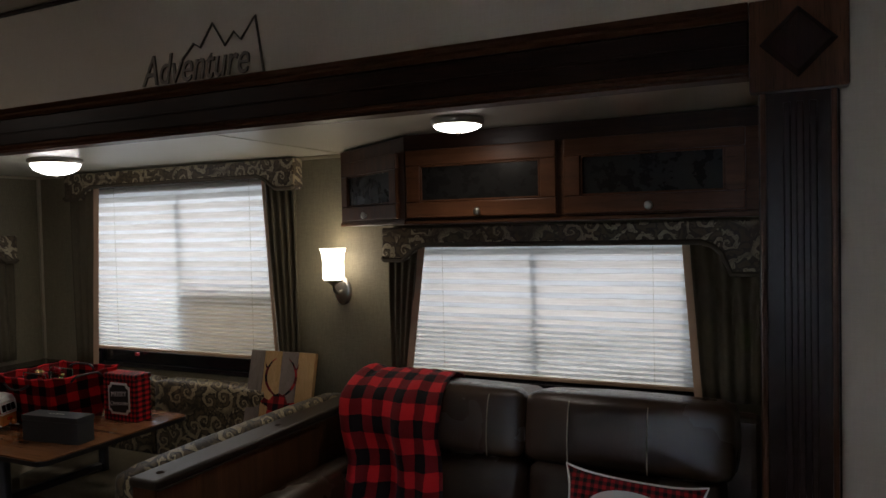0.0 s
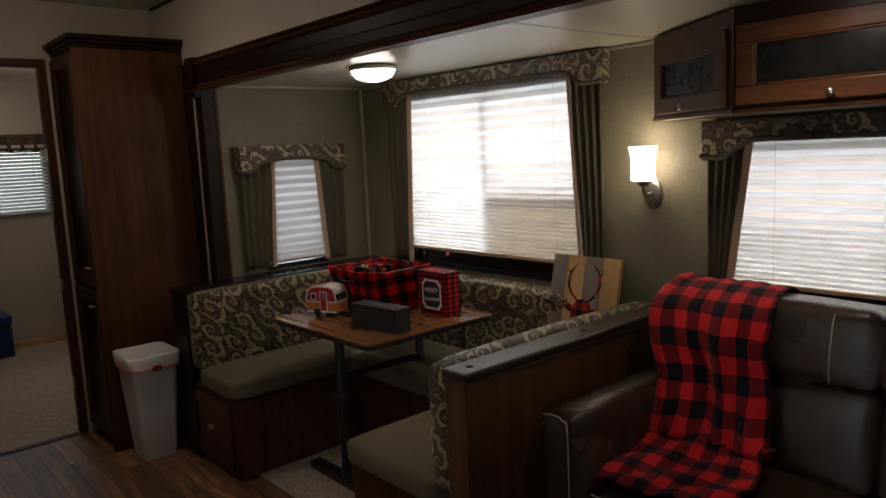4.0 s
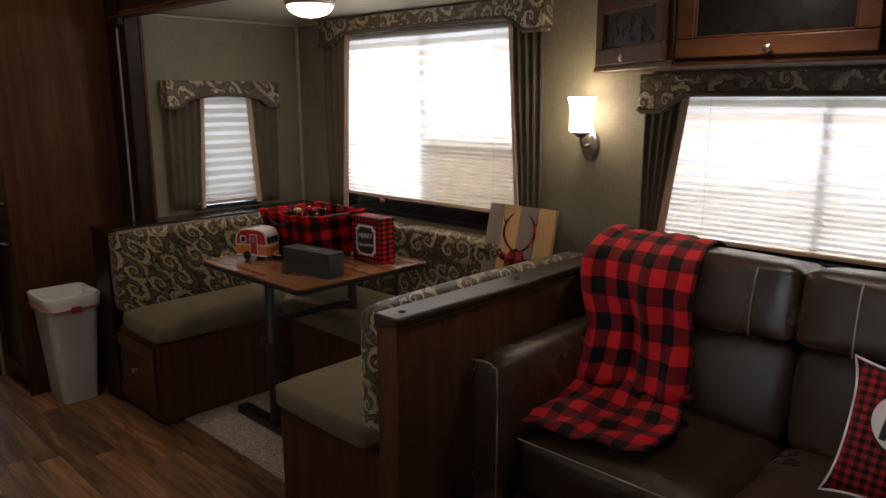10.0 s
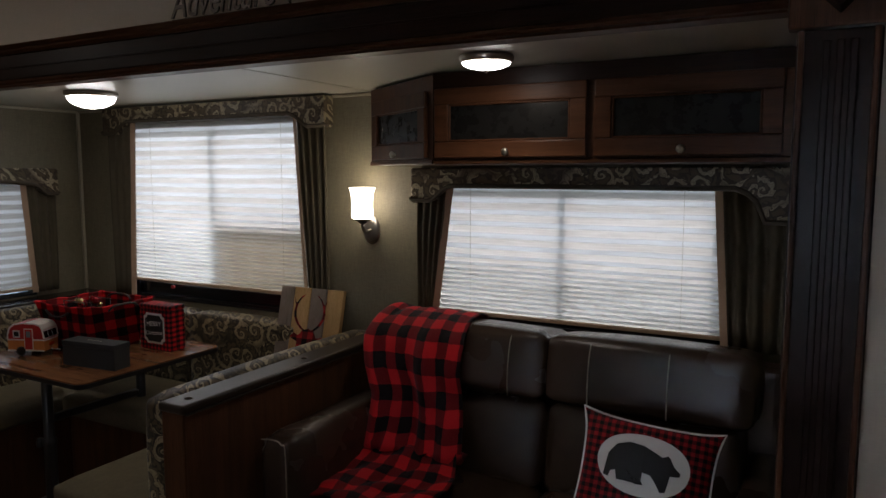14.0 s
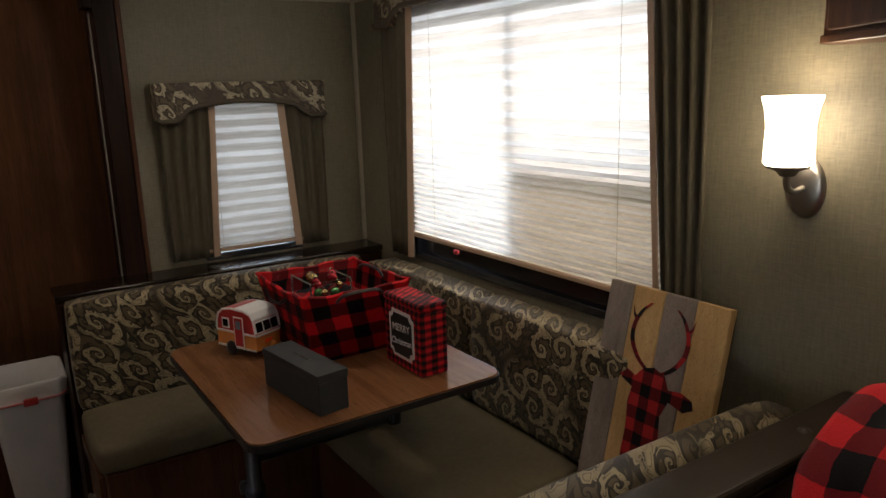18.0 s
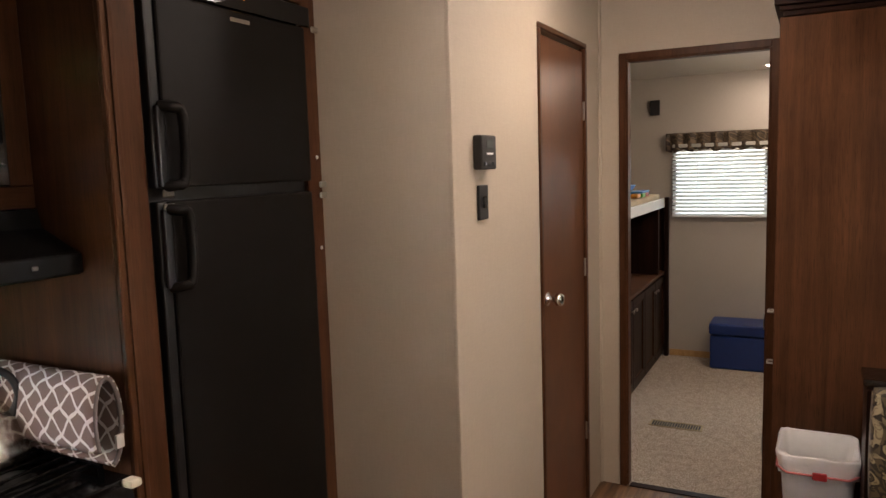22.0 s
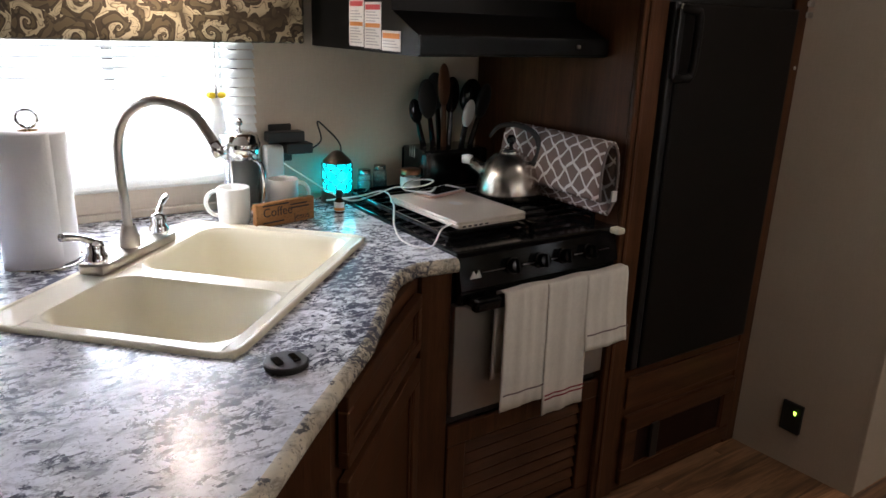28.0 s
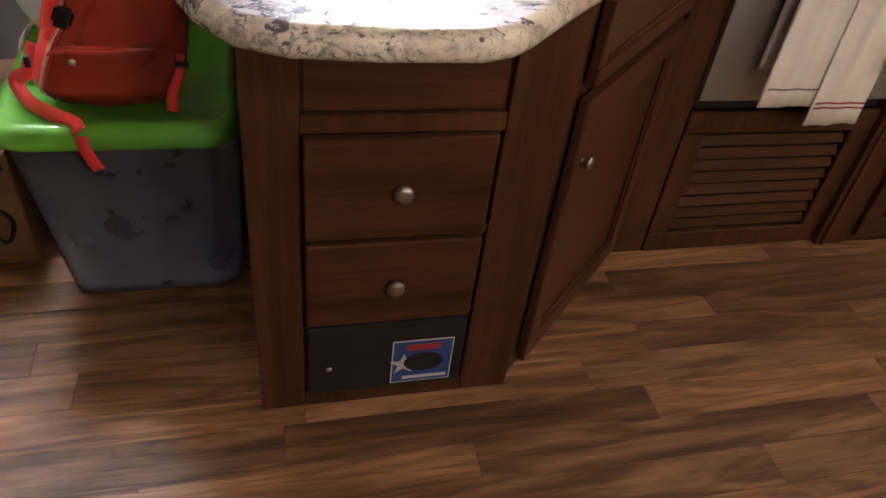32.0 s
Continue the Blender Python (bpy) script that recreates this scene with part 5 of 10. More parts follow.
    part("front_surround", box(-0.001, 0.0012, -0.041, 0.041, -0.016, 0.017, 0.0008, 1, slope), M["white"], t, "white window band")
    for k in range(3):
        part("front_window", box(0.0, 0.0022, -0.038 + 0.0262 * k, -0.0145 + 0.0262 * k, -0.013, 0.013, 0.0008, 1, slope), M["black_gloss"], t)
    part("front_trim", box(L - 0.001, L + 0.0015, -W, W, 0.058, 0.064, 0.0006, 1, m), M["white"], t)
    part("tail_lamp", box(L, L + 0.004, -0.014, 0.012, 0.036, 0.048, 0.0015, 1, m), M["camper_lamp"], t, "small orange lamp")
    part("hitch", tube([m @ Vector((L - 0.01, 0, 0.022)), m @ Vector((L + 0.035, 0, 0.018))], 0.003, 6), M["white"], t)
    part("gas_bottle", lathe([(0.0, 0.0), (0.009, 0.001), (0.011, 0.018), (0.005, 0.024), (0.0, 0.025)], m @ Vector((L + 0.016, 0, 0.020)), 12), M["camper_orange"], t, smooth=True)


M["camper_red"] = plain("camper_red", (0.42, 0.020, 0.018), 0.35, vary=0.1)
M["camper_lamp"] = plain("camper_lamp", (0.75, 0.10, 0.02), 0.25)
M["camper_orange"] = plain("camper_orange", (0.60, 0.22, 0.045), 0.4, vary=0.1)
M["camper_glass"] = plain("camper_blue_glass", (0.20, 0.28, 0.32), 0.2)
toy_camper()

M["slate_box"] = plain("dark_slate_card", (0.026, 0.028, 0.031), 0.6, vary=0.15, scale=120, bump=0.2, bump_scale=600)
t = thing("storage_box", (-2.525, 2.243, 0.744), "plain dark grey cardboard box on the dinette table", "box")
_turn = Matrix.Translation((-2.525, 2.243, 0)) @ Matrix.Rotation(radians(7), 4, "Z")
part("body", box(-0.138, 0.138, -0.041, 0.041, 0.7445, 0.826, 0.002, 1, _turn), M["slate_box"], t)
part("lid", box(-0.1395, 0.1395, -0.0425, 0.0425, 0.8265, 0.8465, 0.002, 2, _turn), M["slate_box"], t)
for k in range(5):
    part("mark", box(-0.040 + 0.016 * k, -0.031 + 0.016 * k, -0.004, 0.004, 0.8466, 0.8471, m=_turn), M["nickel"], t, "small silver mark")


def gift_basket():
    t = thing("fabric_basket", (-2.89, 2.44, 0.744), "red and black checked fabric basket holding ornaments", "basket")
    base, rim = (-2.962, -2.705, 2.345, 2.585), (-3.022, -2.655, 2.306, 2.640)
    n = 14

    def ring(v, out=0.0):
        pts = []
        a = [base[i] + (rim[i] - base[i]) * v for i in range(4)]
        for s in range(4 * n):
            e, r = divmod(s, n)
            r /= n
            x, y = ((a[0] + (a[1] - a[0]) * r, a[2]), (a[1], a[2] + (a[3] - a[2]) * r), (a[1] - (a[1] - a[0]) * r, a[3]), (a[0], a[3] - (a[3] - a[2]) * r))[e]
            dip = (-0.007 * math.sin(math.pi * r) + 0.003 * math.sin(r * 17 + e)) * v
            pts.append(Vector((x, y, 0.7446 + (0.955 - 0.745) * v + dip + out)))
        return pts

    bm = bmesh.new()
    levels = [ring(k / 7) for k in range(8)]
    rows = [[bm.verts.new(p) for p in lv] for lv in levels]
    for a, b in zip(rows, rows[1:]):
        for i in range(4 * n):
            j = (i + 1) % (4 * n)
            bm.faces.new((a[i], a[j], b[j], b[i]))
    bm.faces.new(rows[0][::-1])
    bmesh.ops.solidify(bm, geom=bm.faces[:], thickness=0.006)
    part("fabric_side", bm, M["plaid_basket"], t)
    part("rim_binding", tube(levels[-1], 0.005, 6, closed=True), M["plaid_basket"], t)
    part("handle", tube(spline([(-2.79, 2.308, 0.925), (-2.82, 2.298, 0.908), (-2.89, 2.298, 0.904), (-2.94, 2.304, 0.925)], 5), 0.005, 6), M["black"], t, "dark handle")
    part("handle", tube(spline([(-2.80, 2.628, 0.935), (-2.83, 2.628, 0.952), (-2.92, 2.628, 0.952), (-2.96, 2.628, 0.935)], 5), 0.005, 6), M["black"], t, "dark handle")
    part("handle", tube(spline([(-2.652, 2.40, 0.928), (-2.646, 2.43, 0.948), (-2.646, 2.52, 0.948), (-2.652, 2.55, 0.928)], 5), 0.005, 6), M["black"], t, "dark handle")
    part("filling", sheet(lambda u, v: Vector((-2.99 + 0.27 * u, 2.34 + 0.240 * v, 0.888 + 0.014 * math.sin(u * 9) * math.cos(v * 8))), 14, 12, 0.004), M["plaid_basket"], t)
    rng = random.Random(5)
    names = ("ornament_red", "ornament_gold", "ornament_green")
    for k in range(11):
        x, y, r = -2.862 + rng.uniform(-0.050, 0.050), 2.46 + rng.uniform(-0.045, 0.045), rng.uniform(0.011, 0.017)
        z = 0.905 + rng.uniform(0.0, 0.045)
        o = thing("ornament", (x, y, z - r), "small shiny glass ball ornament in the basket", "ornament", "ball ornaments")
        bm = bmesh.new()
        bmesh.ops.create_uvsphere(bm, u_segments=14, v_segments=9, radius=r, matrix=Matrix.Translation((x, y, z)))
        part("ball", bm, M[names[k % 3]], o, ("red glass ball", "gold glass ball", "green glass ball")[k % 3], True)
        part("cap", lathe([(0.0035, -0.001), (0.0035, 0.004), (0.0, 0.005)], (x, y, z + r), 8), M["chrome"], o)
    c = thing("ornament_box", (-2.89, 2.45, 0.885), "clear plastic ornament box in the basket", "box")
    bm = frame_ring(-2.935, -2.790, 0.887, 0.955, 0.0012, 2.385, 2.3865, Matrix.Identity(4))
    bm = frame_ring(-2.935, -2.790, 0.887, 0.955, 0.0012, 2.5135, 2.515, Matrix.Identity(4), bm)
    bm = box(-2.935, -2.9338, 2.389, 2.511, 0.9538, 0.955, bm=bm)
    bm = box(-2.7912, -2.790, 2.389, 2.511, 0.9538, 0.955, bm=bm)
    part("clear_frame", bm, M["jar_glass"], c)


M["ornament_red"] = plain("ornament_red", (0.35, 0.02, 0.03), 0.12, 0.6)
M["ornament_gold"] = plain("ornament_gold", (0.55, 0.40, 0.18), 0.15, 0.9)
M["ornament_green"] = plain("ornament_green", (0.06, 0.16, 0.05), 0.15, 0.6)
gift_basket()


def gift_tin():
    t = thing("gift_tin", (-2.527, 2.575, 0.744), "red checked gift tin with a black Merry Christmas label", "tin")
    part("body", box(-2.624, -2.430, 2.532, 2.618, 0.7445, 0.925, 0.010, 3), M["plaid_tin"], t)
    part("lid", box(-2.626, -2.428, 2.530, 2.620, 0.926, 0.946, 0.009, 3), M["plaid_tin"], t)
    m = facing((-2.527, 2.5315, 0.842), (0, -1, 0))
    w, h = 0.057, 0.060

    def scallop(g):
        out = []
        for cx, cz, a in ((w, h, 0), (-w, h, 90), (-w, -h, 180), (w, -h, 270)):
            for k in range(6):
                q = radians(a + 270 - 90 * k / 5)
                out.append((cx * g + 0.016 * math.cos(q), cz * g + 0.016 * math.sin(q)))
        return out

    lab = prism(scallop(1.13), 0.0, 0.0012)
    lab.transform(m)
    part("label_edge", lab, M["white"], t, "white label border")
    lab = prism(scallop(0.97), 0.0013, 0.0022)
    lab.transform(m)
    part("label", lab, M["black_matte"], t, "black label")
    up = m @ Matrix.Translation((0, 0.019, 0.0025)) @ Matrix.Rotation(radians(4), 4, "Z")
    letters("MERRY", up, 0.030, M["white"], t, depth=0.0004)
    letters("Christmas", m @ Matrix.Translation((0, -0.020, 0.0025)) @ Matrix.Rotation(radians(5), 4, "Z"), 0.026, M["white"], t, depth=0.0004)


gift_tin()


def deer_picture():
    t = thing("deer_picture", (-2.0, 2.90, 0.485), "wooden plank picture with a plaid deer head leaning on the wall", "picture")
    w, h = 0.355, 0.525
    m = Matrix.Translation((-2.165, 2.855, 0.487)) @ Matrix.Rotation(radians(-13), 4, "X")
    tones = ("plank_grey", "plank_oak", "plank_grey", "plank_oak")
    edges = (0.0, 0.08, 0.175, 0.265, w)
    for k in range(4):
        part("board", box(edges[k] + 0.0006, edges[k + 1] - 0.0006, -0.018, 0.004, 0.0, h, 0.002, 1, m), M[tones[k]], t, ("grey weathered board", "pale oak board")[k % 2])
    part("back_batten", box(0.01, w - 0.01, 0.005, 0.022, 0.02, h - 0.02, 0.002, 1, m), M["dark_wood"], t)

    def shape(outline, nm, lift):
        bm = plate(outline, 0.0, 0.0012, m @ Matrix.Translation((0.182, -0.0184 - lift, 0.03)) @ Matrix.Rotation(radians(180), 4, "Z") @ Matrix.Diagonal((-1, 1, 1, 1)))
        bmesh.ops.recalc_face_normals(bm, faces=bm.faces[:])
        part(nm, bm, M["plaid_deer"], t, "red and black plaid")

    head = [(-0.055, -0.026), (0.055, -0.026), (0.050, 0.13), (0.040, 0.205), (0.056, 0.245), (0.100, 0.234), (0.125, 0.249), (0.118, 0.268), (0.085, 0.278), (0.050, 0.272), (0.035, 0.300), (0.0, 0.312), (-0.030, 0.302), (-0.050, 0.278), (-0.085, 0.290), (-0.112, 0.316), (-0.110, 0.290), (-0.090, 0.262), (-0.055, 0.248), (-0.060, 0.21), (-0.052, 0.15)]
    shape(head, "deer_head", 0.0)
    for s in (-1, 1):
        line = [(s * 0.020, 0.300), (s * 0.052, 0.322), (s * 0.078, 0.360), (s * 0.080, 0.402), (s * 0.062, 0.440), (s * 0.038, 0.462)]
        line = [Vector((a, 0, b)) for a, b in line]
        line = spline(line, 5)
        k = len(line)
        wid = [0.0085 * (1 - 0.6 * i / k) for i in range(k)]
        shape([(p.x - wid[i], p.z) for i, p in enumerate(line)] [::1] + [(p.x + wid[k - 1 - i], p.z) for i, p in enumerate(line[::-1])], "antler", 0.0006)
        tine = [(s * 0.076, 0.402), (s * 0.088, 0.424), (s * 0.092, 0.448), (s * 0.084, 0.428), (s * 0.070, 0.416)]
        shape(tine if s < 0 else tine[::-1], "tine", 0.0010)


M["plank_grey"] = wood("weathered_board", (0.17, 0.135, 0.115), (0.30, 0.25, 0.22), "z", 0.6, coat=0.0)
M["plank_oak"] = wood("oak_board", (0.42, 0.25, 0.10), (0.64, 0.42, 0.20), "z", 0.55, coat=0.0)
M["plaid_deer"] = checked("plaid_print", 0.030, (0.36, 0.02, 0.02), (0.12, 0.01, 0.012), INK, flat_axis(1.0, 0.0), z_axis, False)
deer_picture()


# ---------------------------------------------------------------- hall: waste bin, pantry, doors
def waste_bin():
    c = (-3.785, 1.672)
    t = thing("waste_bin", (*c, 0), "white plastic waste bin with a bag folded over its rim", "waste bin")

    def shell(lv):
        bm = bmesh.new()
        rows = []
        for z, hx, hy, r in lv:
            rows.append([bm.verts.new((c[0] + a, c[1] + b, z)) for a, b in rounded_rect(-hx, hx, -hy * 0.83, hy * 0.83, r * 0.8, 5)])
        for a, b in zip(rows, rows[1:]):
            for i in range(len(a)):
                j = (i + 1) % len(a)
                bm.faces.new((a[i], a[j], b[j], b[i]))
        return bm, rows

    bm, rows = shell([(0.001, 0.092, 0.098, 0.03), (0.30, 0.108, 0.124, 0.035), (0.515, 0.122, 0.142, 0.04)])
    bm.faces.new(rows[0][::-1])
    bmesh.ops.solidify(bm, geom=bm.faces[:], thickness=0.003)
    part("body", bm, M["bin_plastic"], t, smooth=False)
    bm, rows = shell([(0.515, 0.123, 0.143, 0.04), (0.520, 0.132, 0.152, 0.045), (0.532, 0.134, 0.154, 0.045), (0.537, 0.128, 0.148, 0.04)])
    part("rim", bm, M["bin_plastic"], t, smooth=True)
    rng = random.Random(3)
    bm, rows = shell([(0.468, 0.130, 0.150, 0.045), (0.500, 0.133, 0.152, 0.045), (0.535, 0.138, 0.158, 0.047), (0.544, 0.134, 0.154, 0.045), (0.538, 0.124, 0.144, 0.04), (0.45, 0.112, 0.130, 0.04), (0.30, 0.10, 0.11, 0.04)])
    for row in rows:
        for v in row:
            v.co += Vector((rng.uniform(-1, 1), rng.uniform(-1, 1), rng.uniform(-1, 1))) * 0.004
    part("bag", bm, M["bag_plastic"], t, "thin white bag folded over the rim", True)
    band = [Vector((c[0] + a, c[1] + b, 0.482 + 0.006 * math.sin(k * 0.9))) for k, (a, b) in enumerate(rounded_rect(-0.134, 0.134, -0.128, 0.128, 0.037, 5))]
    part("drawstring", tube(band, 0.004, 6, closed=True), M["bag_red"], t, "red drawstring band")
    part("drawstring_loop", box(c[0] + 0.131, c[0] + 0.139, 1.655, 1.70, 0.462, 0.490, 0.003, 1), M["red_plastic"], t, "red drawstring loop")


M["bin_plastic"] = plain("bin_plastic", (0.90, 0.89, 0.90), 0.38, vary=0.04, scale=8)
M["bag_plastic"] = plain("bag_plastic", (0.80, 0.79, 0.78), 0.3, vary=0.06, bump=0.4, bump_scale=60)
M["bag_red"] = plain("bag_band", (0.50, 0.14, 0.13), 0.5)
waste_bin()


def pantry():
    x0, x1, y0, y1, z1 = -4.362, -3.93, 1.512, SLIDE_Y0 - 0.002, 2.055
    t = thing("pantry_cabinet", (-4.14, 1.80, 0), "tall dark cherry wood pantry cabinet with a crown top", "cabinet")
    part("body", box(x0, x1 - 0.012, y0 + 0.02, y1, 0.06, z1, 0.002, 1), M["dark_wood"], t)
    part("side_panel", box(x1 - 0.0115, x1, y0 + 0.002, y1, 0.0, z1, 0.003, 1), M["wood"], t)
    part("toe_kick", box(x0, x1 - 0.02, y0 + 0.05, y1, 0.0, 0.0595), M["dark_wood"], t)
    crown = None
    for k, (o, a, b) in enumerate(((0.008, 0.0, 0.018), (0.020, 0.0185, 0.036), (0.036, 0.0365, 0.060))):
        crown = prism([(x0, y0 - o + 0.02), (x1 + o, y0 - o + 0.02), (x1 + o, y1), (x0, y1)], z1 + a, z1 + b, 0.004, 2, bm=crown)
    part("crown", crown, M["dark_wood_x"], t)
    m = Matrix.Translation((x1 - 0.02, y0 + 0.0195, 0.07)) @ Matrix.Rotation(radians(180), 4, "Z")
    w = x1 - 0.03 - x0 - 0.01
    for z, h in ((0.0, 0.78), (0.80, 1.16)):
        d = frame_door(m @ Matrix.Translation((0, 0, z)), w, h, t, M["dark_wood"], 0.06)
        zz = 0.70 if z == 0.0 else 0.10
        line = [m @ Vector((0.03, 0.018, z + zz)), m @ Vector((0.03, 0.040, z + zz)), m @ Vector((0.075, 0.040, z + zz)), m @ Vector((0.075, 0.018, z + zz))]
        part("handle", tube(line, 0.004, 8), M["nickel"], d, "small bar handle")


pantry()


def bunk_doorway():
    t = thing("door_frame_bunk", (BUNK_X, 1.17, 0), "dark cherry door frame of the bunk room", "door frame", kind="structure")
    a, b, h = 0.868, 1.469, 2.011
    for y0, y1 in ((a - 0.033, a), (b, b + 0.033)):
        part("casing", box(BUNK_X + 0.0005, BUNK_X + 0.014, y0, y1, 0, h + 0.033, 0.003, 1), M["wood"], t)
    part("casing", box(BUNK_X + 0.0005, BUNK_X + 0.014, a, b, h, h + 0.033, 0.003, 1), M["wood"], t)
    for y0, y1 in ((a, a + 0.008), (b - 0.008, b)):
        part("jamb", box(BUNK_X - 0.045, BUNK_X + 0.012, y0, y1, 0.006, h, 0.002, 1), M["wood"], t)
    part("jamb", box(BUNK_X - 0.045, BUNK_X + 0.012, a + 0.0085, b - 0.0085, h - 0.008, h, 0.002, 1), M["wood"], t)
    for z in (0.30, 0.85, 1.55):
        part("hinge", box(BUNK_X - 0.02, BUNK_X + 0.017, b - 0.012, b - 0.0085, z - 0.035, z + 0.035, 0.002, 1), M["nickel"], t)
    part("threshold", box(BUNK_X - 0.035, BUNK_X + 0.012, a + 0.01, b - 0.01, 0.0005, 0.006, 0.002, 1), M["dark_wood"], t)
    t = thing("door_1", (BUNK_X - 0.3, b + 0.05, 0), "open dark wood bunk room door folded back inside the room", "door", kind="structure")
    swing = Matrix.Translation((BUNK_X - 0.045, b + 0.012, 0)) @ Matrix.Rotation(radians(-24), 4, "Z") @ Matrix.Translation((0.045 - BUNK_X, -b - 0.012, 0))
    part("slab", box(BUNK_X - 0.62, BUNK_X - 0.045, b + 0.012, b + 0.044, 0.012, 1.99, 0.003, 1, swing), M["door_wood"], t)
    x = BUNK_X - 0.56
    part("door_handle", lathe([(0.026, 0.0), (0.026, 0.006), (0.010, 0.010), (0.010, 0.03), (0.024, 0.040), (0.024, 0.055), (0.0, 0.060)], swing @ Vector((x, b + 0.012, 0.98)), 16, Matrix.Rotation(radians(66), 4, "Z") @ Matrix.Rotation(radians(90), 4, "Y") @ Matrix.Rotation(radians(180), 4, "X")), M["nickel"], t, smooth=True)


bunk_doorway()


def bath_door():
    y = BATH_Y
    t = thing("door_2", (-3.825, y, 0), "closed narrow cherry wood bathroom door", "door", kind="structure")
    part("slab", box(-4.104, -3.546, y - 0.028, y - 0.002, 0.012, 2.03, 0.003, 1), M["door_wood"], t)
    for x0, x1 in ((-4.132, -4.106), (-3.544, -3.522)):
        part("casing", box(x0, x1, y - 0.02, y + 0.010, 0.0, 2.045, 0.003, 1), M["wood"], t)
    part("casing", box(-4.132, -3.522, y - 0.02, y + 0.010, 2.0455, 2.066, 0.003, 1), M["wood_x"], t)
    part("door_handle", lathe([(0.027, 0.0), (0.027, 0.006), (0.011, 0.010), (0.010, 0.030), (0.023, 0.038), (0.026, 0.052), (0.018, 0.064), (0.0, 0.066)], (-3.60, y - 0.002, 1.045), 20, Matrix.Rotation(radians(-90), 4, "X")), M["chrome"], t, "chrome round door knob", True)
    for z in (0.35, 1.10, 1.78):
        part("hinge", box(-4.109, -4.098, y - 0.002, y + 0.006, z - 0.04, z + 0.04, 0.002, 1), M["nickel"], t)
    part("sill", box(-4.104, -3.546, y - 0.03, y + 0.028, 0.0005, 0.011, 0.003, 1), M["white_trim"], t, "pale threshold strip")


bath_door()


def thermostat():
    y = BATH_Y
    t = thing("thermostat", (-3.0, y, 1.55), "black wall thermostat with a small display and buttons", "thermostat")
    part("housing", box(-3.058, -2.948, y + 0.0005, y + 0.030, 1.548, 1.650, 0.007, 3), M["black_matte"], t)
    part("display", box(-3.030, -2.984, y + 0.0302, y + 0.0315, 1.610, 1.636, 0.001, 1), M["screen"], t, "grey display")
    part("mark", box(-3.03, -2.985, y + 0.0302, y + 0.0312, 1.592, 1.598), M["white"], t)
    for k in range(3):
        part("button", box(-3.042 + 0.030 * k, -3.022 + 0.030 * k, y + 0.0302, y + 0.034, 1.560, 1.572, 0.002, 1), M["slate_box"], t)
    t = thing("wall_switch", (-3.0, y, 1.40), "black wall switch plate below the thermostat", "switch")
    part("plate", box(-3.035, -2.968, y + 0.0005, y + 0.010, 1.397, 1.502, 0.004, 2), M["black_matte"], t)
    part("rocker", box(-3.014, -2.989, y + 0.0102, y + 0.016, 1.432, 1.468, 0.003, 1), M["black_gloss"], t)
    t = thing("wall_outlet", (-2.785, 0.51, 0.13), "black wall outlet with a small green light", "outlet")
    part("plate", box(-2.794, -2.780, 0.475, 0.547, 0.130, 0.237, 0.004, 2), M["black_matte"], t)
    part("indicator", box(-2.7798, -2.776, 0.520, 0.528, 0.200, 0.212, 0.001, 1), M["green_led"], t, "lit green indicator")


M["screen"] = plain("grey_display", (0.10, 0.115, 0.11), 0.25)
M["green_led"] = Nodes("green_led").done((0.1, 0.5, 0.02), 0.4, Emission_Color=(0.45, 1.0, 0.05), Emission_Strength=3.0)
thermostat()


def floor_register(name, x0, x1, y0, y1, z, material, label):
    t = thing(name, ((x0 + x1) / 2, (y0 + y1) / 2, z), label, "floor vent")
    part("pan", box(x0 + 0.004, x1 - 0.004, y0 + 0.004, y1 - 0.004, z + 0.0004, z + 0.0012), M["black_matte"], t)
    part("rim", box(x0, x1, y0, y0 + 0.010, z + 0.0014, z + 0.005, 0.001, 1), material, t)
    part("rim", box(x0, x1, y1 - 0.010, y1, z + 0.0014, z + 0.005, 0.001, 1), material, t)
    part("rim", box(x0, x0 + 0.010, y0 + 0.0105, y1 - 0.0105, z + 0.0014, z + 0.005, 0.001, 1), material, t)
    part("rim", box(x1 - 0.010, x1, y0 + 0.0105, y1 - 0.0105, z + 0.0014, z + 0.005, 0.001, 1), material, t)
    n = int((y1 - y0 - 0.02) / 0.014)
    for k in range(n):
        y = y0 + 0.012 + k * (y1 - y0 - 0.024) / max(1, n - 1)
        part("bar", box(x0 + 0.0105, x1 - 0.0105, y - 0.0025, y + 0.0025, z + 0.0014, z + 0.0042, 0.001, 1), material, t)


M["brass"] = plain("dull_brass", (0.40, 0.31, 0.17), 0.4, 0.8, vary=0.2)
floor_register("floor_vent", -3.115, -3.012, 0.845, 1.14, 0.0, M["brass"], "dull brass floor vent in the plank floor")
floor_register("floor_vent", -5.30, -5.20, 0.80, 1.10, 0.005, M["brass"], "dull brass floor vent in the carpet")


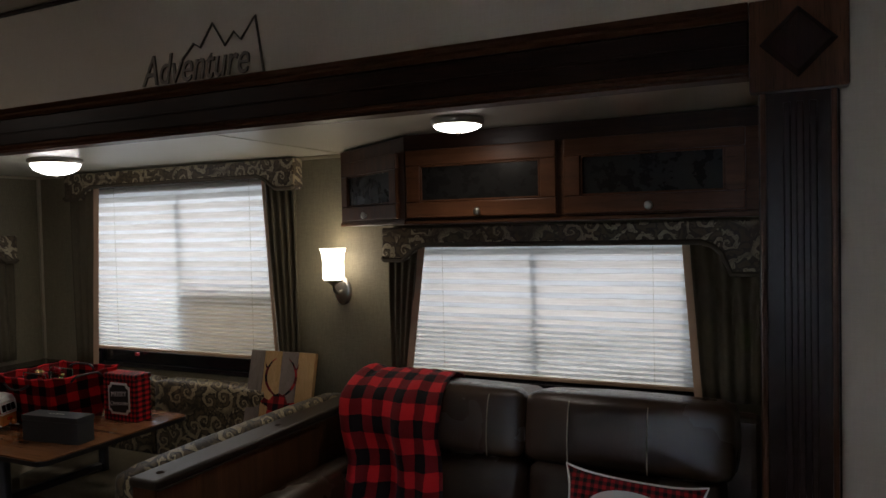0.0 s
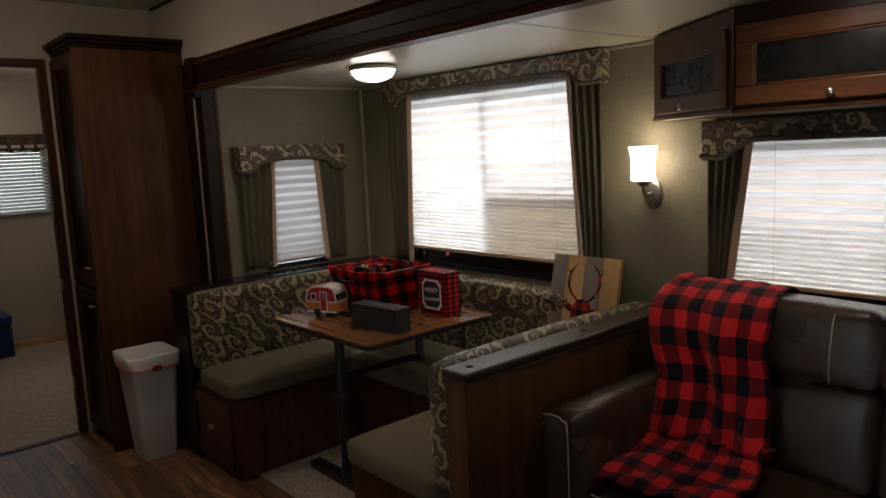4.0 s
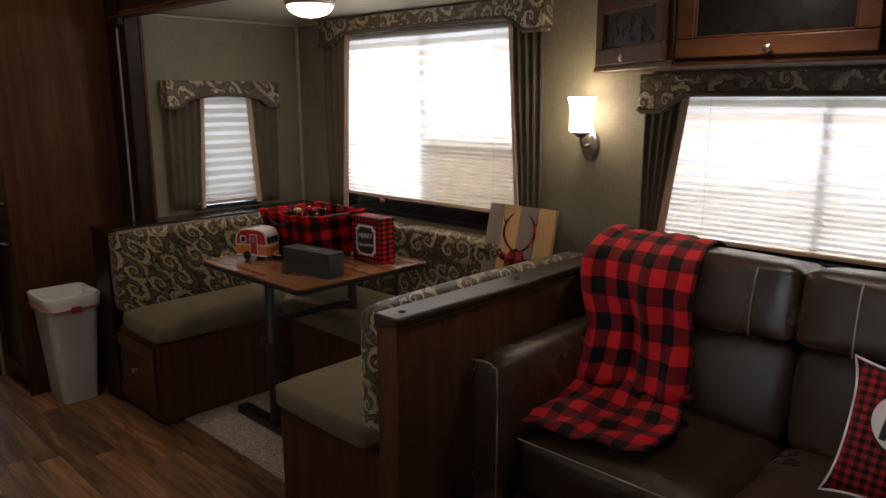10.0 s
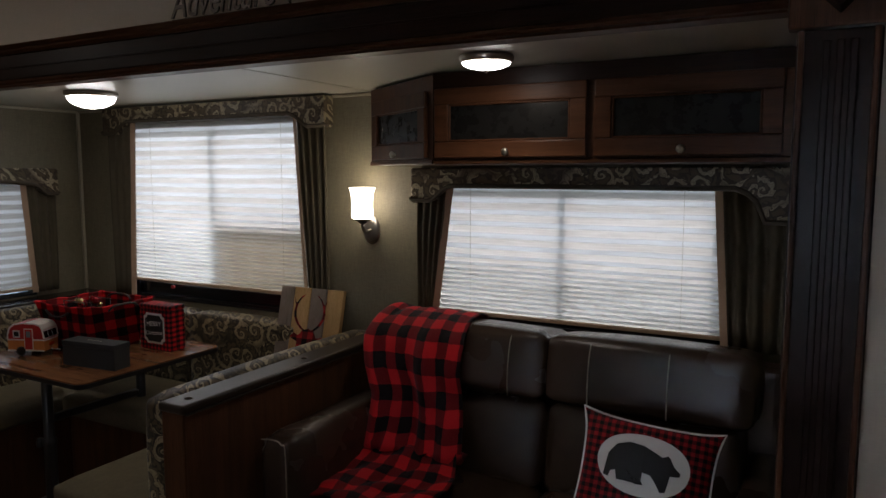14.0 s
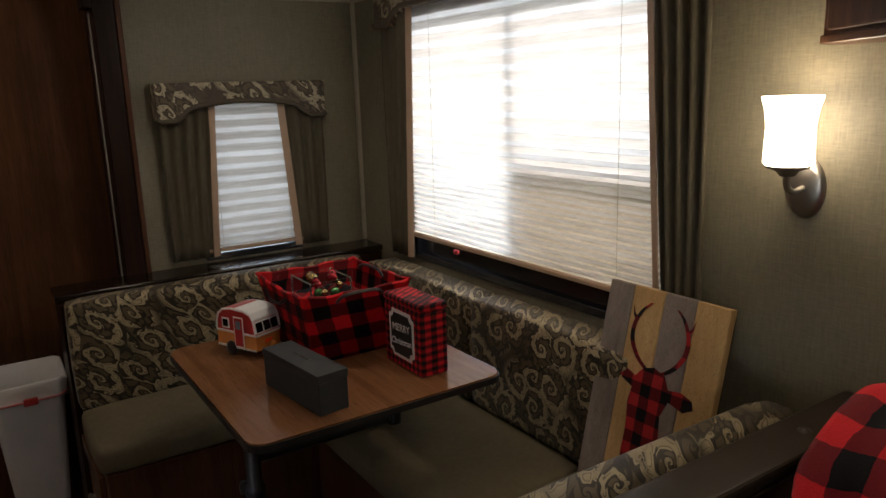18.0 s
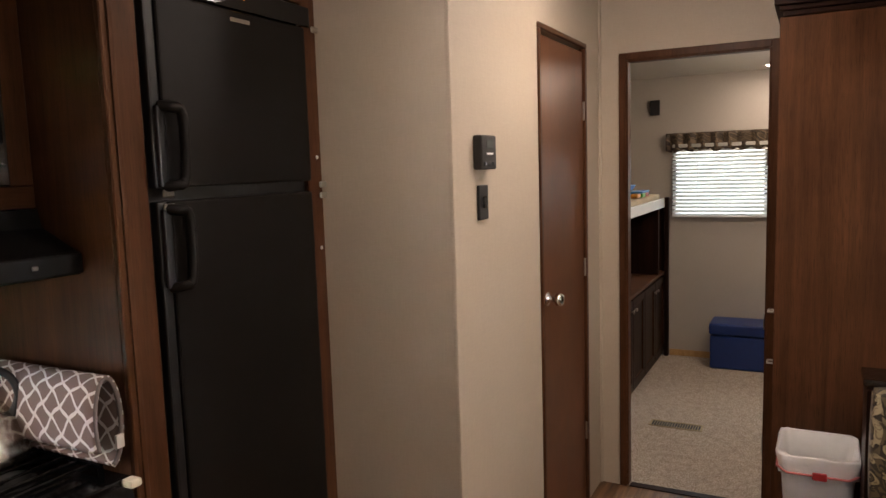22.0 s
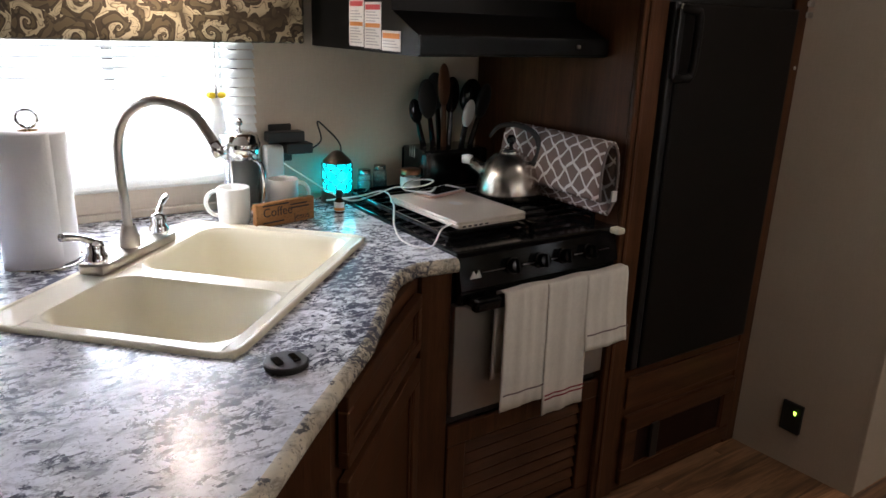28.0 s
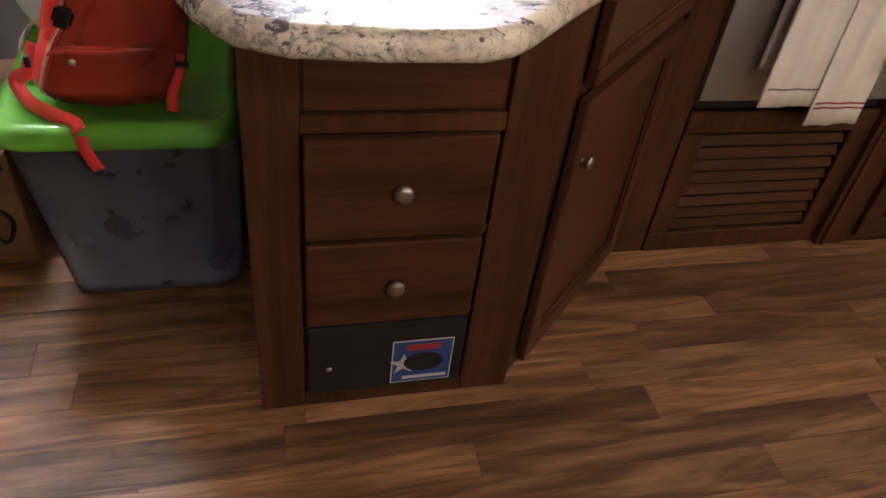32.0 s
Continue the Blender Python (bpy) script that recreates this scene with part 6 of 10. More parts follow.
# ---------------------------------------------------------------- bunk room
def bunk_room():
    t = thing("bunk_cabinet", (-5.7, 0.2, 0), "dark wood bunk with cabinets below and an open shelf", "bunk bed")
    x0, x1, y = -6.845, -4.95, 0.60
    part("base", box(x0, x1, KIT_Y + 0.005, y - 0.018, 0.006, 0.665, 0.002, 1), M["dark_wood_x"], t)
    part("shelf_top", box(x0, x1, KIT_Y + 0.005, y + 0.006, 0.666, 0.690, 0.004, 2), M["wood_x"], t)
    n = 5
    w = (x1 - x0 - 0.02) / n
    for k in range(n):
        m = Matrix.Translation((x0 + 0.01 + w * k + 0.004, y - 0.0175, 0.05))
        frame_door(m, w - 0.008, 0.60, t, M["dark_wood"], 0.05, grain="dark_wood", knob_at=(w - 0.05 if k % 2 == 0 else 0.04, 0.53))
    for x in (x0 + 0.25, -5.55):
        part("upright", box(x - 0.02, x + 0.02, KIT_Y + 0.005, y, 0.691, 1.19, 0.003, 1), M["dark_wood"], t)
    part("upright", box(x0, x0 + 0.022, KIT_Y + 0.005, y + 0.03, 0.691, 1.19, 0.003, 1), M["dark_wood"], t)
    part("back_panel", box(x0, x1, KIT_Y + 0.005, KIT_Y + 0.02, 0.691, 1.19), M["dark_wood_x"], t)
    part("bunk_rail", box(x0, x1, y - 0.02, y + 0.004, 1.19, 1.262, 0.006, 2), M["white_trim"], t, "pale bunk edge rail")
    part("bunk_board", box(x0, x1, KIT_Y + 0.005, y - 0.021, 1.19, 1.235), M["wood_x"], t)
    part("end_post", box(x0 + 0.0, x0 + 0.05, y + 0.005, y + 0.035, 0.006, 1.27, 0.004, 2), M["dark_wood"], t)
    m = thing("bunk_mattress", (-5.9, 0.1, 1.236), "thin patterned mattress on the upper bunk", "mattress")
    part("mattress", cushion(x0 + 0.02, x1 - 0.02, KIT_Y + 0.02, y - 0.03, 1.2365, 1.30, 0.006, 0.02, 8), M["mattress"], m)
    for k, (x, yy, sx, c, lab) in enumerate(((-6.25, 0.47, 0.13, "toy_blue", "blue plastic toy tray lying on the bunk"), (-6.12, 0.40, 0.12, "toy_blue", "blue plastic toy tray lying on the bunk"))):
        b = thing("toy_tray", (x, yy, 1.305 + 0.05 * k), lab, "toy")
        bm = prism(rounded_rect(x - sx, x + sx, yy - 0.09, yy + 0.09, 0.03, 3), 1.305 + 0.045 * k, 1.345 + 0.045 * k, 0.006, 2)
        for v in bm.verts:
            if v.co.z > 1.33 + 0.045 * k:
                v.co.x = x + (v.co.x - x) * 1.18
                v.co.y = yy + (v.co.y - yy) * 1.18
        part("tray", bm, M[c], b)
    for k, (x, yy, c, lab) in enumerate(((-6.30, 0.545, "toy_red", "small red toy block on the bunk"), (-6.16, 0.55, "toy_green", "small green toy block on the bunk"), (-6.05, 0.54, "toy_orange", "small orange toy block on the bunk"))):
        o = solid("toy_block", box(x - 0.055, x + 0.055, yy - 0.03, yy + 0.03, 1.302, 1.332, 0.010, 2), M[c], lab, "toy")
    o = thing("dark_bundle", (-5.72, 0.40, 1.30), "dark round bundle lying on the bunk", "bundle")
    bm = bmesh.new()
    bmesh.ops.create_icosphere(bm, subdivisions=3, radius=0.09, matrix=Matrix.Translation((-5.72, 0.40, 1.375)) @ Matrix.Diagonal((1.2, 1, 0.85, 1)))
    for v in bm.verts:
        v.co += v.co.normalized() * 0.012 * noise.noise(v.co * 18)
    part("cloth", bm, M["black_matte"], o, smooth=True)
    d = thing("stuffed_doll", (-5.70, 0.52, 0.690), "small white and red stuffed doll on the shelf", "doll")
    bm = None
    for z, r, s in ((0.745, 0.065, 1.0), (0.83, 0.05, 1.0), (0.90, 0.042, 1.0)):
        own = bmesh.new()
        bmesh.ops.create_icosphere(own, subdivisions=3, radius=r, matrix=Matrix.Translation((-5.70, 0.52, z)) @ Matrix.Diagonal((1, 1, 0.9, 1)))
        bm = joined(bm, own)
    part("doll_body", bm, M["white"], d, "white plush", True)
    part("doll_hat", lathe([(0.046, 0.0), (0.040, 0.02), (0.018, 0.055), (0.0, 0.062)], (-5.70, 0.52, 0.915), 14), M["camper_red"], d, "red hat", True)
    # cooler
    c = thing("cooler_box", (-6.69, 1.27, 0), "blue plastic cooler with a white seam on the carpet", "cooler")
    part("body", box(-6.843, -6.56, 0.975, 1.56, 0.006, 0.255, 0.02, 3), M["cooler_blue"], c)
    part("lid", box(-6.845, -6.552, 0.968, 1.567, 0.262, 0.345, 0.022, 3), M["cooler_blue"], c)
    part("seam", box(-6.838, -6.556, 0.972, 1.563, 0.284, 0.296, 0.003, 1), M["white"], c, "white seam strip")
    # blind, valance, speaker on the rear wall
    rear = Matrix.Translation((BACK_X, 0, 0)) @ Matrix.Rotation(radians(-90), 4, "Z")
    wall_window("window_4", rear, -2.0, -0.655, 1.115, 1.64, [(-1.34, -1.31, 1.142, 1.613)], "window behind a white slatted blind in the bunk room")
    slat_blind(rear, -1.995, -0.66, 1.12, 1.66, 0.0290, "white slatted blind over the bunk room window", 43)
    v = thing("valance", (BACK_X + 0.04, 1.33, 1.63), "gathered mottled brown valance over the bunk room window", "valance")
    part("cloth", sheet(lambda u, w: rear @ Vector((-2.05 + 1.44 * u, 0.035 + 0.018 * math.sin(u * 95) * (1 - 0.4 * w), 1.62 + 0.010 * math.sin(u * 57) * (1 - w) + 0.14 * w)), 190, 6, 0.003), M["camo"], v, smooth=True)
    s = thing("wall_speaker", (BACK_X, 0.525, 1.91), "small black speaker on the rear wall", "speaker")
    part("cabinet", box(BACK_X + 0.0005, BACK_X + 0.03, 0.488, 0.560, 1.905, 2.02, 0.004, 2), M["black_matte"], s)
    part("baseboard", box(BACK_X + 0.0005, BACK_X + 0.010, 0.64, 2.11, 0.006, 0.055, 0.003, 1), M["plank_oak"], None)
    bpy.data.objects["baseboard"]["kind"] = "structure"
    bpy.data.objects["baseboard"]["label"] = "pale baseboard along the rear wall"
    bpy.data.objects["baseboard"]["category"] = "baseboard"


def slat_blind(m, u0, u1, z0, z1, step, label, tilt=52):
    t = thing("slatted_blind", m @ Vector(((u0 + u1) / 2, 0.03, z0)), label, "blind")
    data = None
    n = int((z1 - z0) / step)
    half = step * 0.60
    for k in range(n):
        z = z0 + 0.012 + k * step
        if data is None:
            bm = sheet(lambda u, v: Vector((u0 + (u1 - u0) * u, 0.030 + (v - 0.5) * 2 * half * math.cos(radians(tilt)), z - (v - 0.5) * 2 * half * math.sin(radians(tilt)) + 0.002 * math.sin(math.pi * v))), 1, 4)
            ob = part("slat", bm, M["slat"], t)
            ob.matrix_parent_inverse = WORLD[t].inverted()
            ob.data.transform(m)
            data, base = ob.data, z
        else:
            ob = new("slat", data)
            ob.parent = t
            ob.matrix_parent_inverse = WORLD[t].inverted()
            ob.location = (0, 0, z - base)
    part("bottom_rail", box(u0, u1, 0.018, 0.042, z0 - 0.010, z0 + 0.002, 0.003, 1, m), M["slat"], t)
    part("head_rail", box(u0, u1, 0.012, 0.048, z1 - 0.012, z1 + 0.014, 0.003, 1, m), M["slat"], t)
    for f in (0.14, 0.86):
        u = u0 + (u1 - u0) * f
        part("cord", tube([m @ Vector((u, 0.046, z0)), m @ Vector((u, 0.046, z1))], 0.0009, 5), M["white"], t)
    part("wand", tube([m @ Vector((u0 + 0.10, 0.054, z1)), m @ Vector((u0 + 0.10, 0.056, z1 - 0.32))], 0.003, 6), M["jar_glass"], t)
    return t


M["mattress"] = plain("mattress_cloth", (0.42, 0.33, 0.20), 0.85, vary=0.2, scale=20)
M["toy_blue"] = plain("toy_blue", (0.05, 0.22, 0.50), 0.35)
M["toy_red"] = plain("toy_red", (0.55, 0.06, 0.03), 0.35)
M["toy_green"] = plain("toy_green", (0.12, 0.40, 0.05), 0.35)
M["toy_orange"] = plain("toy_orange", (0.65, 0.28, 0.03), 0.35)
M["cooler_blue"] = plain("cooler_blue", (0.008, 0.035, 0.17), 0.35, vary=0.1)
bunk_room()


# ---------------------------------------------------------------- kitchen
def granite(name="speckled_counter", ground=(0.88, 0.89, 0.93), shade=(0.74, 0.75, 0.81), amount=1.0):
    """Speckled laminate: white ground, grey-violet clouds, short dark veins and flecks that run in drifts."""
    n = Nodes(name)
    warp = n.node("ShaderNodeTexNoise", Scale=9.0, Detail=3.0)
    n.link(n.place, warp.inputs["Vector"])
    mixv = n.tree.nodes.new("ShaderNodeMix")
    mixv.data_type = "VECTOR"
    mixv.inputs[0].default_value = 0.035
    n.link(n.place, mixv.inputs[4])
    n.link(warp.outputs["Color"], mixv.inputs[5])
    v = n.scaled(1.0, 1.5, 1.2, 0, mixv.outputs[1])
    cloud, drift = n.noise(9, 5, 0.65, v), n.noise(4.2, 4, 0.6, n.scaled(1.0, 1.2, 1.0, 0, mixv.outputs[1]))
    smear, fleck, grain = n.noise(27, 5, 0.66, v, 0.5), n.noise(46, 4, 0.66, v, 0.3), n.noise(120, 3, 0.6, v)
    c = n.ramp(cloud, (0.34, shade), (0.47, tuple(k * 0.95 for k in ground)), (0.60, ground))
    soft = n.math("ADD", n.math("MULTIPLY", smear, 0.72), n.math("MULTIPLY", drift, 0.28))
    c = n.mix(n.math("MULTIPLY", n.ramp(soft, (0.455, (0, 0, 0)), (0.52, (0.42, 0.42, 0.42)), (0.58, (0.9, 0.9, 0.9))), amount), c, tuple(k * 0.46 for k in shade))
    dark = n.math("ADD", n.math("MULTIPLY", fleck, 0.66), n.math("MULTIPLY", drift, 0.34))
    c = n.mix(n.math("MULTIPLY", n.ramp(dark, (0.529, (0, 0, 0)), (0.556, (0.95, 0.95, 0.95))), amount), c, (0.055, 0.058, 0.085))
    ridge = n.math("ABSOLUTE", n.math("SUBTRACT", n.noise(20, 5, 0.64, v, 0.4), 0.5))
    line = n.math("MULTIPLY", n.ramp(ridge, (0.010, (0.95, 0.95, 0.95)), (0.030, (0, 0, 0))), n.ramp(drift, (0.38, (0, 0, 0)), (0.52, (1, 1, 1))))
    c = n.mix(n.math("MULTIPLY", line, amount), c, (0.075, 0.075, 0.10))
    c = n.mix(n.math("MULTIPLY", n.ramp(grain, (0.60, (0, 0, 0)), (0.66, (0.7, 0.7, 0.7))), amount), c, tuple(k * 0.35 for k in shade))
    return n.done(c, n.math("ADD", n.math("MULTIPLY", cloud, 0.10), 0.20), spec=0.5)


M["edge_granite"] = granite("speckled_edge", (0.78, 0.70, 0.56), (0.60, 0.51, 0.39), 0.9)
M["granite"] = granite()
M["sink"] = plain("cream_sink", (0.80, 0.74, 0.58), 0.22, vary=0.03, scale=6)
TOP = 0.896
COUNTER = [(-0.412, KIT_Y + 0.002), (-0.410, 0.30), (-0.416, 0.62), (-0.424, 0.74), (-0.436, 0.80), (-0.456, 0.855), (-0.488, 0.902), (-0.54, 0.928), (-0.632, 0.937), (-0.742, 0.938), (-0.775, 0.925), (-0.80, 0.905)]
COUNTER += [(-0.89, 0.812), (-1.09, 0.616), (-1.275, 0.379), (-1.325, 0.329), (-1.39, 0.302), (-1.496, 0.312), (-1.496, KIT_Y + 0.002)]
SINK = Matrix.Translation((-0.951, 0.159, 0)) @ Matrix.Rotation(radians(45), 4, "Z")
SX, SY = 0.355, 0.243


def countertop():
    t = thing("countertop", (-0.95, 0.2, TOP - 0.04), "white and grey speckled countertop with a rounded edge", "countertop")
    hole = [SINK @ Vector((a, b, 0)) for a, b in rounded_rect(-SX + 0.018, SX - 0.018, -SY + 0.018, SY - 0.018, 0.03, 3)]
    outer = [Vector((x, y, 0)) for x, y in COUNTER]
    bm = bmesh.new()
    for z in (TOP, TOP - 0.036):
        edges = []
        for ring in (outer, hole):
            vs = [bm.verts.new((p.x, p.y, z)) for p in ring]
            edges += [bm.edges.new((vs[k], vs[(k + 1) % len(vs)])) for k in range(len(vs))]
        bmesh.ops.triangle_fill(bm, edges=edges, use_beauty=True, normal=(0, 0, 1 if z == TOP else -1))
    for ring in (outer, hole):
        lo = [bm.verts.new((p.x, p.y, TOP - 0.036)) for p in ring]
        hi = [bm.verts.new((p.x, p.y, TOP)) for p in ring]
        for k in range(len(ring)):
            q = (k + 1) % len(ring)
            bm.faces.new((lo[k], lo[q], hi[q], hi[k]))
    bmesh.ops.remove_doubles(bm, verts=bm.verts[:], dist=0.0001)
    bmesh.ops.recalc_face_normals(bm, faces=bm.faces[:])
    part("slab", bm, M["granite"], t)
    edge = [(x, y, TOP - 0.0185) for x, y in COUNTER[0:-1]]
    part("rounded_edge", tube(edge, 0.0188, 10), M["edge_granite"], t, "rounded speckled edge", True)
    part("splash", box(-1.49, -0.414, KIT_Y + 0.0005, KIT_Y + 0.012, TOP + 0.0005, TOP + 0.022, 0.003, 1), M["wall"], t)


countertop()


def sink():
    t = thing("kitchen_sink", (-0.95, 0.16, 0.74), "cream double-bowl kitchen sink set in the counter", "sink")
    z = TOP + 0.007
    bowls = ((0.065, SX - 0.03, -0.165, SY - 0.028), (-SX + 0.03, 0.015, -0.165, SY - 0.028))
    # rim plate round two bowls: strips
    bm = None
    for a, b, c, d in ((-SX, SX, -SY, -0.165), (-SX, SX, SY - 0.028, SY), (-SX, -SX + 0.03, -0.165, SY - 0.028), (SX - 0.03, SX, -0.165, SY - 0.028), (0.015, 0.065, -0.165, SY - 0.028)):
        bm = box(a, b, c, d, TOP - 0.004, z, 0.003, 2, SINK, bm)
    part("rim", bm, M["sink"], t)
    part("rim_roll", tube([SINK @ Vector((a, b, z - 0.004)) for a, b in rounded_rect(-SX, SX, -SY, SY, 0.035, 5)], 0.0075, 8, closed=True), M["sink"], t, smooth=True)
    for a, b, c, d in bowls:
        bm = bmesh.new()
        rows = []
        for zz, inset, r in ((z - 0.001, 0.0, 0.05), (z - 0.012, 0.008, 0.055), (z - 0.10, 0.018, 0.06), (z - 0.145, 0.030, 0.06), (z - 0.158, 0.055, 0.05), (z - 0.160, 0.10, 0.02)):
            rows.append([bm.verts.new(SINK @ Vector((x, y, zz))) for x, y in rounded_rect(a + inset, b - inset, c + inset, d - inset, r, 6)])
        for p, q in zip(rows, rows[1:]):
            for k in range(len(p)):
                l = (k + 1) % len(p)
                bm.faces.new((p[k], q[k], q[l], p[l]))
        bm.faces.new(rows[-1])
        b1 = part("bowl", bm, M["sink"], t, "deep cream bowl", True)
        part("drain", lathe([(0.0, 0.002), (0.03, 0.002), (0.042, 0.004), (0.045, 0.001)], SINK @ Vector(((a + b) / 2, (c + d) / 2, z - 0.1595)), 20), M["chrome"], b1)
        for cx, cy, sx, sy in ((a, c, 1, 1), (b, c, -1, 1), (b, d, -1, -1), (a, d, 1, -1)):
            pts = [(cx, cy)] + [(cx + sx * 0.05 * (1 - math.cos(radians(g))), cy + sy * 0.05 * (1 - math.sin(radians(g)))) for g in (0, 30, 60, 90)]
            if sx * sy < 0:
                pts = pts[::-1]
            part("corner_web", prism(pts, z - 0.006, z - 0.0005, m=SINK), M["sink"], b1)
    f = thing("faucet", SINK @ Vector((-0.045, -0.205, z)), "brushed nickel gooseneck faucet with two lever handles", "faucet")
    part("deck_plate", box(-0.185, 0.095, -0.236, -0.178, z + 0.0005, z + 0.024, 0.006, 2, SINK), M["nickel"], f)
    base = SINK @ Vector((-0.045, -0.207, z + 0.024))
    part("neck_base", lathe([(0.022, 0.0), (0.022, 0.02), (0.016, 0.045), (0.0145, 0.05)], base, 20), M["nickel"], f, smooth=True)
    neck = spline([SINK @ Vector((-0.045, y, zz)) for y, zz in ((-0.207, z + 0.06), (-0.212, 1.05), (-0.214, 1.15), (-0.192, 1.212), (-0.150, 1.243), (-0.100, 1.253), (-0.034, 1.230), (0.001, 1.188), (0.016, 1.160))], 8)
    part("neck", tube(neck, 0.0100, 14), M["nickel"], f, smooth=True)
    part("spout_tip", tube([SINK @ Vector((-0.045, 0.009, 1.173)), SINK @ Vector((-0.045, 0.024, 1.145))], 0.0128, 16), M["chrome"], f, smooth=True)
    for x, s in ((0.070, 1), (-0.160, -1)):
        c = SINK @ Vector((x, -0.207, z + 0.024))
        h = part("handle_base", lathe([(0.023, 0.0), (0.023, 0.014), (0.017, 0.022), (0.019, 0.034), (0.014, 0.045), (0.0, 0.05)], c, 18), M["chrome"], f, smooth=True)
        line = [c + Vector((0, 0, 0.040)), SINK @ Vector((x + s * 0.02, -0.214, z + 0.078)), SINK @ Vector((x + s * 0.045, -0.222, z + 0.088)), SINK @ Vector((x + s * 0.072, -0.228, z + 0.094))]
        part("lever", tube(spline(line, 4), [0.008] * 4 + [0.007] * 4 + [0.0085] * 5, 10), M["chrome"], h, "chrome lever", True)


sink()


def base_cabinet():
    t = thing("peninsula_cabinet", (-0.75, 0.5, 0), "dark cherry peninsula cabinet with drawers and an angled door", "cabinet")
    y, h = 0.686, TOP - 0.038
    out = [(-0.478, KIT_Y + 0.004), (-0.478, y), (-0.982, y), (-1.405, 0.285), (-1.496, 0.285), (-1.496, KIT_Y + 0.004)]
    bm = bmesh.new()
    low = [bm.verts.new((a, b, 0.0005)) for a, b in out]
    high = [bm.verts.new((a, b, h)) for a, b in out]
    for k in range(len(out)):
        q = (k + 1) % len(out)
        bm.faces.new((low[q], low[k], high[k], high[q]))
    bm.faces.new(low)
    bmesh.ops.recalc_face_normals(bm, faces=bm.faces[:])
    bmesh.ops.solidify(bm, geom=bm.faces[:], thickness=0.012)
    part("body", bm, M["wood"], t)
    # face frame of the end
    for a, b, c, d in ((-0.560, -0.476, 0.0, h), (-0.984, -0.880, 0.0, h), (-0.8795, -0.5605, 0.630, 0.662), (-0.8795, -0.5605, 0.424, 0.448), (-0.8795, -0.5605, 0.230, 0.246), (-0.8795, -0.5605, 0.775, h), (-0.8795, -0.5605, 0.0, 0.042)):
        part("face_frame", box(a, b, y + 0.0005, y + 0.016, c, d, 0.002, 1), M["wood"], t)
    for z0, z1 in ((0.440, 0.632), (0.240, 0.428)):
        dr = part("drawer_front", box(-0.868, -0.564, y + 0.0165, y + 0.034, z0, z1, 0.006, 3), M["wood_x"], t)
        knob((-0.718, y + 0.034, (z0 + z1) / 2 + 0.001), (0, 1, 0), dr, 0.017)
    part("false_front", box(-0.875, -0.566, y + 0.001, y + 0.008, 0.664, 0.773, 0.002, 1), M["wood_x"], t)
    part("vent_slot", box(-0.748, -0.644, y + 0.0085, y + 0.013, 0.749, 0.766, 0.002, 1), M["black_matte"], t)
    # power converter in the foot
    c = thing("power_converter", (-0.72, y, 0.03), "black power converter panel with a blue and red label", "converter")
    part("panel", box(-0.872, -0.566, y + 0.001, y + 0.026, 0.044, 0.229, 0.005, 2), M["black_matte"], c)
    part("latch", box(-0.612, -0.600, y + 0.0262, y + 0.031, 0.112, 0.122, 0.002, 1), M["nickel"], c)
    part("label_plate", box(-0.850, -0.728, y + 0.0262, y + 0.0268, 0.057, 0.176), M["white"], c, "white-edged label")
    part("label_field", box(-0.8475, -0.7305, y + 0.0269, y + 0.0274, 0.0595, 0.1735), M["label_blue"], c, "blue label field")
    part("label_band", box(-0.825, -0.755, y + 0.0275, y + 0.028, 0.149, 0.165), M["label_red"], c, "red band")
    part("label_bar", box(-0.842, -0.752, y + 0.0275, y + 0.028, 0.067, 0.075), M["white"], c)
    star = []
    for k in range(10):
        r = 0.030 if k % 2 == 0 else 0.012
        star.append((-0.752 + r * math.cos(radians(90 + 36 * k)), 0.111 + r * math.sin(radians(90 + 36 * k))))
    part("label_star", plate(star, -(y + 0.0282), -(y + 0.0276), Matrix.Diagonal((1, -1, 1, 1))), M["white"], c, "white star")
    hole = [(-0.792 + 0.040 * math.cos(radians(12 * k)), 0.115 + 0.026 * math.sin(radians(12 * k))) for k in range(30)]
    part("finger_hole", plate(hole, -(y + 0.0290), -(y + 0.0283), Matrix.Diagonal((1, -1, 1, 1))), M["black"], c, "dark oval recess")
    # angled door
    a, b = Vector((-0.990, y - 0.002, 0)), Vector((-1.405, 0.287, 0))
    d = (b - a).normalized()
    nrm = Vector((-d.y, d.x, 0))
    if nrm.y < 0:
        nrm = -nrm
    w = (b - a).length
    for z0, z1, nm in ((0.04, 0.665, "door"), (0.69, 0.83, "false_drawer")):
        m = Matrix(((d.x, nrm.x, 0, 0), (d.y, nrm.y, 0, 0), (0, 0, 1, 0), (0, 0, 0, 1)))
        m.translation = a + d * 0.03 + nrm * 0.002 + Vector((0, 0, z0))
        frame_door(m, w - 0.07, z1 - z0, t, M["wood"], 0.055 if nm == "door" else 0.03, nm, knob_at=(0.032, 0.50) if nm == "door" else None, thick=0.02)
    part("filler", box(-1.496, -1.408, 0.2855, 0.298, 0.0, h, 0.002, 1), M["wood"], t)


M["label_blue"] = plain("label_blue", (0.03, 0.09, 0.30), 0.4, vary=0.05)
M["label_red"] = plain("label_red", (0.50, 0.05, 0.05), 0.4, vary=0.05)
base_cabinet()


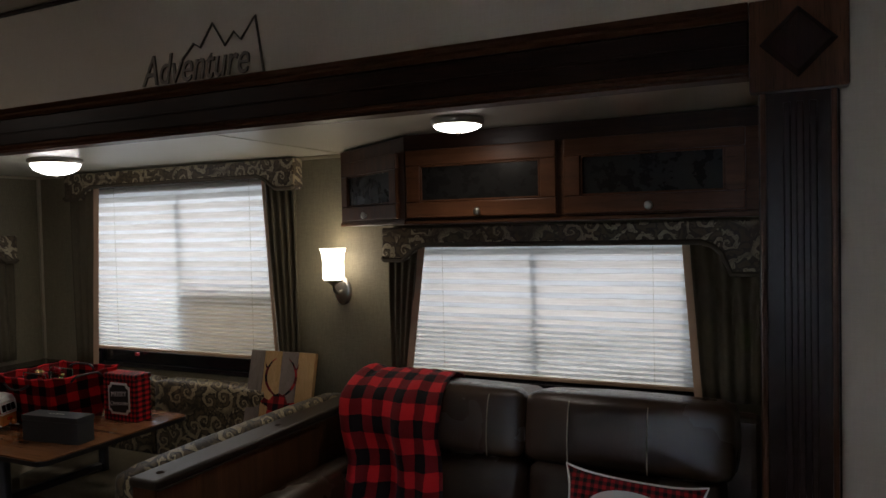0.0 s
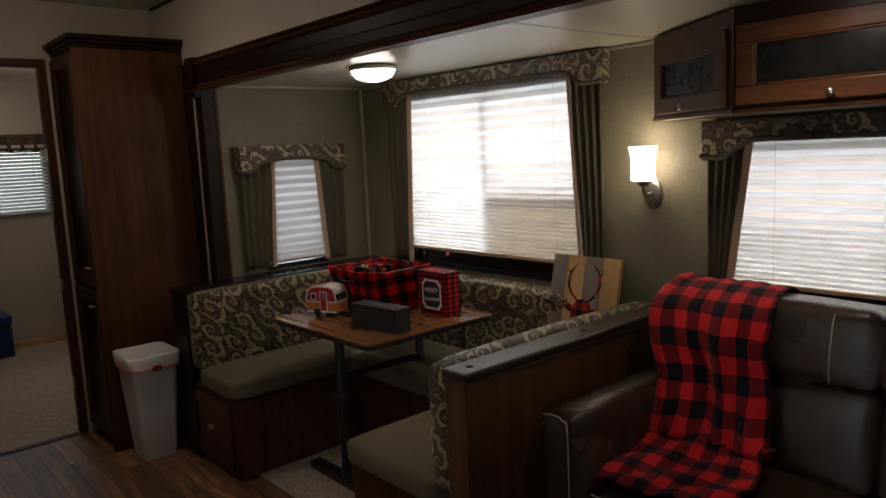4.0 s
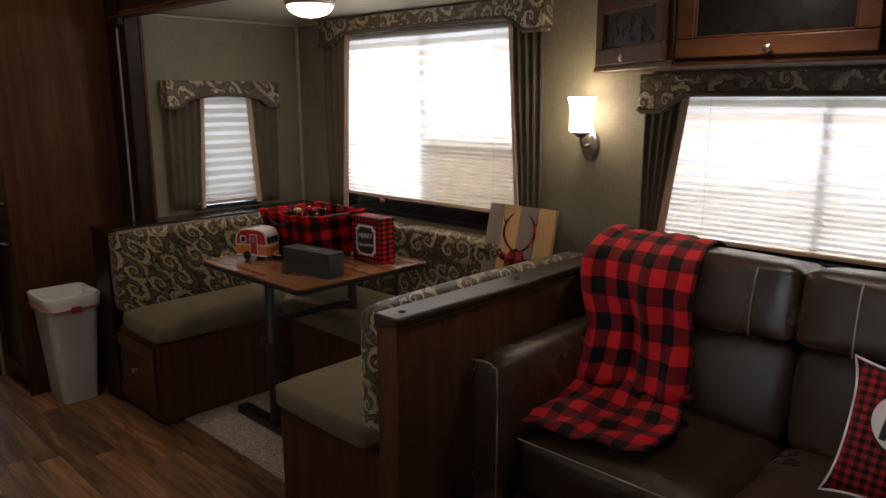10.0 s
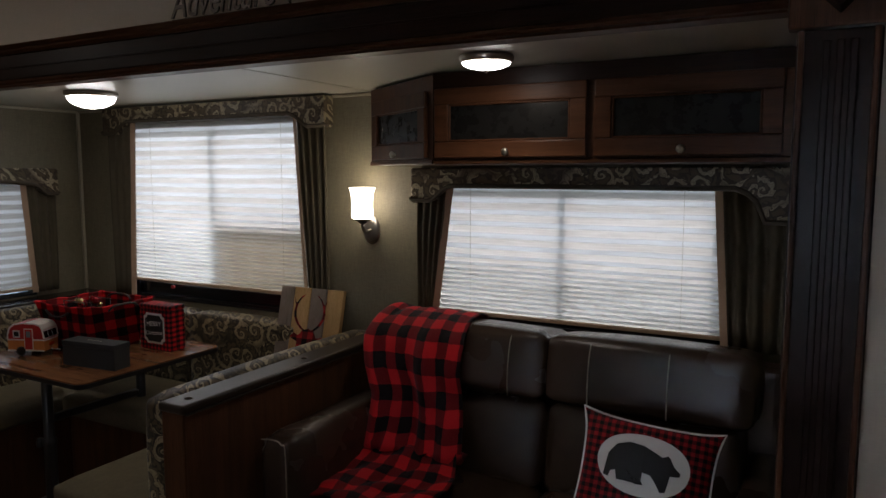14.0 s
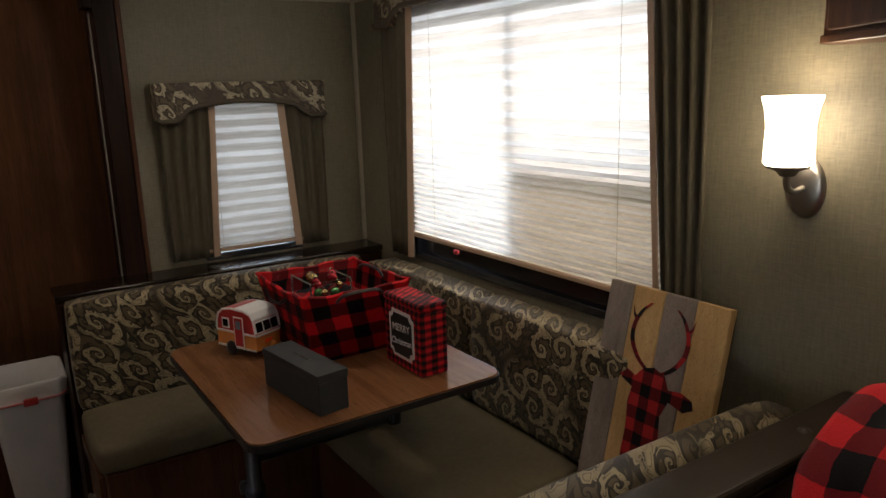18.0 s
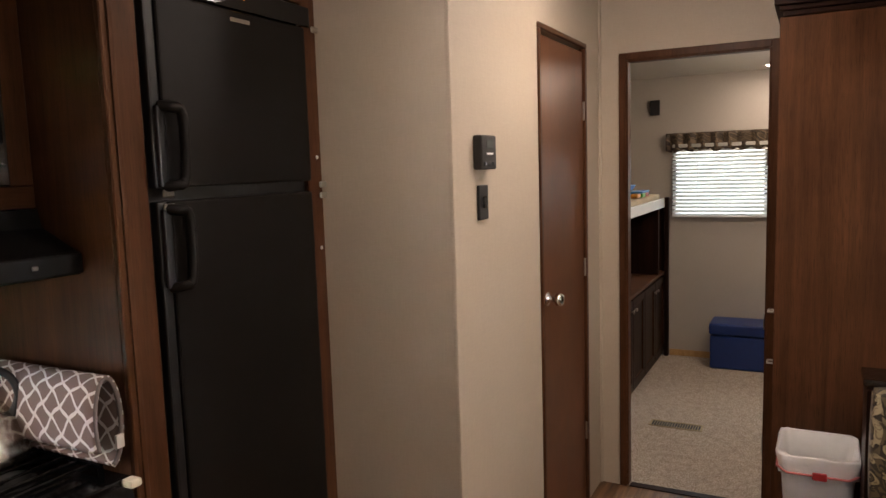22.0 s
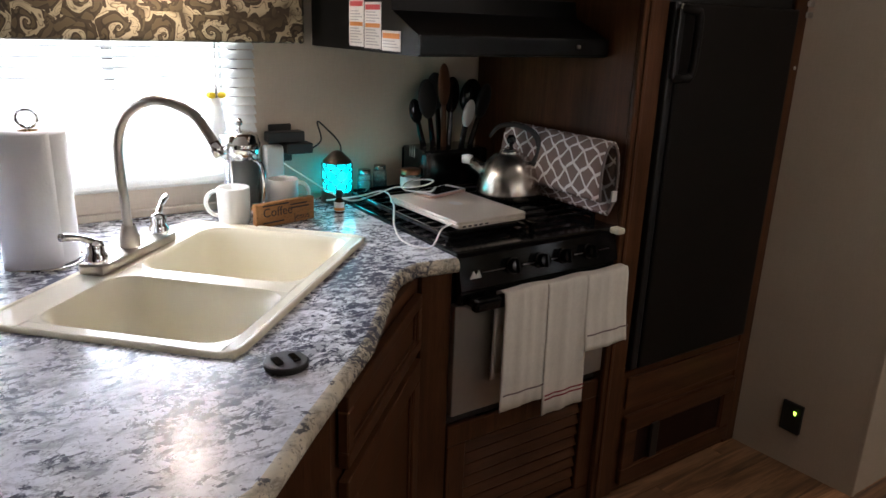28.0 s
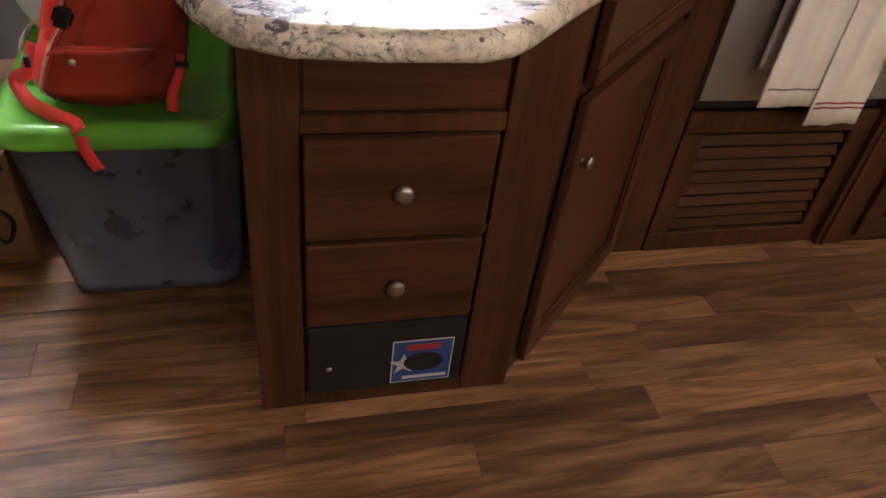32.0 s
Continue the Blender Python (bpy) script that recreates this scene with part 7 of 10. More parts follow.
def stove():
    x0, x1, y = -2.035, -1.502, 0.300
    t = thing("gas_stove", (-1.77, 0.0, 0.44), "black gas stove with grates, front knobs and a steel oven door", "stove")
    part("body", box(x0, x1, KIT_Y + 0.006, y - 0.012, 0.43, 0.872, 0.002, 1), M["black_matte"], t)
    part("cooktop", box(x0 - 0.004, x1 + 0.004, KIT_Y + 0.006, y + 0.010, 0.873, 0.906, 0.006, 3), M["black_gloss"], t)
    bm = prism([(y + 0.012, 0.808), (y + 0.030, 0.812), (y + 0.008, 0.898), (y - 0.011, 0.898), (y - 0.011, 0.808)], 0, x1 - x0)
    bm.transform(Matrix(((0, 0, 1, x0), (1, 0, 0, 0), (0, 1, 0, 0), (0, 0, 0, 1))))
    bmesh.ops.recalc_face_normals(bm, faces=bm.faces[:])
    part("control_panel", bm, M["black_gloss"], t)
    tilt = (0, 0.97, 0.25)
    for x in (-1.925, -1.835, -1.755, -1.66):
        m = facing((x, y + 0.020, 0.852), tilt)
        bm = lathe([(0.021, 0.0), (0.021, 0.006), (0.018, 0.008), (0.0165, 0.026), (0.0, 0.028)], (0, 0, 0), 18)
        bm = box(-0.0035, 0.0035, -0.017, 0.017, 0.026, 0.034, 0.001, 1, None, bm)
        bm.transform(m)
        part("control_knob", bm, M["black_gloss"], t, "black control knob")
    part("panel_line", box(x0 + 0.03, -1.57, y + 0.0175, y + 0.0215, 0.848, 0.850, m=None), M["nickel"], t)
    part("emblem", plate([(-1.565, 0.838), (-1.53, 0.838), (-1.54, 0.858), (-1.548, 0.846), (-1.556, 0.858)], -(y + 0.0245), -(y + 0.0225), Matrix.Diagonal((1, -1, 1, 1))), M["white"], t, "small white emblem")
    part("oven_door", box(x0 + 0.004, x1 + 0.006, y - 0.011, y + 0.016, 0.466, 0.770, 0.004, 2), M["oven_steel"], t, "grey steel oven door")
    part("oven_glass", box(x0 + 0.10, x1 - 0.185, y + 0.0162, y + 0.0175, 0.53, 0.72, 0.001, 1), M["black_gloss"], t, "dark oven window")
    part("oven_top_band", box(x0 + 0.002, x1 - 0.002, y - 0.011, y + 0.022, 0.771, 0.806, 0.005, 2), M["black_gloss"], t)
    part("handle", box(x0 + 0.012, x1 - 0.012, y + 0.050, y + 0.074, 0.768, 0.800, 0.010, 3), M["black_gloss"], t, "black oven handle")
    for x in (x0 + 0.03, x1 - 0.03):
        part("handle_bracket", box(x - 0.012, x + 0.012, y + 0.0225, y + 0.0495, 0.774, 0.796, 0.003, 1), M["black_gloss"], t)
    part("side_knob", box(x0 - 0.003, x0 + 0.026, y + 0.011, y + 0.045, 0.890, 0.908, 0.006, 2), M["sink"], t, "pale cover latch")
    for cx in (-1.90, -1.64):
        for cy in (-0.20, 0.11):
            b = part("burner", lathe([(0.045, 0.0), (0.045, 0.008), (0.036, 0.010), (0.034, 0.018), (0.0, 0.019)], (cx, cy, 0.906), 22), M["black_matte"], t, smooth=True)
    bars = [y0 for y0 in [-0.31 + 0.048 * k for k in range(12)]]
    for x_a, x_b in ((-2.02, -1.785), (-1.765, -1.515)):
        g = part("grate", box(x_a, x_a + 0.010, -0.325, 0.245, 0.918, 0.930, 0.002, 1), M["black_gloss"], t, "black wire grate")
        part("grate_rail", box(x_b - 0.010, x_b, -0.325, 0.245, 0.918, 0.930, 0.002, 1), M["black_gloss"], g)
        for yy in bars:
            part("grate_bar", box(x_a + 0.0105, x_b - 0.0105, yy - 0.004, yy + 0.004, 0.920, 0.930, 0.002, 1), M["black_gloss"], g)
        for xx in (x_a + 0.005, x_b - 0.005):
            for yy in (-0.32, 0.24):
                part("grate_foot", box(xx - 0.005, xx + 0.005, yy - 0.005, yy + 0.005, 0.9065, 0.918), M["black_gloss"], g)
    p = thing("louvred_panel", (-1.77, 0.29, 0), "dark wood panel with horizontal louvres under the oven", "panel")
    yy = 0.288
    part("frame", frame_ring(-2.046, -1.499, 0.0, 0.429, 0.06, -yy - 0.014, -yy, Matrix.Diagonal((1, -1, 1, 1))), M["wood"], p)
    part("frame_back", box(-1.984, -1.562, 0.262, 0.268, 0.05, 0.38), M["black_matte"], p)
    for k in range(8):
        z = 0.082 + k * 0.037
        part("louvre", box(-1.985, -1.560, -0.0145, 0.0145, -0.003, 0.003, 0.002, 1, Matrix.Translation((0, 0.286, z)) @ Matrix.Rotation(radians(-64), 4, "X")), M["wood_x"], p)


M["oven_steel"] = plain("oven_steel", (0.48, 0.47, 0.45), 0.40, 0.9, vary=0.06, scale=40)
stove()


def towels():
    for k, (x0, x1, zf, zb, stripe) in enumerate(((-1.737, -1.598, 0.49, 0.56, 1), (-1.872, -1.735, 0.445, 0.52, 2), (-2.018, -1.868, 0.60, 0.64, 1))):
        t = thing("dish_towel", ((x0 + x1) / 2, 0.38, 0.80), ("cream dish towel with a thin grey stripe on the oven handle", "cream dish towel with red stripes on the oven handle", "short cream dish towel on the oven handle")[k], "towel", "towels on the oven handle")
        path = spline([(0.338, zb), (0.340, 0.70), (0.342, 0.79), (0.352, 0.806), (0.366, 0.808), (0.379, 0.797), (0.383, 0.70), (0.386 + 0.004 * k, zf)], 5)

        def f(u, v, z=path):
            i = min(len(z) - 1, int(round(v * (len(z) - 1))))
            front = max(0.0, (i / (len(z) - 1) - 0.6) / 0.4)
            back = max(0.0, (0.3 - i / (len(z) - 1)) / 0.3)
            r = 0.004 * math.sin(u * 7 + k) * (front + 0.5 * back) + 0.002 * math.sin(u * 19 + k)
            side = (u - 0.5) * 0.008 * front
            return Vector((x0 + (x1 - x0) * u + side, z[i][0] + (abs(r) + 0.0015 + 0.002 * k) * (1 if i > len(z) / 2 else -0.2), z[i][1] + 0.002 * math.sin(u * 5 + k) + (0.0028 if 0.3 < v < 0.7 else 0)))

        part("cloth", sheet(f, 16, len(path) - 1, 0.003), M["towel"], t, smooth=True)
        for s in range(stripe):
            z = zf + 0.045 + 0.012 * s
            bm = sheet(lambda u, v: Vector((x0 + 0.002 + (x1 - x0 - 0.004) * u + (u - 0.5) * 0.006, 0.3935 + 0.0045 * k + 0.004 * abs(math.sin(u * 7 + k)), z + 0.004 * v)), 12, 1, 0.0012)
            part("stripe", bm, M["stripe_red"] if k == 1 else M["stripe_grey"], t, "red woven stripe" if k == 1 else "grey woven stripe")


M["towel"] = plain("cream_towel", (0.74, 0.69, 0.61), 0.9, vary=0.08, scale=90, bump=0.6, bump_scale=260, spec=0.1)
M["stripe_red"] = plain("red_stripe", (0.28, 0.04, 0.05), 0.9)
M["stripe_grey"] = plain("grey_stripe", (0.22, 0.17, 0.16), 0.9)
towels()


def fridge_tower():
    y = 0.306
    t = thing("refrigerator_cabinet", (-2.41, 0.0, 0), "cherry wood surround of the refrigerator", "cabinet", kind="structure")
    part("side_panel", box(-2.062, -2.044, KIT_Y + 0.001, y - 0.001, 0.0, CEIL - 0.002, 0.002, 1), M["wood"], t)
    part("stile", box(-2.134, -2.042, y, y + 0.016, 0.0, CEIL - 0.002, 0.003, 1), M["wood"], t)
    part("bead", box(-2.072, -2.058, y + 0.0165, y + 0.021, 0.0, CEIL - 0.002, 0.003, 2), M["wood"], t)
    part("stile", box(-2.788, -2.716, y, y + 0.012, 0.0, CEIL - 0.002, 0.002, 1), M["wood"], t)
    part("top_panel", box(-2.7155, -2.1345, y, y + 0.012, 2.035, CEIL - 0.002, 0.002, 1), M["wood_x"], t)
    part("lower_panel", box(-2.7155, -2.1345, y - 0.012, y + 0.008, 0.0, 0.428, 0.002, 1), M["wood_x"], t)
    part("back_fill", box(-2.76, -2.07, KIT_Y + 0.002, KIT_Y + 0.02, 0.0, CEIL - 0.002), M["wood"], t)
    m = Matrix.Translation((-2.712, y + 0.0085, 0.03))
    frame_door(m, 0.555, 0.245, t, M["dark_wood"], 0.055, "access_door", grain="wood_x")
    part("door_pull", box(-2.31, -2.275, y + 0.027, y + 0.036, 0.10, 0.225, 0.004, 2), M["black_matte"], t, "dark recessed pull")
    part("false_front", box(-2.712, -2.155, y + 0.0085, y + 0.018, 0.30, 0.408, 0.004, 2), M["wood_x"], t)
    f = thing("refrigerator", (-2.45, 0.0, 0.43), "black two-door refrigerator built into wood panels", "refrigerator")
    part("body", box(-2.712, -2.14, KIT_Y + 0.03, y - 0.002, 0.432, 2.03, 0.003, 1), M["black_matte"], f)
    for z0, z1, hz in ((0.442, 1.502, 1.40), (1.532, 1.965, 1.63)):
        d = part("door", box(-2.704, -2.175, y - 0.0015, y + 0.032, z0, z1, 0.008, 3), M["fridge_black"], f)
        part("door_edge", box(-2.1745, -2.146, y - 0.0015, y + 0.026, z0, z1, 0.006, 2), M["black"], d)
        a, b = hz - 0.095, hz + 0.085
        line = [(-2.165, y + 0.030, a), (-2.18, y + 0.052, a + 0.004), (-2.205, y + 0.056, a + 0.02), (-2.208, y + 0.056, b - 0.02), (-2.18, y + 0.052, b - 0.004), (-2.165, y + 0.030, b)]
        part("handle", tube(spline(line, 4), 0.0125, 10), M["fridge_black"], d, "black loop handle", True)
        part("handle_plate", box(-2.172, -2.150, y + 0.0265, y + 0.040, a, b, 0.004, 2), M["black"], d)
    for z in (1.488, 1.520):
        for x in (-2.748, -2.170):
            part("hinge_cover", box(x - 0.016, x + 0.016, y + 0.0325, y + 0.040, z - 0.009, z + 0.009, 0.003, 1), M["nickel"], f)
    part("hinge_cover", box(-2.758, -2.728, y + 0.0325, y + 0.040, 1.955, 1.972, 0.003, 1), M["nickel"], f)
    for z in (1.33, 1.60):
        part("screw", lathe([(0.0, 0.003), (0.005, 0.002), (0.006, 0.0)], (-2.757, y + 0.013, z), 10, Matrix.Rotation(radians(-90), 4, "X")), M["white"], f)
    part("control_strip", box(-2.745, -2.15, y - 0.0015, y + 0.020, 1.972, 2.028, 0.004, 2), M["black_gloss"], f)
    for x in (-2.36, -2.47):
        part("indicator", box(x - 0.006, x + 0.006, y + 0.0202, y + 0.022, 2.000, 2.006, 0.001, 1), M["amber_led"], f, "lit amber indicator")
    part("name_plate", box(-2.475, -2.405, y + 0.0322, y + 0.034, 1.936, 1.946, 0.001, 1), M["nickel"], f)


M["fridge_black"] = plain("textured_black", (0.009, 0.0075, 0.0065), 0.42, vary=0.2, scale=30, bump=0.25, bump_scale=350, spec=0.16)
M["amber_led"] = Nodes("amber_led").done((0.5, 0.2, 0.02), 0.4, Emission_Color=(1.0, 0.40, 0.05), Emission_Strength=4.0)
fridge_tower()


def wall_cabinet_and_microwave():
    y = 0.045
    t = thing("upper_cabinet", (-1.72, -0.15, 1.496), "cherry wood upper cabinet that holds the microwave", "cabinet")
    x0, x1 = -2.042, -1.40
    part("bottom", box(x0, x1, KIT_Y + 0.002, y, 1.496, 1.512, 0.002, 1), M["wood_x"], t)
    part("side", box(x1 - 0.016, x1, KIT_Y + 0.002, y, 1.5125, CEIL - 0.002, 0.002, 1), M["wood"], t)
    part("rail", box(x0, x1, y, y + 0.016, 1.496, 1.546, 0.002, 1), M["wood_x"], t)
    part("stile", box(x0, -1.987, y, y + 0.016, 1.5465, CEIL - 0.002, 0.002, 1), M["wood"], t)
    part("stile", box(-1.442, x1, y, y + 0.016, 1.5465, CEIL - 0.002, 0.002, 1), M["wood"], t)
    part("upper_panel", box(-1.9865, -1.4425, y, y + 0.014, 1.925, CEIL - 0.002, 0.002, 1), M["wood_x"], t)
    part("shelf", box(x0, x1 - 0.0165, KIT_Y + 0.002, y - 0.001, 1.93, 1.945), M["wood_x"], t)
    m = thing("microwave", (-1.725, -0.1, 1.513), "built-in microwave with steel trim and a dark glass door", "microwave")
    a, b, f = -1.986, -1.4425, y
    part("case", box(a + 0.02, b - 0.02, KIT_Y + 0.05, f + 0.001, 1.513, 1.92), M["black_matte"], m)
    part("lower_trim", box(a, b, f + 0.0015, f + 0.022, 1.548, 1.592, 0.003, 1), M["steel"], m, "slotted steel trim")
    for k in range(6):
        part("slot", box(a + 0.035 + 0.082 * k, a + 0.102 + 0.082 * k, f + 0.0222, f + 0.0232, 1.570, 1.577, 0.0004, 1), M["black"], m)
    part("upper_trim", box(a, b, f + 0.0015, f + 0.022, 1.840, 1.922, 0.003, 1), M["steel"], m, "slotted steel trim")
    for k in range(5):
        for s in range(4):
            part("slot", box(a + 0.03 + 0.066 * k, a + 0.085 + 0.066 * k, f + 0.0222, f + 0.0232, 1.866 + 0.013 * s, 1.872 + 0.013 * s, 0.0004, 1), M["black"], m)
    for x in (a, b - 0.014):
        part("side_trim", box(x, x + 0.014, f + 0.0015, f + 0.022, 1.5925, 1.8395, 0.003, 1), M["steel"], m)
    d = part("door", box(a + 0.125, b - 0.0145, f + 0.0015, f + 0.034, 1.596, 1.836, 0.005, 2), M["oven_glass"], m, "dark reflective glass door")
    part("door_window", box(a + 0.165, b - 0.075, f + 0.0342, f + 0.0350, 1.650, 1.806, 0.0003, 1), M["micro_mesh"], d, "grey mesh window")
    low = [(b - 0.0145, 1.596), (b - 0.0145, 1.640)] + [(b - 0.0145 - (b - a - 0.14) * k / 8, 1.640 - 0.012 * math.sin(math.pi * k / 8)) for k in range(1, 9)] + [(a + 0.1255, 1.596)]
    part("door_steel", plate([(x, z) for x, z in low], -(f + 0.040), -(f + 0.0345), Matrix.Diagonal((1, -1, 1, 1))), M["steel"], d, "curved steel lower band")
    c = part("control_panel", box(a + 0.0145, a + 0.124, f + 0.0015, f + 0.034, 1.640, 1.836, 0.004, 2), M["black_gloss"], m)
    part("release_button", box(a + 0.0145, a + 0.124, f + 0.0015, f + 0.038, 1.596, 1.639, 0.004, 2), M["steel"], m)
    for q in range(4):
        part("clock_digit", box(a + 0.052 + 0.008 * q, a + 0.056 + 0.008 * q, f + 0.0342, f + 0.0350, 1.809, 1.817), M["clock_led"], c, "lit green clock digit")
    for r in range(6):
        for q in range(3):
            part("key", box(a + 0.036 + 0.025 * q, a + 0.047 + 0.025 * q, f + 0.0342, f + 0.0346, 1.667 + 0.022 * r, 1.6695 + 0.022 * r), M["key_grey"], c)
    h = thing("range_hood", (-1.72, -0.1, 1.35), "black range hood with warning labels on its side", "range hood")
    hx0, hx1 = -2.035, -1.440
    prof = [(KIT_Y + 0.004, 1.352), (0.205, 1.352), (0.212, 1.360), (0.206, 1.400), (0.195, 1.404), (0.085, 1.452), (0.075, 1.494), (KIT_Y + 0.004, 1.494)]
    bm = prism(prof, hx0, hx1)
    bm.transform(Matrix(((0, 0, 1, 0), (1, 0, 0, 0), (0, 1, 0, 0), (0, 0, 0, 1))))
    bmesh.ops.recalc_face_normals(bm, faces=bm.faces[:])
    part("shell", bm, M["hood_black"], h)
    part("lip", box(hx0, hx1, 0.2075, 0.216, 1.3545, 1.399, 0.004, 2), M["hood_black"], h)
    part("switch", box(-1.93, -1.915, 0.2165, 0.221, 1.374, 1.384, 0.002, 1), M["nickel"], h)
    for y0, y1, z0, z1, head in ((-0.135, -0.055, 1.362, 1.478, "label_red"), (-0.050, 0.035, 1.360, 1.470, "label_red"), (0.040, 0.130, 1.358, 1.405, "label_orange")):
        s = part("warning_label", box(hx1 + 0.0004, hx1 + 0.0012, y0, y1, z0, z1), M["paper"], h, "white warning label")
        part("label_head", box(hx1 + 0.0013, hx1 + 0.0018, y0 + 0.005, y1 - 0.005, z1 - 0.018, z1 - 0.006), M[head], s)
        if z1 - z0 > 0.08:
            part("label_mid", box(hx1 + 0.0013, hx1 + 0.0018, y0 + 0.005, y1 - 0.005, z0 + 0.05, z0 + 0.060), M["label_orange"], s)
        k = 0
        while z0 + 0.008 + 0.007 * k < z1 - 0.024:
            z = z0 + 0.008 + 0.007 * k
            if not (z1 - z0 > 0.08 and z0 + 0.045 < z < z0 + 0.064):
                part("text_bar", box(hx1 + 0.0013, hx1 + 0.0018, y0 + 0.008, y1 - 0.008 - 0.01 * (k % 3), z, z + 0.0025), M["key_grey"], s)
            k += 1


M["oven_glass"] = Nodes("microwave_glass").done((0.008, 0.008, 0.008), 0.025, spec=0.6)
M["micro_mesh"] = Nodes("microwave_mesh").done((0.030, 0.028, 0.025), 0.03, spec=0.6)
M["clock_led"] = Nodes("clock_led").done((0.1, 0.5, 0.05), 0.4, Emission_Color=(0.35, 1.0, 0.15), Emission_Strength=2.2)
M["key_grey"] = plain("printed_grey", (0.32, 0.32, 0.32), 0.5)
M["paper"] = plain("label_paper", (0.62, 0.60, 0.57), 0.6, vary=0.04)
M["label_orange"] = plain("label_orange", (0.60, 0.22, 0.04), 0.5)
M["hood_black"] = plain("hood_enamel", (0.006, 0.006, 0.006), 0.30, vary=0.2, spec=0.2)
wall_cabinet_and_microwave()


# ---------------------------------------------------------------- sink window and entry door
KIT = Matrix.Translation((0, KIT_Y, 0))
wall_window("window_5", KIT, -1.215, -0.565, 0.995, 1.46, [(-0.905, -0.875, 1.02, 1.435)], "window behind a white slatted blind over the sink")
slat_blind(KIT, -1.253, -0.542, 0.990, 1.485, 0.0249, "white slatted blind over the sink window", 46)
# unseen cabinet, added to carry the puck light and block its upward light
def sink_overhead():
    t = thing("overhead_cabinet", (-0.92, -0.23, 1.605), "unseen cherry wood overhead cabinet added above the sink window", "cabinet")
    part("body", box(-1.385, -0.44, KIT_Y + 0.001, -0.075, 1.605, CEIL - 0.004, 0.003, 1), M["wood"], t)
    for x in (-1.375, -0.905):
        m = Matrix.Translation((x + 0.455, -0.0745, 1.63)) @ Matrix.Rotation(radians(0), 4, "Z") @ Matrix.Diagonal((-1, 1, 1, 1))
        frame_door(m, 0.455, 0.66, t, M["wood"], 0.055, knob_at=(0.08, 0.05))
    p = thing("puck_light", (-0.97, -0.22, 1.583), "lit round puck light under the overhead cabinet", "lamp")
    part("rim", lathe([(0.0, 0.0215), (0.042, 0.0215), (0.044, 0.0), (0.034, -0.004), (0.032, 0.002)], (-0.97, -0.22, 1.583), 24), M["nickel"], p, smooth=True)
    g = part("lens", lathe([(0.0, 0.001), (0.033, 0.003)], (-0.97, -0.22, 1.581), 24), M["dome_glass"], p, "lit frosted lens")
    g.visible_shadow = False


sink_overhead()
t = thing("valance", (-0.92, KIT_Y + 0.03, 1.355), "scroll-patterned beige valance above the sink window", "valance")
part("padded_board", box(-1.385, -0.45, KIT_Y + 0.058, KIT_Y + 0.082, 1.358, 1.60, 0.010, 3), M["scroll_valance"], t, "beige scroll-patterned fabric")
part("return", box(-1.385, -1.365, KIT_Y + 0.001, KIT_Y + 0.0575, 1.358, 1.60, 0.004, 1), M["scroll_valance"], t)
part("return", box(-0.47, -0.45, KIT_Y + 0.001, KIT_Y + 0.0575, 1.358, 1.60, 0.004, 1), M["scroll_valance"], t)


def entry_door():
    y = KIT_Y
    t = thing("door_3", (0.05, y, 0), "grey entry door with a bright frosted window and dark frame", "door", kind="structure")
    part("casing", box(-0.332, -0.292, y + 0.0005, y + 0.026, 0.0, 1.98, 0.003, 1), M["wood"], t)
    part("casing", box(0.40, 0.44, y + 0.0005, y + 0.026, 0.0, 1.98, 0.003, 1), M["wood"], t)
    part("casing", box(-0.2915, 0.3995, y + 0.0005, y + 0.026, 1.94, 1.98, 0.003, 1), M["wood_x"], t)
    part("gasket", box(-0.2915, -0.250, y + 0.0005, y + 0.018, 0.0, 1.94, 0.004, 2), M["black_matte"], t, "black rubber seal")
    part("gasket", box(0.36, 0.3995, y + 0.0005, y + 0.018, 0.0, 1.94, 0.004, 2), M["black_matte"], t, "black rubber seal")
    d = None
    for a, b, c, e in ((-0.2495, -0.171, 0.0, 1.94), (0.271, 0.3595, 0.0, 1.94), (-0.1705, 0.2705, 0.0, 0.999), (-0.1705, 0.2705, 1.621, 1.94)):
        d = box(a, b, y + 0.0005, y + 0.012, c, e, 0.002, 1, bm=d)
    part("slab", d, M["door_grey"], t, "grey door panel")
    part("window_trim", frame_ring(-0.186, 0.286, 0.984, 1.636, 0.018, y + 0.0125, y + 0.022, Matrix.Identity(4)), M["door_grey"], t)
    part("frosted_pane", box(-0.169, 0.269, y - 0.012, y - 0.008, 1.002, 1.618), M["frosted"], t, "bright frosted pane")
    part("mid_rail", box(-0.2495, 0.3595, y + 0.0125, y + 0.020, 0.905, 0.935, 0.003, 1), M["black_matte"], t)
    part("kick_panel", box(-0.235, 0.345, y + 0.0125, y + 0.017, 0.80, 0.895, 0.003, 1), M["white_trim"], t)
    part("door_handle", box(-0.235, -0.205, y + 0.0125, y + 0.030, 0.62, 0.72, 0.006, 2), M["black"], t)


def frosted():
    n = Nodes("frosted_pane")
    a = n.node("ShaderNodeBsdfTranslucent", Color=(0.92, 0.94, 0.96, 1))
    n.link(a.outputs[0], n.out.inputs[0])
    return n.mat


M["frosted"] = frosted()
M["door_grey"] = plain("door_grey", (0.42, 0.43, 0.45), 0.5, vary=0.04)
entry_door()


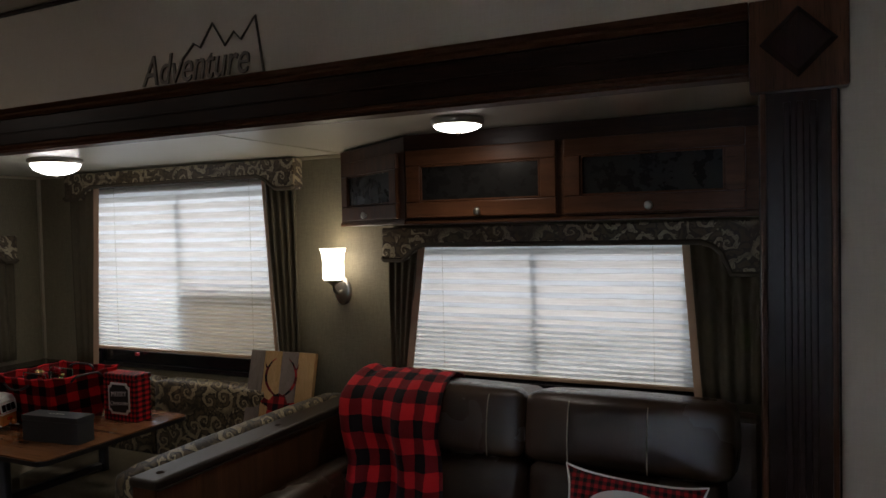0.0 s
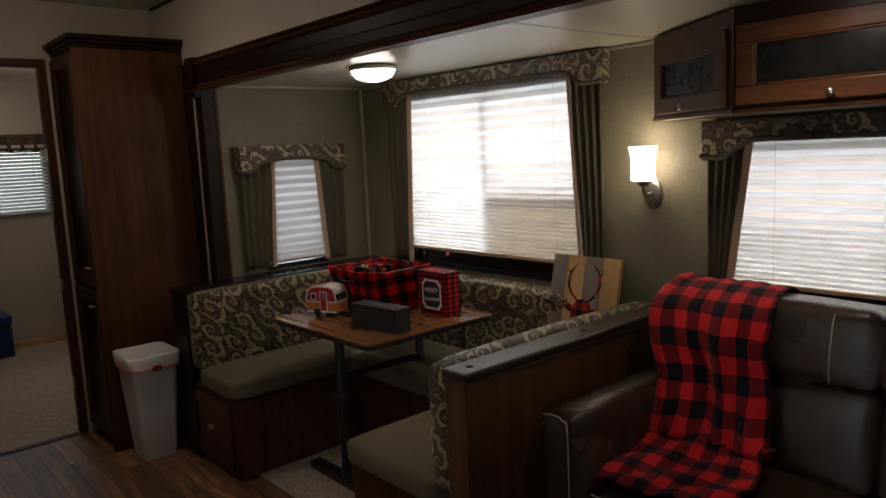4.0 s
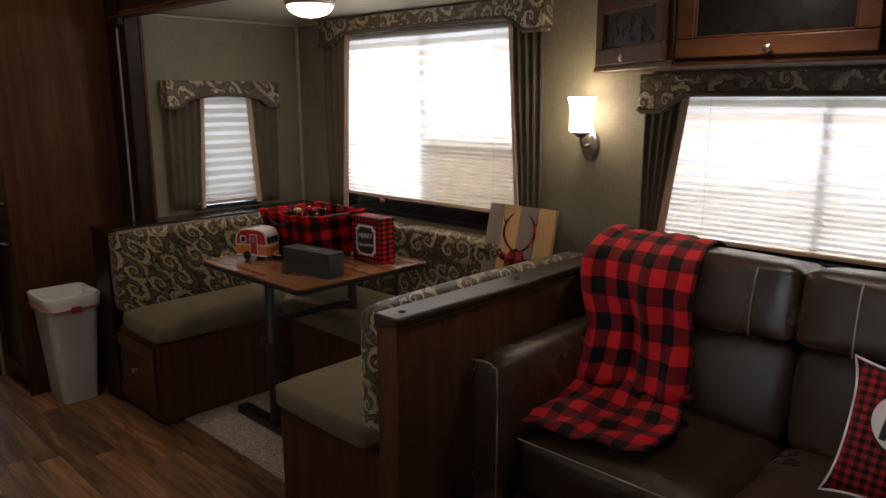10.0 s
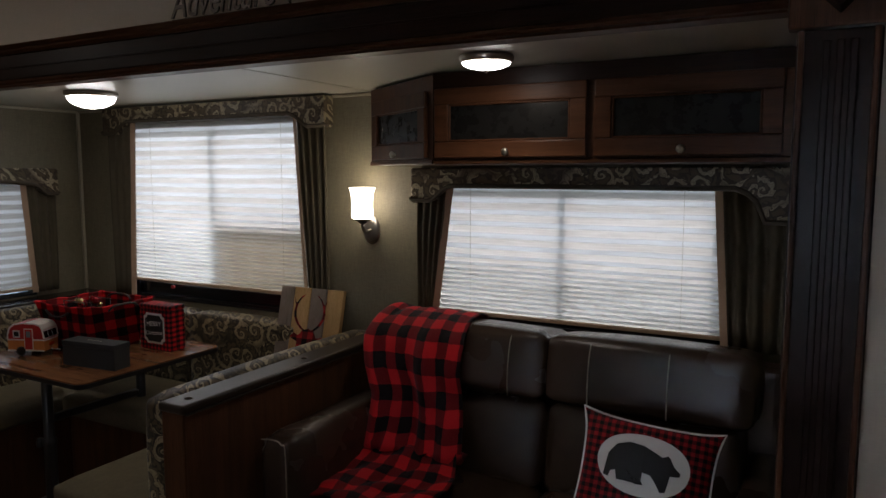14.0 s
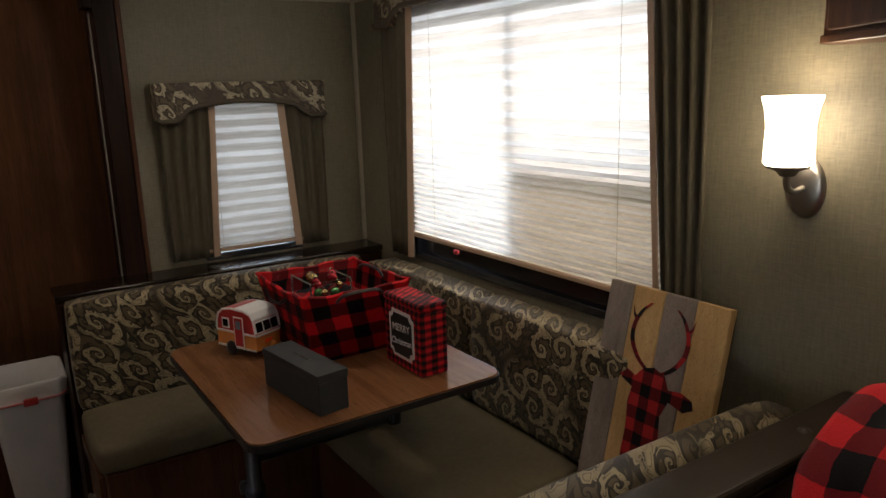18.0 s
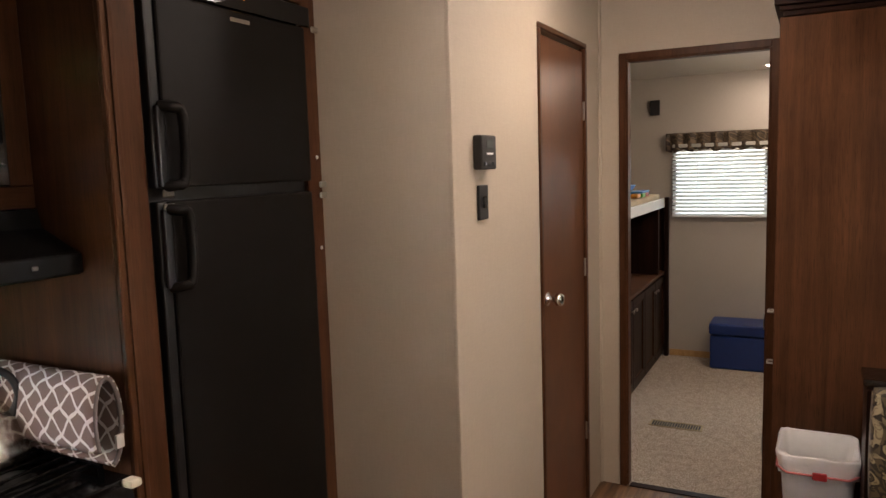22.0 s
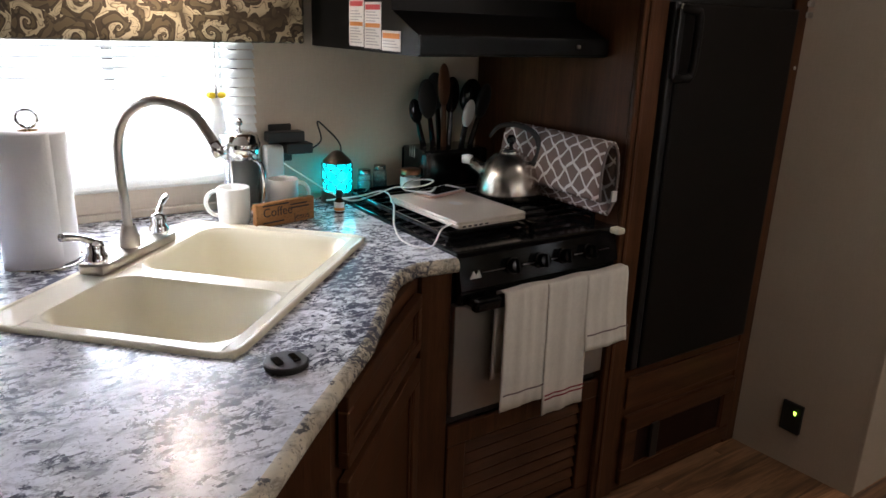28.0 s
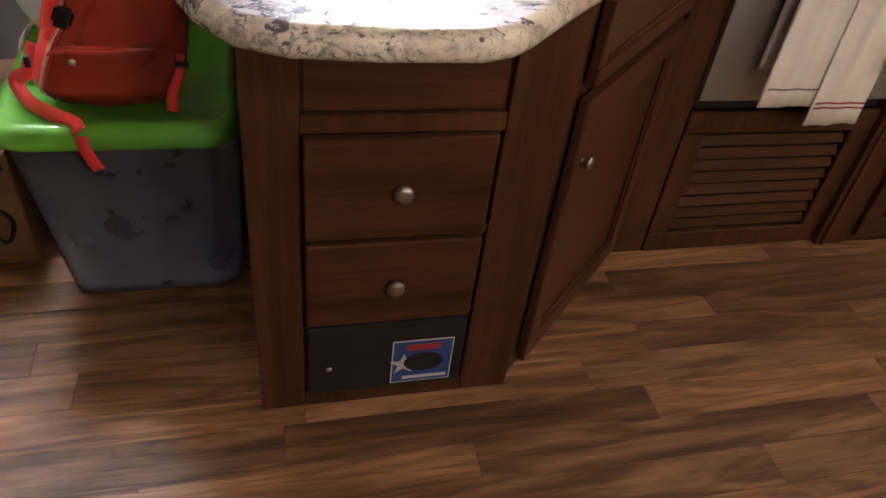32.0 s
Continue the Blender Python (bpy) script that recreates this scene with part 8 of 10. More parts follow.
# ---------------------------------------------------------------- things on the counter and stove
def paper_towel():
    c = (-0.672, -0.085)
    t = thing("paper_towel_stand", (*c, TOP), "white paper towel roll on a wire stand by the sink", "paper towel")
    part("wire_base", tube([(c[0] + 0.078 * math.cos(a), c[1] + 0.078 * math.sin(a), TOP + 0.004) for a in [k * math.pi / 14 for k in range(28)]], 0.0035, 6, closed=True), M["chrome"], t)
    part("wire_arm", tube([(c[0] - 0.078, c[1], TOP + 0.004), (c[0] + 0.078, c[1], TOP + 0.004)], 0.003, 6), M["chrome"], t)
    part("roll", lathe([(0.021, 0.008), (0.069, 0.008), (0.071, 0.012), (0.071, 0.284), (0.069, 0.288), (0.021, 0.288)], (*c, TOP), 36), M["tissue"], t, "quilted white paper roll", True)
    part("core", lathe([(0.021, 0.008), (0.0205, 0.288), (0.018, 0.288), (0.018, 0.008)], (*c, TOP), 18), M["plank_oak"], t)
    part("flap", sheet(lambda u, v: Vector((c[0] + (0.0725 + 0.012 * u * u) * math.cos(radians(20 + 95 * (1 - u))), c[1] + (0.0725 + 0.012 * u * u) * math.sin(radians(20 + 95 * (1 - u))), TOP + 0.002 + 0.286 * v)), 12, 2, 0.0012), M["tissue"], t, "loose end of the paper", True)
    part("post", tube([(*c, TOP + 0.004), (*c, TOP + 0.296)], 0.0035, 6), M["chrome"], t)
    part("loop", tube([(c[0] + 0.019 * math.cos(a), c[1] - 0.5 * 0.019 * math.cos(a), TOP + 0.312 + 0.018 * math.sin(a)) for a in [k * math.pi / 10 for k in range(20)]], 0.0032, 6, closed=True), M["chrome"], t)


M["tissue"] = plain("paper_tissue", (0.78, 0.77, 0.77), 0.9, vary=0.03, bump=0.5, bump_scale=140, spec=0.1)
paper_towel()


def mug(c, turn, label):
    t = thing("coffee_mug", (*c, TOP), label, "mug", "white mugs")
    part("cup", lathe([(0.0, 0.001), (0.034, 0.001), (0.040, 0.010), (0.0425, 0.05), (0.0425, 0.098), (0.0405, 0.100), (0.0385, 0.096), (0.0385, 0.02), (0.0, 0.014)], (*c, TOP), 28), M["white"], t, smooth=True)
    ring = [Vector((0.040 + 0.034 * math.sin(a), 0, 0.054 + 0.034 * math.cos(a))) for a in [k * math.pi / 10 for k in range(11)]]
    m = Matrix.Translation((*c, TOP)) @ Matrix.Rotation(radians(turn), 4, "Z")
    part("handle", tube([m @ p for p in ring], 0.0055, 8), M["white"], t, smooth=True)


mug((-1.134, -0.208), -32, "white ceramic mug beside the sink")
mug((-1.290, -0.255), 170, "white ceramic mug behind the wooden sign")


def coffee_sign():
    t = thing("coffee_sign", (-1.25, -0.15, TOP), "small brown wooden sign about coffee and Jesus", "sign")
    a, b = Vector((-1.162, -0.128, TOP + 0.0005)), Vector((-1.342, -0.168, TOP + 0.0005))
    d = (b - a).normalized()
    n = Vector((d.y, -d.x, 0))
    if n.y < 0:
        n = -n
    w = (b - a).length
    m = Matrix(((d.x, n.x, 0, 0), (d.y, n.y, 0, 0), (0, 0, 1, 0), (0, 0, 0, 1)))
    m.translation = a
    part("board", box(0, w, -0.012, 0.006, 0, 0.064, 0.002, 1, m), M["sign_wood"], t)
    f = facing(m @ Vector((w / 2, 0.0064, 0.032)), n)
    letters("Coffee", f @ Matrix.Translation((-0.026, 0.006, 0)), 0.034, M["ink"], t, depth=0.0004)
    letters("Jesus", f @ Matrix.Translation((0.050, -0.017, 0)), 0.026, M["ink"], t, depth=0.0004)
    for x0, x1, z in ((0.02, 0.10, 0.0555), (0.105, 0.165, 0.040), (0.02, 0.085, 0.010), (0.105, 0.16, 0.049)):
        part("text_bar", box(x0, x1, 0.0062, 0.0068, z, z + 0.004, m=m), M["ink"], t)


M["sign_wood"] = wood("sign_wood", (0.24, 0.115, 0.045), (0.40, 0.21, 0.09), "x", 0.5, coat=0.0)
M["ink"] = plain("sign_ink", (0.03, 0.02, 0.015), 0.6)
coffee_sign()


def press_and_friends():
    c = (-1.186, -0.292)
    t = thing("french_press", (*c, TOP), "glass and chrome french press coffee maker", "coffee press")
    part("glass_body", lathe([(0.046, 0.01), (0.046, 0.165), (0.044, 0.165), (0.044, 0.014), (0.0, 0.012)], (*c, TOP), 24), M["jar_glass"], t, smooth=True)
    part("lid", lathe([(0.046, 0.158), (0.051, 0.160), (0.053, 0.185), (0.055, 0.200), (0.051, 0.205), (0.048, 0.222), (0.030, 0.232), (0.010, 0.236), (0.0, 0.236)], (*c, TOP), 24), M["chrome"], t, "chrome domed lid", True)
    part("plunger_knob", lathe([(0.003, 0.234), (0.003, 0.246), (0.009, 0.250), (0.010, 0.258), (0.006, 0.266), (0.0, 0.268)], (*c, TOP), 12), M["chrome"], t, smooth=True)
    part("foot_ring", lathe([(0.048, 0.001), (0.050, 0.006), (0.049, 0.030), (0.0465, 0.030)], (*c, TOP), 24), M["chrome"], t)
    for a in (40, 160, 280):
        q = (c[0] + 0.0475 * math.cos(radians(a)), c[1] + 0.0475 * math.sin(radians(a)))
        part("cage_bar", tube([(*q, TOP + 0.02), (*q, TOP + 0.165)], 0.003, 6), M["chrome"], t)
    part("pour_lip", box(c[0] + 0.048, c[0] + 0.078, c[1] - 0.012, c[1] + 0.012, TOP + 0.186, TOP + 0.200, 0.004, 2), M["chrome"], t)
    part("plunger_rod", tube([(*c, TOP + 0.03), (*c, TOP + 0.234)], 0.0028, 6), M["chrome"], t)
    part("filter_disc", lathe([(0.0, 0.022), (0.042, 0.022), (0.043, 0.030), (0.0, 0.034)], (*c, TOP), 20), M["chrome"], t)
    part("handle", tube(spline([(c[0] - 0.02, c[1] + 0.046, TOP + 0.155), (c[0] - 0.03, c[1] + 0.075, TOP + 0.150), (c[0] - 0.034, c[1] + 0.080, TOP + 0.10), (c[0] - 0.030, c[1] + 0.072, TOP + 0.045), (c[0] - 0.02, c[1] + 0.047, TOP + 0.035)], 5), 0.0065, 8), M["chrome"], t, smooth=True)
    t = thing("soap_bottle", (-1.318, -0.362, TOP), "white plastic bottle beside the french press", "bottle")
    part("bottle", box(-1.331, -1.274, -0.372, -0.338, TOP + 0.001, TOP + 0.178, 0.012, 3), M["white"], t)
    t = thing("power_adapter", (-1.333, KIT_Y, 1.05), "black power adapter plugged into the wall outlet", "adapter")
    part("outlet_plate", box(-1.368, -1.298, KIT_Y + 0.0005, KIT_Y + 0.008, 1.02, 1.13, 0.003, 1), M["black_matte"], t)
    part("adapter", box(-1.393, -1.283, KIT_Y + 0.0085, KIT_Y + 0.048, 1.082, 1.112, 0.004, 2), M["black_matte"], t)
    part("adapter", box(-1.413, -1.333, KIT_Y + 0.0085, KIT_Y + 0.060, 1.048, 1.078, 0.004, 2), M["black_matte"], t)
    line = spline([(-1.413, -0.325, 1.062), (-1.443, -0.330, 1.085), (-1.438, -0.345, 1.135), (-1.468, -0.352, 1.115), (-1.513, -0.345, 1.06), (-1.498, -0.34, 0.99), (-1.468, -0.33, 0.935), (-1.433, -0.33, 0.905)], 7)
    part("cord", tube(line, 0.0025, 6), M["black"], t, "thin black cord", True)
    c = (-1.487, -0.315)
    d = thing("aroma_diffuser", (*c, TOP), "aroma diffuser glowing turquoise through a metal lattice", "diffuser")
    part("base", lathe([(0.0, 0.001), (0.048, 0.001), (0.050, 0.006), (0.048, 0.030), (0.044, 0.034)], (*c, TOP), 26), M["bronze"], d, "dark metal base", True)
    part("glow_glass", lathe([(0.041, 0.034), (0.044, 0.06), (0.044, 0.10), (0.040, 0.122), (0.0, 0.124)], (*c, TOP), 28), M["teal_glow"], d, "glowing turquoise glass", True)
    lattice = None
    for k in range(9):
        a0 = 2 * math.pi * k / 9
        for s in (-1, 1):
            pts = [(c[0] + 0.0455 * math.cos(a0 + s * 0.35 * math.sin(v * math.pi * 2.5)), c[1] + 0.0455 * math.sin(a0 + s * 0.35 * math.sin(v * math.pi * 2.5)), TOP + 0.034 + 0.086 * v) for v in [i / 14 for i in range(15)]]
            lattice = tube(pts, 0.0021, 5, lattice)
    part("lattice", lattice, M["bronze"], d, "dark metal lattice")
    part("cap", lathe([(0.044, 0.120), (0.043, 0.126), (0.016, 0.152), (0.006, 0.156), (0.0, 0.156)], (*c, TOP), 24), M["bronze"], d, "dark conical cap", True)
    c = (-1.43, -0.185)
    b = thing("oil_bottle", (*c, TOP), "small dark essential oil bottle with an orange label", "bottle")
    part("bottle", lathe([(0.0, 0.001), (0.014, 0.001), (0.0145, 0.004), (0.0145, 0.036), (0.007, 0.044), (0.007, 0.047)], (*c, TOP), 16), M["amber_glass"], b, smooth=True)
    part("cap", lathe([(0.0095, 0.046), (0.0095, 0.068), (0.0, 0.069)], (*c, TOP), 14), M["black"], b)
    part("label", lathe([(0.0149, 0.008), (0.0149, 0.034)], (*c, TOP), 16), M["paper"], b, "pale label")
    part("label_band", lathe([(0.0152, 0.010), (0.0152, 0.018)], (*c, TOP), 16), M["label_orange"], b)
    for x, y, h, lab in ((-1.585, -0.325, 0.080, "small glass spice shaker of salt"), (-1.650, -0.345, 0.085, "small glass spice shaker of pepper")):
        s = thing("spice_shaker", (x, y, 0.906 if x < -1.49 else TOP), lab, "shaker", "glass shakers")
        z = 0.9065
        part("glass", lathe([(0.0, 0.001), (0.023, 0.001), (0.024, 0.01), (0.022, h - 0.02), (0.018, h - 0.012), (0.0165, h - 0.012), (0.020, h - 0.022), (0.021, 0.006), (0.0, 0.005)], (x, y, z), 18), M["jar_glass"], s, smooth=True)
        part("filling", lathe([(0.0, 0.006), (0.0195, 0.007), (0.0195, 0.034), (0.0, 0.036)], (x, y, z), 14), M["white"] if "salt" in lab else M["pepper"], s)
        part("cap", lathe([(0.0195, h - 0.013), (0.0195, h - 0.002), (0.016, h), (0.0, h + 0.001)], (x, y, z), 18), M["steel"], s, smooth=True)
    x, y = -1.70, -0.24
    j = thing("candle_jar", (x, y, 0.93), "small glass jar with a wooden lid on the stove", "jar")
    part("jar", lathe([(0.0, 0.001), (0.030, 0.001), (0.031, 0.006), (0.031, 0.046), (0.0, 0.047)], (x, y, 0.931), 20), M["jar_glass"], j, smooth=True)
    part("label", lathe([(0.0314, 0.010), (0.0314, 0.040)], (x, y, 0.931), 20), M["paper"], j)
    part("lid", lathe([(0.0325, 0.048), (0.0325, 0.060), (0.030, 0.062), (0.0, 0.062)], (x, y, 0.931), 20), M["copper"], j, "copper lid", True)


M["teal_glow"] = Nodes("teal_glow").done((0.02, 0.45, 0.45), 0.3, Emission_Color=(0.0, 0.80, 0.86), Emission_Strength=1.7)
M["amber_glass"] = plain("amber_bottle", (0.05, 0.02, 0.008), 0.12, spec=0.6)
M["pepper"] = plain("pepper", (0.06, 0.045, 0.03), 0.8, vary=0.5, scale=400)
M["copper"] = plain("copper", (0.45, 0.22, 0.12), 0.3, 1.0)
press_and_friends()
point_lamp("diffuser_glow", (-1.487, -0.258, 0.97), 0.16, (0.05, 0.85, 0.95), 0.03)


def dish_wand():
    x, y = -1.137, KIT_Y + 0.062
    t = thing("dish_wand", (x, y, 1.09), "pale plastic dish wand with yellow tabs hanging before the blind", "dish wand")
    part("hanging_cord", tube([(x - 0.004, KIT_Y + 0.049, 1.478), (x - 0.004, y, 1.40), (x, y, 1.245)], 0.0016, 6), M["paper"], t)
    part("stem", tube([(x, y, 1.250), (x, y + 0.002, 1.200)], 0.0042, 8), M["key_grey"], t, "grey stem", True)
    for s in (-1, 1):
        part("tab", lathe([(0.0, -0.009), (0.010, -0.006), (0.013, 0.001), (0.009, 0.008), (0.0, 0.010)], (x + s * 0.014, y, 1.222), 14), M["wand_yellow"], t, "bright yellow tab", True)
    part("body", lathe([(0.0, 0.0), (0.016, 0.002), (0.024, 0.016), (0.025, 0.045), (0.019, 0.085), (0.015, 0.112), (0.011, 0.124), (0.0, 0.126)], (x + 0.004, y + 0.002, 1.090), 20), M["wand_pale"], t, "cloudy pale plastic body", True)


M["wand_yellow"] = plain("wand_yellow", (0.80, 0.62, 0.03), 0.4)
M["wand_pale"] = Nodes("wand_pale").done((0.85, 0.86, 0.84), 0.25, Transmission_Weight=0.5, IOR=1.3)
dish_wand()


def lens_cap():
    c = (-0.934, 0.645, TOP)
    t = thing("lens_cap", c, "round black camera lens cap on the counter", "lens cap")
    part("disc", lathe([(0.0, 0.0005), (0.034, 0.0005), (0.036, 0.003), (0.036, 0.009), (0.033, 0.011), (0.0, 0.011)], c, 32), M["black_matte"], t)
    for s in (-1, 1):
        part("pinch_grip", box(c[0] + s * 0.014 - 0.006, c[0] + s * 0.014 + 0.006, c[1] - 0.014, c[1] + 0.014, TOP + 0.0112, TOP + 0.0135, 0.002, 1), M["black_gloss"], t)


lens_cap()


def laptop_and_phone():
    cx, cy, z = -1.672, 0.050, 0.932
    m = Matrix.Translation((cx, cy, z)) @ Matrix.Rotation(radians(2), 4, "Z")
    t = thing("laptop", (cx, cy, z), "closed silver laptop lying on the stove grates", "laptop")
    part("base", prism(rounded_rect(-0.115, 0.115, -0.168, 0.168, 0.012, 4), 0.0, 0.011, 0.003, 2, m), M["alu"], t)
    part("lid", prism(rounded_rect(-0.115, 0.115, -0.168, 0.168, 0.012, 4), 0.0118, 0.019, 0.003, 2, m), M["alu"], t)
    part("logo_shape", prism([(0.018 * math.cos(radians(15 * k)) * (0.85 if k in (0, 1, 23) else 1), 0.021 * math.sin(radians(15 * k))) for k in range(24)], 0.0191, 0.0194, m=m), M["white"], t, "pale logo shape")
    for k in range(5):
        part("port", box(0.020 + 0.018 * k, 0.031 + 0.018 * k, 0.1676, 0.1686, 0.004, 0.008, m=m), M["black"], t)
    p = thing("smartphone", (cx - 0.02, cy - 0.10, z + 0.019), "white smartphone lying on the laptop", "phone")
    q = m @ Matrix.Translation((-0.035, -0.125, 0.0195)) @ Matrix.Rotation(radians(14), 4, "Z")
    part("case", prism(rounded_rect(-0.078, 0.078, -0.038, 0.038, 0.010, 4), 0.0, 0.008, 0.002, 2, q), M["rose"], p, "rose gold case")
    part("face", prism(rounded_rect(-0.076, 0.076, -0.036, 0.036, 0.009, 4), 0.0081, 0.0086, m=q), M["white"], p, "white front")
    part("screen", box(-0.056, 0.056, -0.033, 0.033, 0.0087, 0.0091, m=q), M["black_gloss"], p, "dark screen")
    c = thing("charging_cable", (cx + 0.2, cy - 0.1, z), "looped white charging cables across the counter and stove", "cable")
    loop = spline([(-1.33, -0.345, 1.02), (-1.40, -0.26, 0.965), (-1.47, -0.205, 0.925), (-1.54, -0.19, 0.935), (-1.595, -0.155, 0.962), (-1.605, -0.095, 0.972), (-1.645, -0.066, 0.982), (-1.690, -0.095, 0.985), (-1.686, -0.150, 0.978), (-1.642, -0.166, 0.969), (-1.606, -0.125, 0.962), (-1.625, -0.080, 0.962), (-1.662, -0.066, 0.962), (-1.705, -0.105, 0.962)], 7)
    part("cable", tube(loop, 0.0024, 6), M["white"], c, smooth=True)
    loop = spline([(-1.42, -0.25, 0.92), (-1.50, -0.20, 0.935), (-1.565, -0.17, 0.95), (-1.53, -0.05, 0.945), (-1.47, 0.06, 0.915), (-1.44, 0.16, 0.902), (-1.47, 0.235, 0.903), (-1.53, 0.20, 0.936), (-1.60, 0.185, 0.940)], 7)
    part("cable", tube(loop, 0.0024, 6), M["white"], c, smooth=True)


M["alu"] = plain("aluminium", (0.78, 0.70, 0.61), 0.38, 0.5, vary=0.03, scale=60)
M["rose"] = plain("rose_gold", (0.62, 0.42, 0.34), 0.3, 0.9)
laptop_and_phone()


def kettle():
    c = (-1.915, -0.022, 0.931)
    t = thing("tea_kettle", c, "brushed steel tea kettle with a black handle on the stove", "kettle")
    part("body", lathe([(0.0, 0.0), (0.088, 0.0), (0.094, 0.006), (0.094, 0.020), (0.088, 0.052), (0.072, 0.086), (0.048, 0.108), (0.030, 0.114)], c, 36), M["kettle_steel"], t, smooth=True)
    part("lid", lathe([(0.032, 0.113), (0.030, 0.119), (0.012, 0.127), (0.0, 0.128)], c, 28), M["kettle_steel"], t, smooth=True)
    part("lid_knob", lathe([(0.006, 0.126), (0.006, 0.134), (0.013, 0.140), (0.014, 0.150), (0.008, 0.158), (0.0, 0.159)], c, 16), M["black_gloss"], t, smooth=True)
    arch = spline([(c[0] - 0.040, c[1] + 0.050, c[2] + 0.084), (c[0] - 0.052, c[1] + 0.064, c[2] + 0.125), (c[0] - 0.040, c[1] + 0.050, c[2] + 0.166), (c[0] - 0.008, c[1] + 0.010, c[2] + 0.184), (c[0] + 0.024, c[1] - 0.030, c[2] + 0.176), (c[0] + 0.040, c[1] - 0.050, c[2] + 0.150)], 6)
    taper = [0.0095 - 0.0045 * k / (len(arch) - 1) for k in range(len(arch))]
    part("handle", tube(arch, taper, 10), M["black_matte"], t, "black arched handle", True)
    spout = spline([(c[0] + 0.045, c[1] - 0.055, c[2] + 0.060), (c[0] + 0.066, c[1] - 0.078, c[2] + 0.076), (c[0] + 0.078, c[1] - 0.090, c[2] + 0.084)], 5)
    part("spout", tube(spout, [0.020] * 3 + [0.017] * 4 + [0.014] * 4, 12), M["kettle_steel"], t, smooth=True)
    part("spout_cap", lathe([(0.0, -0.01), (0.016, -0.008), (0.017, 0.010), (0.0, 0.014)], (c[0] + 0.083, c[1] - 0.095, c[2] + 0.087), 14), M["white"], t, smooth=True)
    for ob in t.children:
        ob.data.transform(Matrix.Translation(c) @ Matrix.Diagonal((1.04, 1.04, 1.18, 1)) @ Matrix.Translation(Vector(c) * -1))


def streaked_steel():
    """Drawn steel; upright streaks in its colour stand for reflected surroundings."""
    n = Nodes("kettle_steel")
    a, b = n.noise(1.0, 1, 0.4, n.scaled(34, 34, 0.5)), n.noise(4.0, 2)
    return n.done(n.ramp(a, (0.38, (0.46, 0.42, 0.37)), (0.62, (0.70, 0.66, 0.59))), n.math("ADD", n.math("MULTIPLY", b, 0.06), 0.23), 1.0)


M["kettle_steel"] = streaked_steel()
kettle()


def drying_mat():
    """A rolled drying mat leaning on the wood panel."""
    t = thing("rolled_mat", (-1.97, 0.0, 0.932), "rolled grey drying mat with a white lattice pattern", "mat")

    def f(u, v):
        a = -0.6 + 5.2 * u
        r = 0.062 - 0.004 * u
        return Vector((-2.000 + r * 0.52 * math.cos(a), -0.125 + 0.425 * v, 1.036 + r * 1.62 * math.sin(a)))

    bm = sheet(f, 40, 12)
    layer = bm.loops.layers.uv.new("uv")
    bm.verts.index_update()
    for face in bm.faces:
        for loop in face.loops:
            i, j = divmod(loop.vert.index, 13)
            loop[layer].uv = (i / 40 * 0.36, j / 12 * 0.395)
    bmesh.ops.solidify(bm, geom=bm.faces[:], thickness=0.008)
    part("mat", bm, M["lattice"], t, smooth=True)
    part("edge_binding", tube([f(k / 40, 1.0) for k in range(41)], 0.005, 6), M["mat_grey"], t, "grey bound edge", True)
    part("tag", box(-2.030, -2.010, 0.301, 0.308, 0.975, 1.005, 0.001, 1), M["paper"], t)


def lattice():
    n = Nodes("lattice_cloth")
    a, b = uv_axis(0)(n), uv_axis(1)(n)
    wa = n.math("ADD", a, n.math("MULTIPLY", n.math("SINE", n.math("MULTIPLY", b, 130.0)), 0.003))
    p = n.math("FRACT", n.math("MULTIPLY", n.math("ADD", wa, n.math("MULTIPLY", b, 0.8)), 23.0))
    q = n.math("FRACT", n.math("MULTIPLY", n.math("SUBTRACT", wa, n.math("MULTIPLY", b, 0.8)), 23.0))
    line = n.math("ADD", n.math("LESS_THAN", p, 0.17), n.math("LESS_THAN", q, 0.17), True)
    c = n.mix(line, (0.20, 0.145, 0.125), (0.66, 0.62, 0.58))
    n.bump(n.noise(500, 2), 0.4, 0.001)
    return n.done(c, 0.9, spec=0.1)


M["lattice"] = lattice()
M["mat_grey"] = plain("mat_binding", (0.17, 0.14, 0.13), 0.9)
drying_mat()


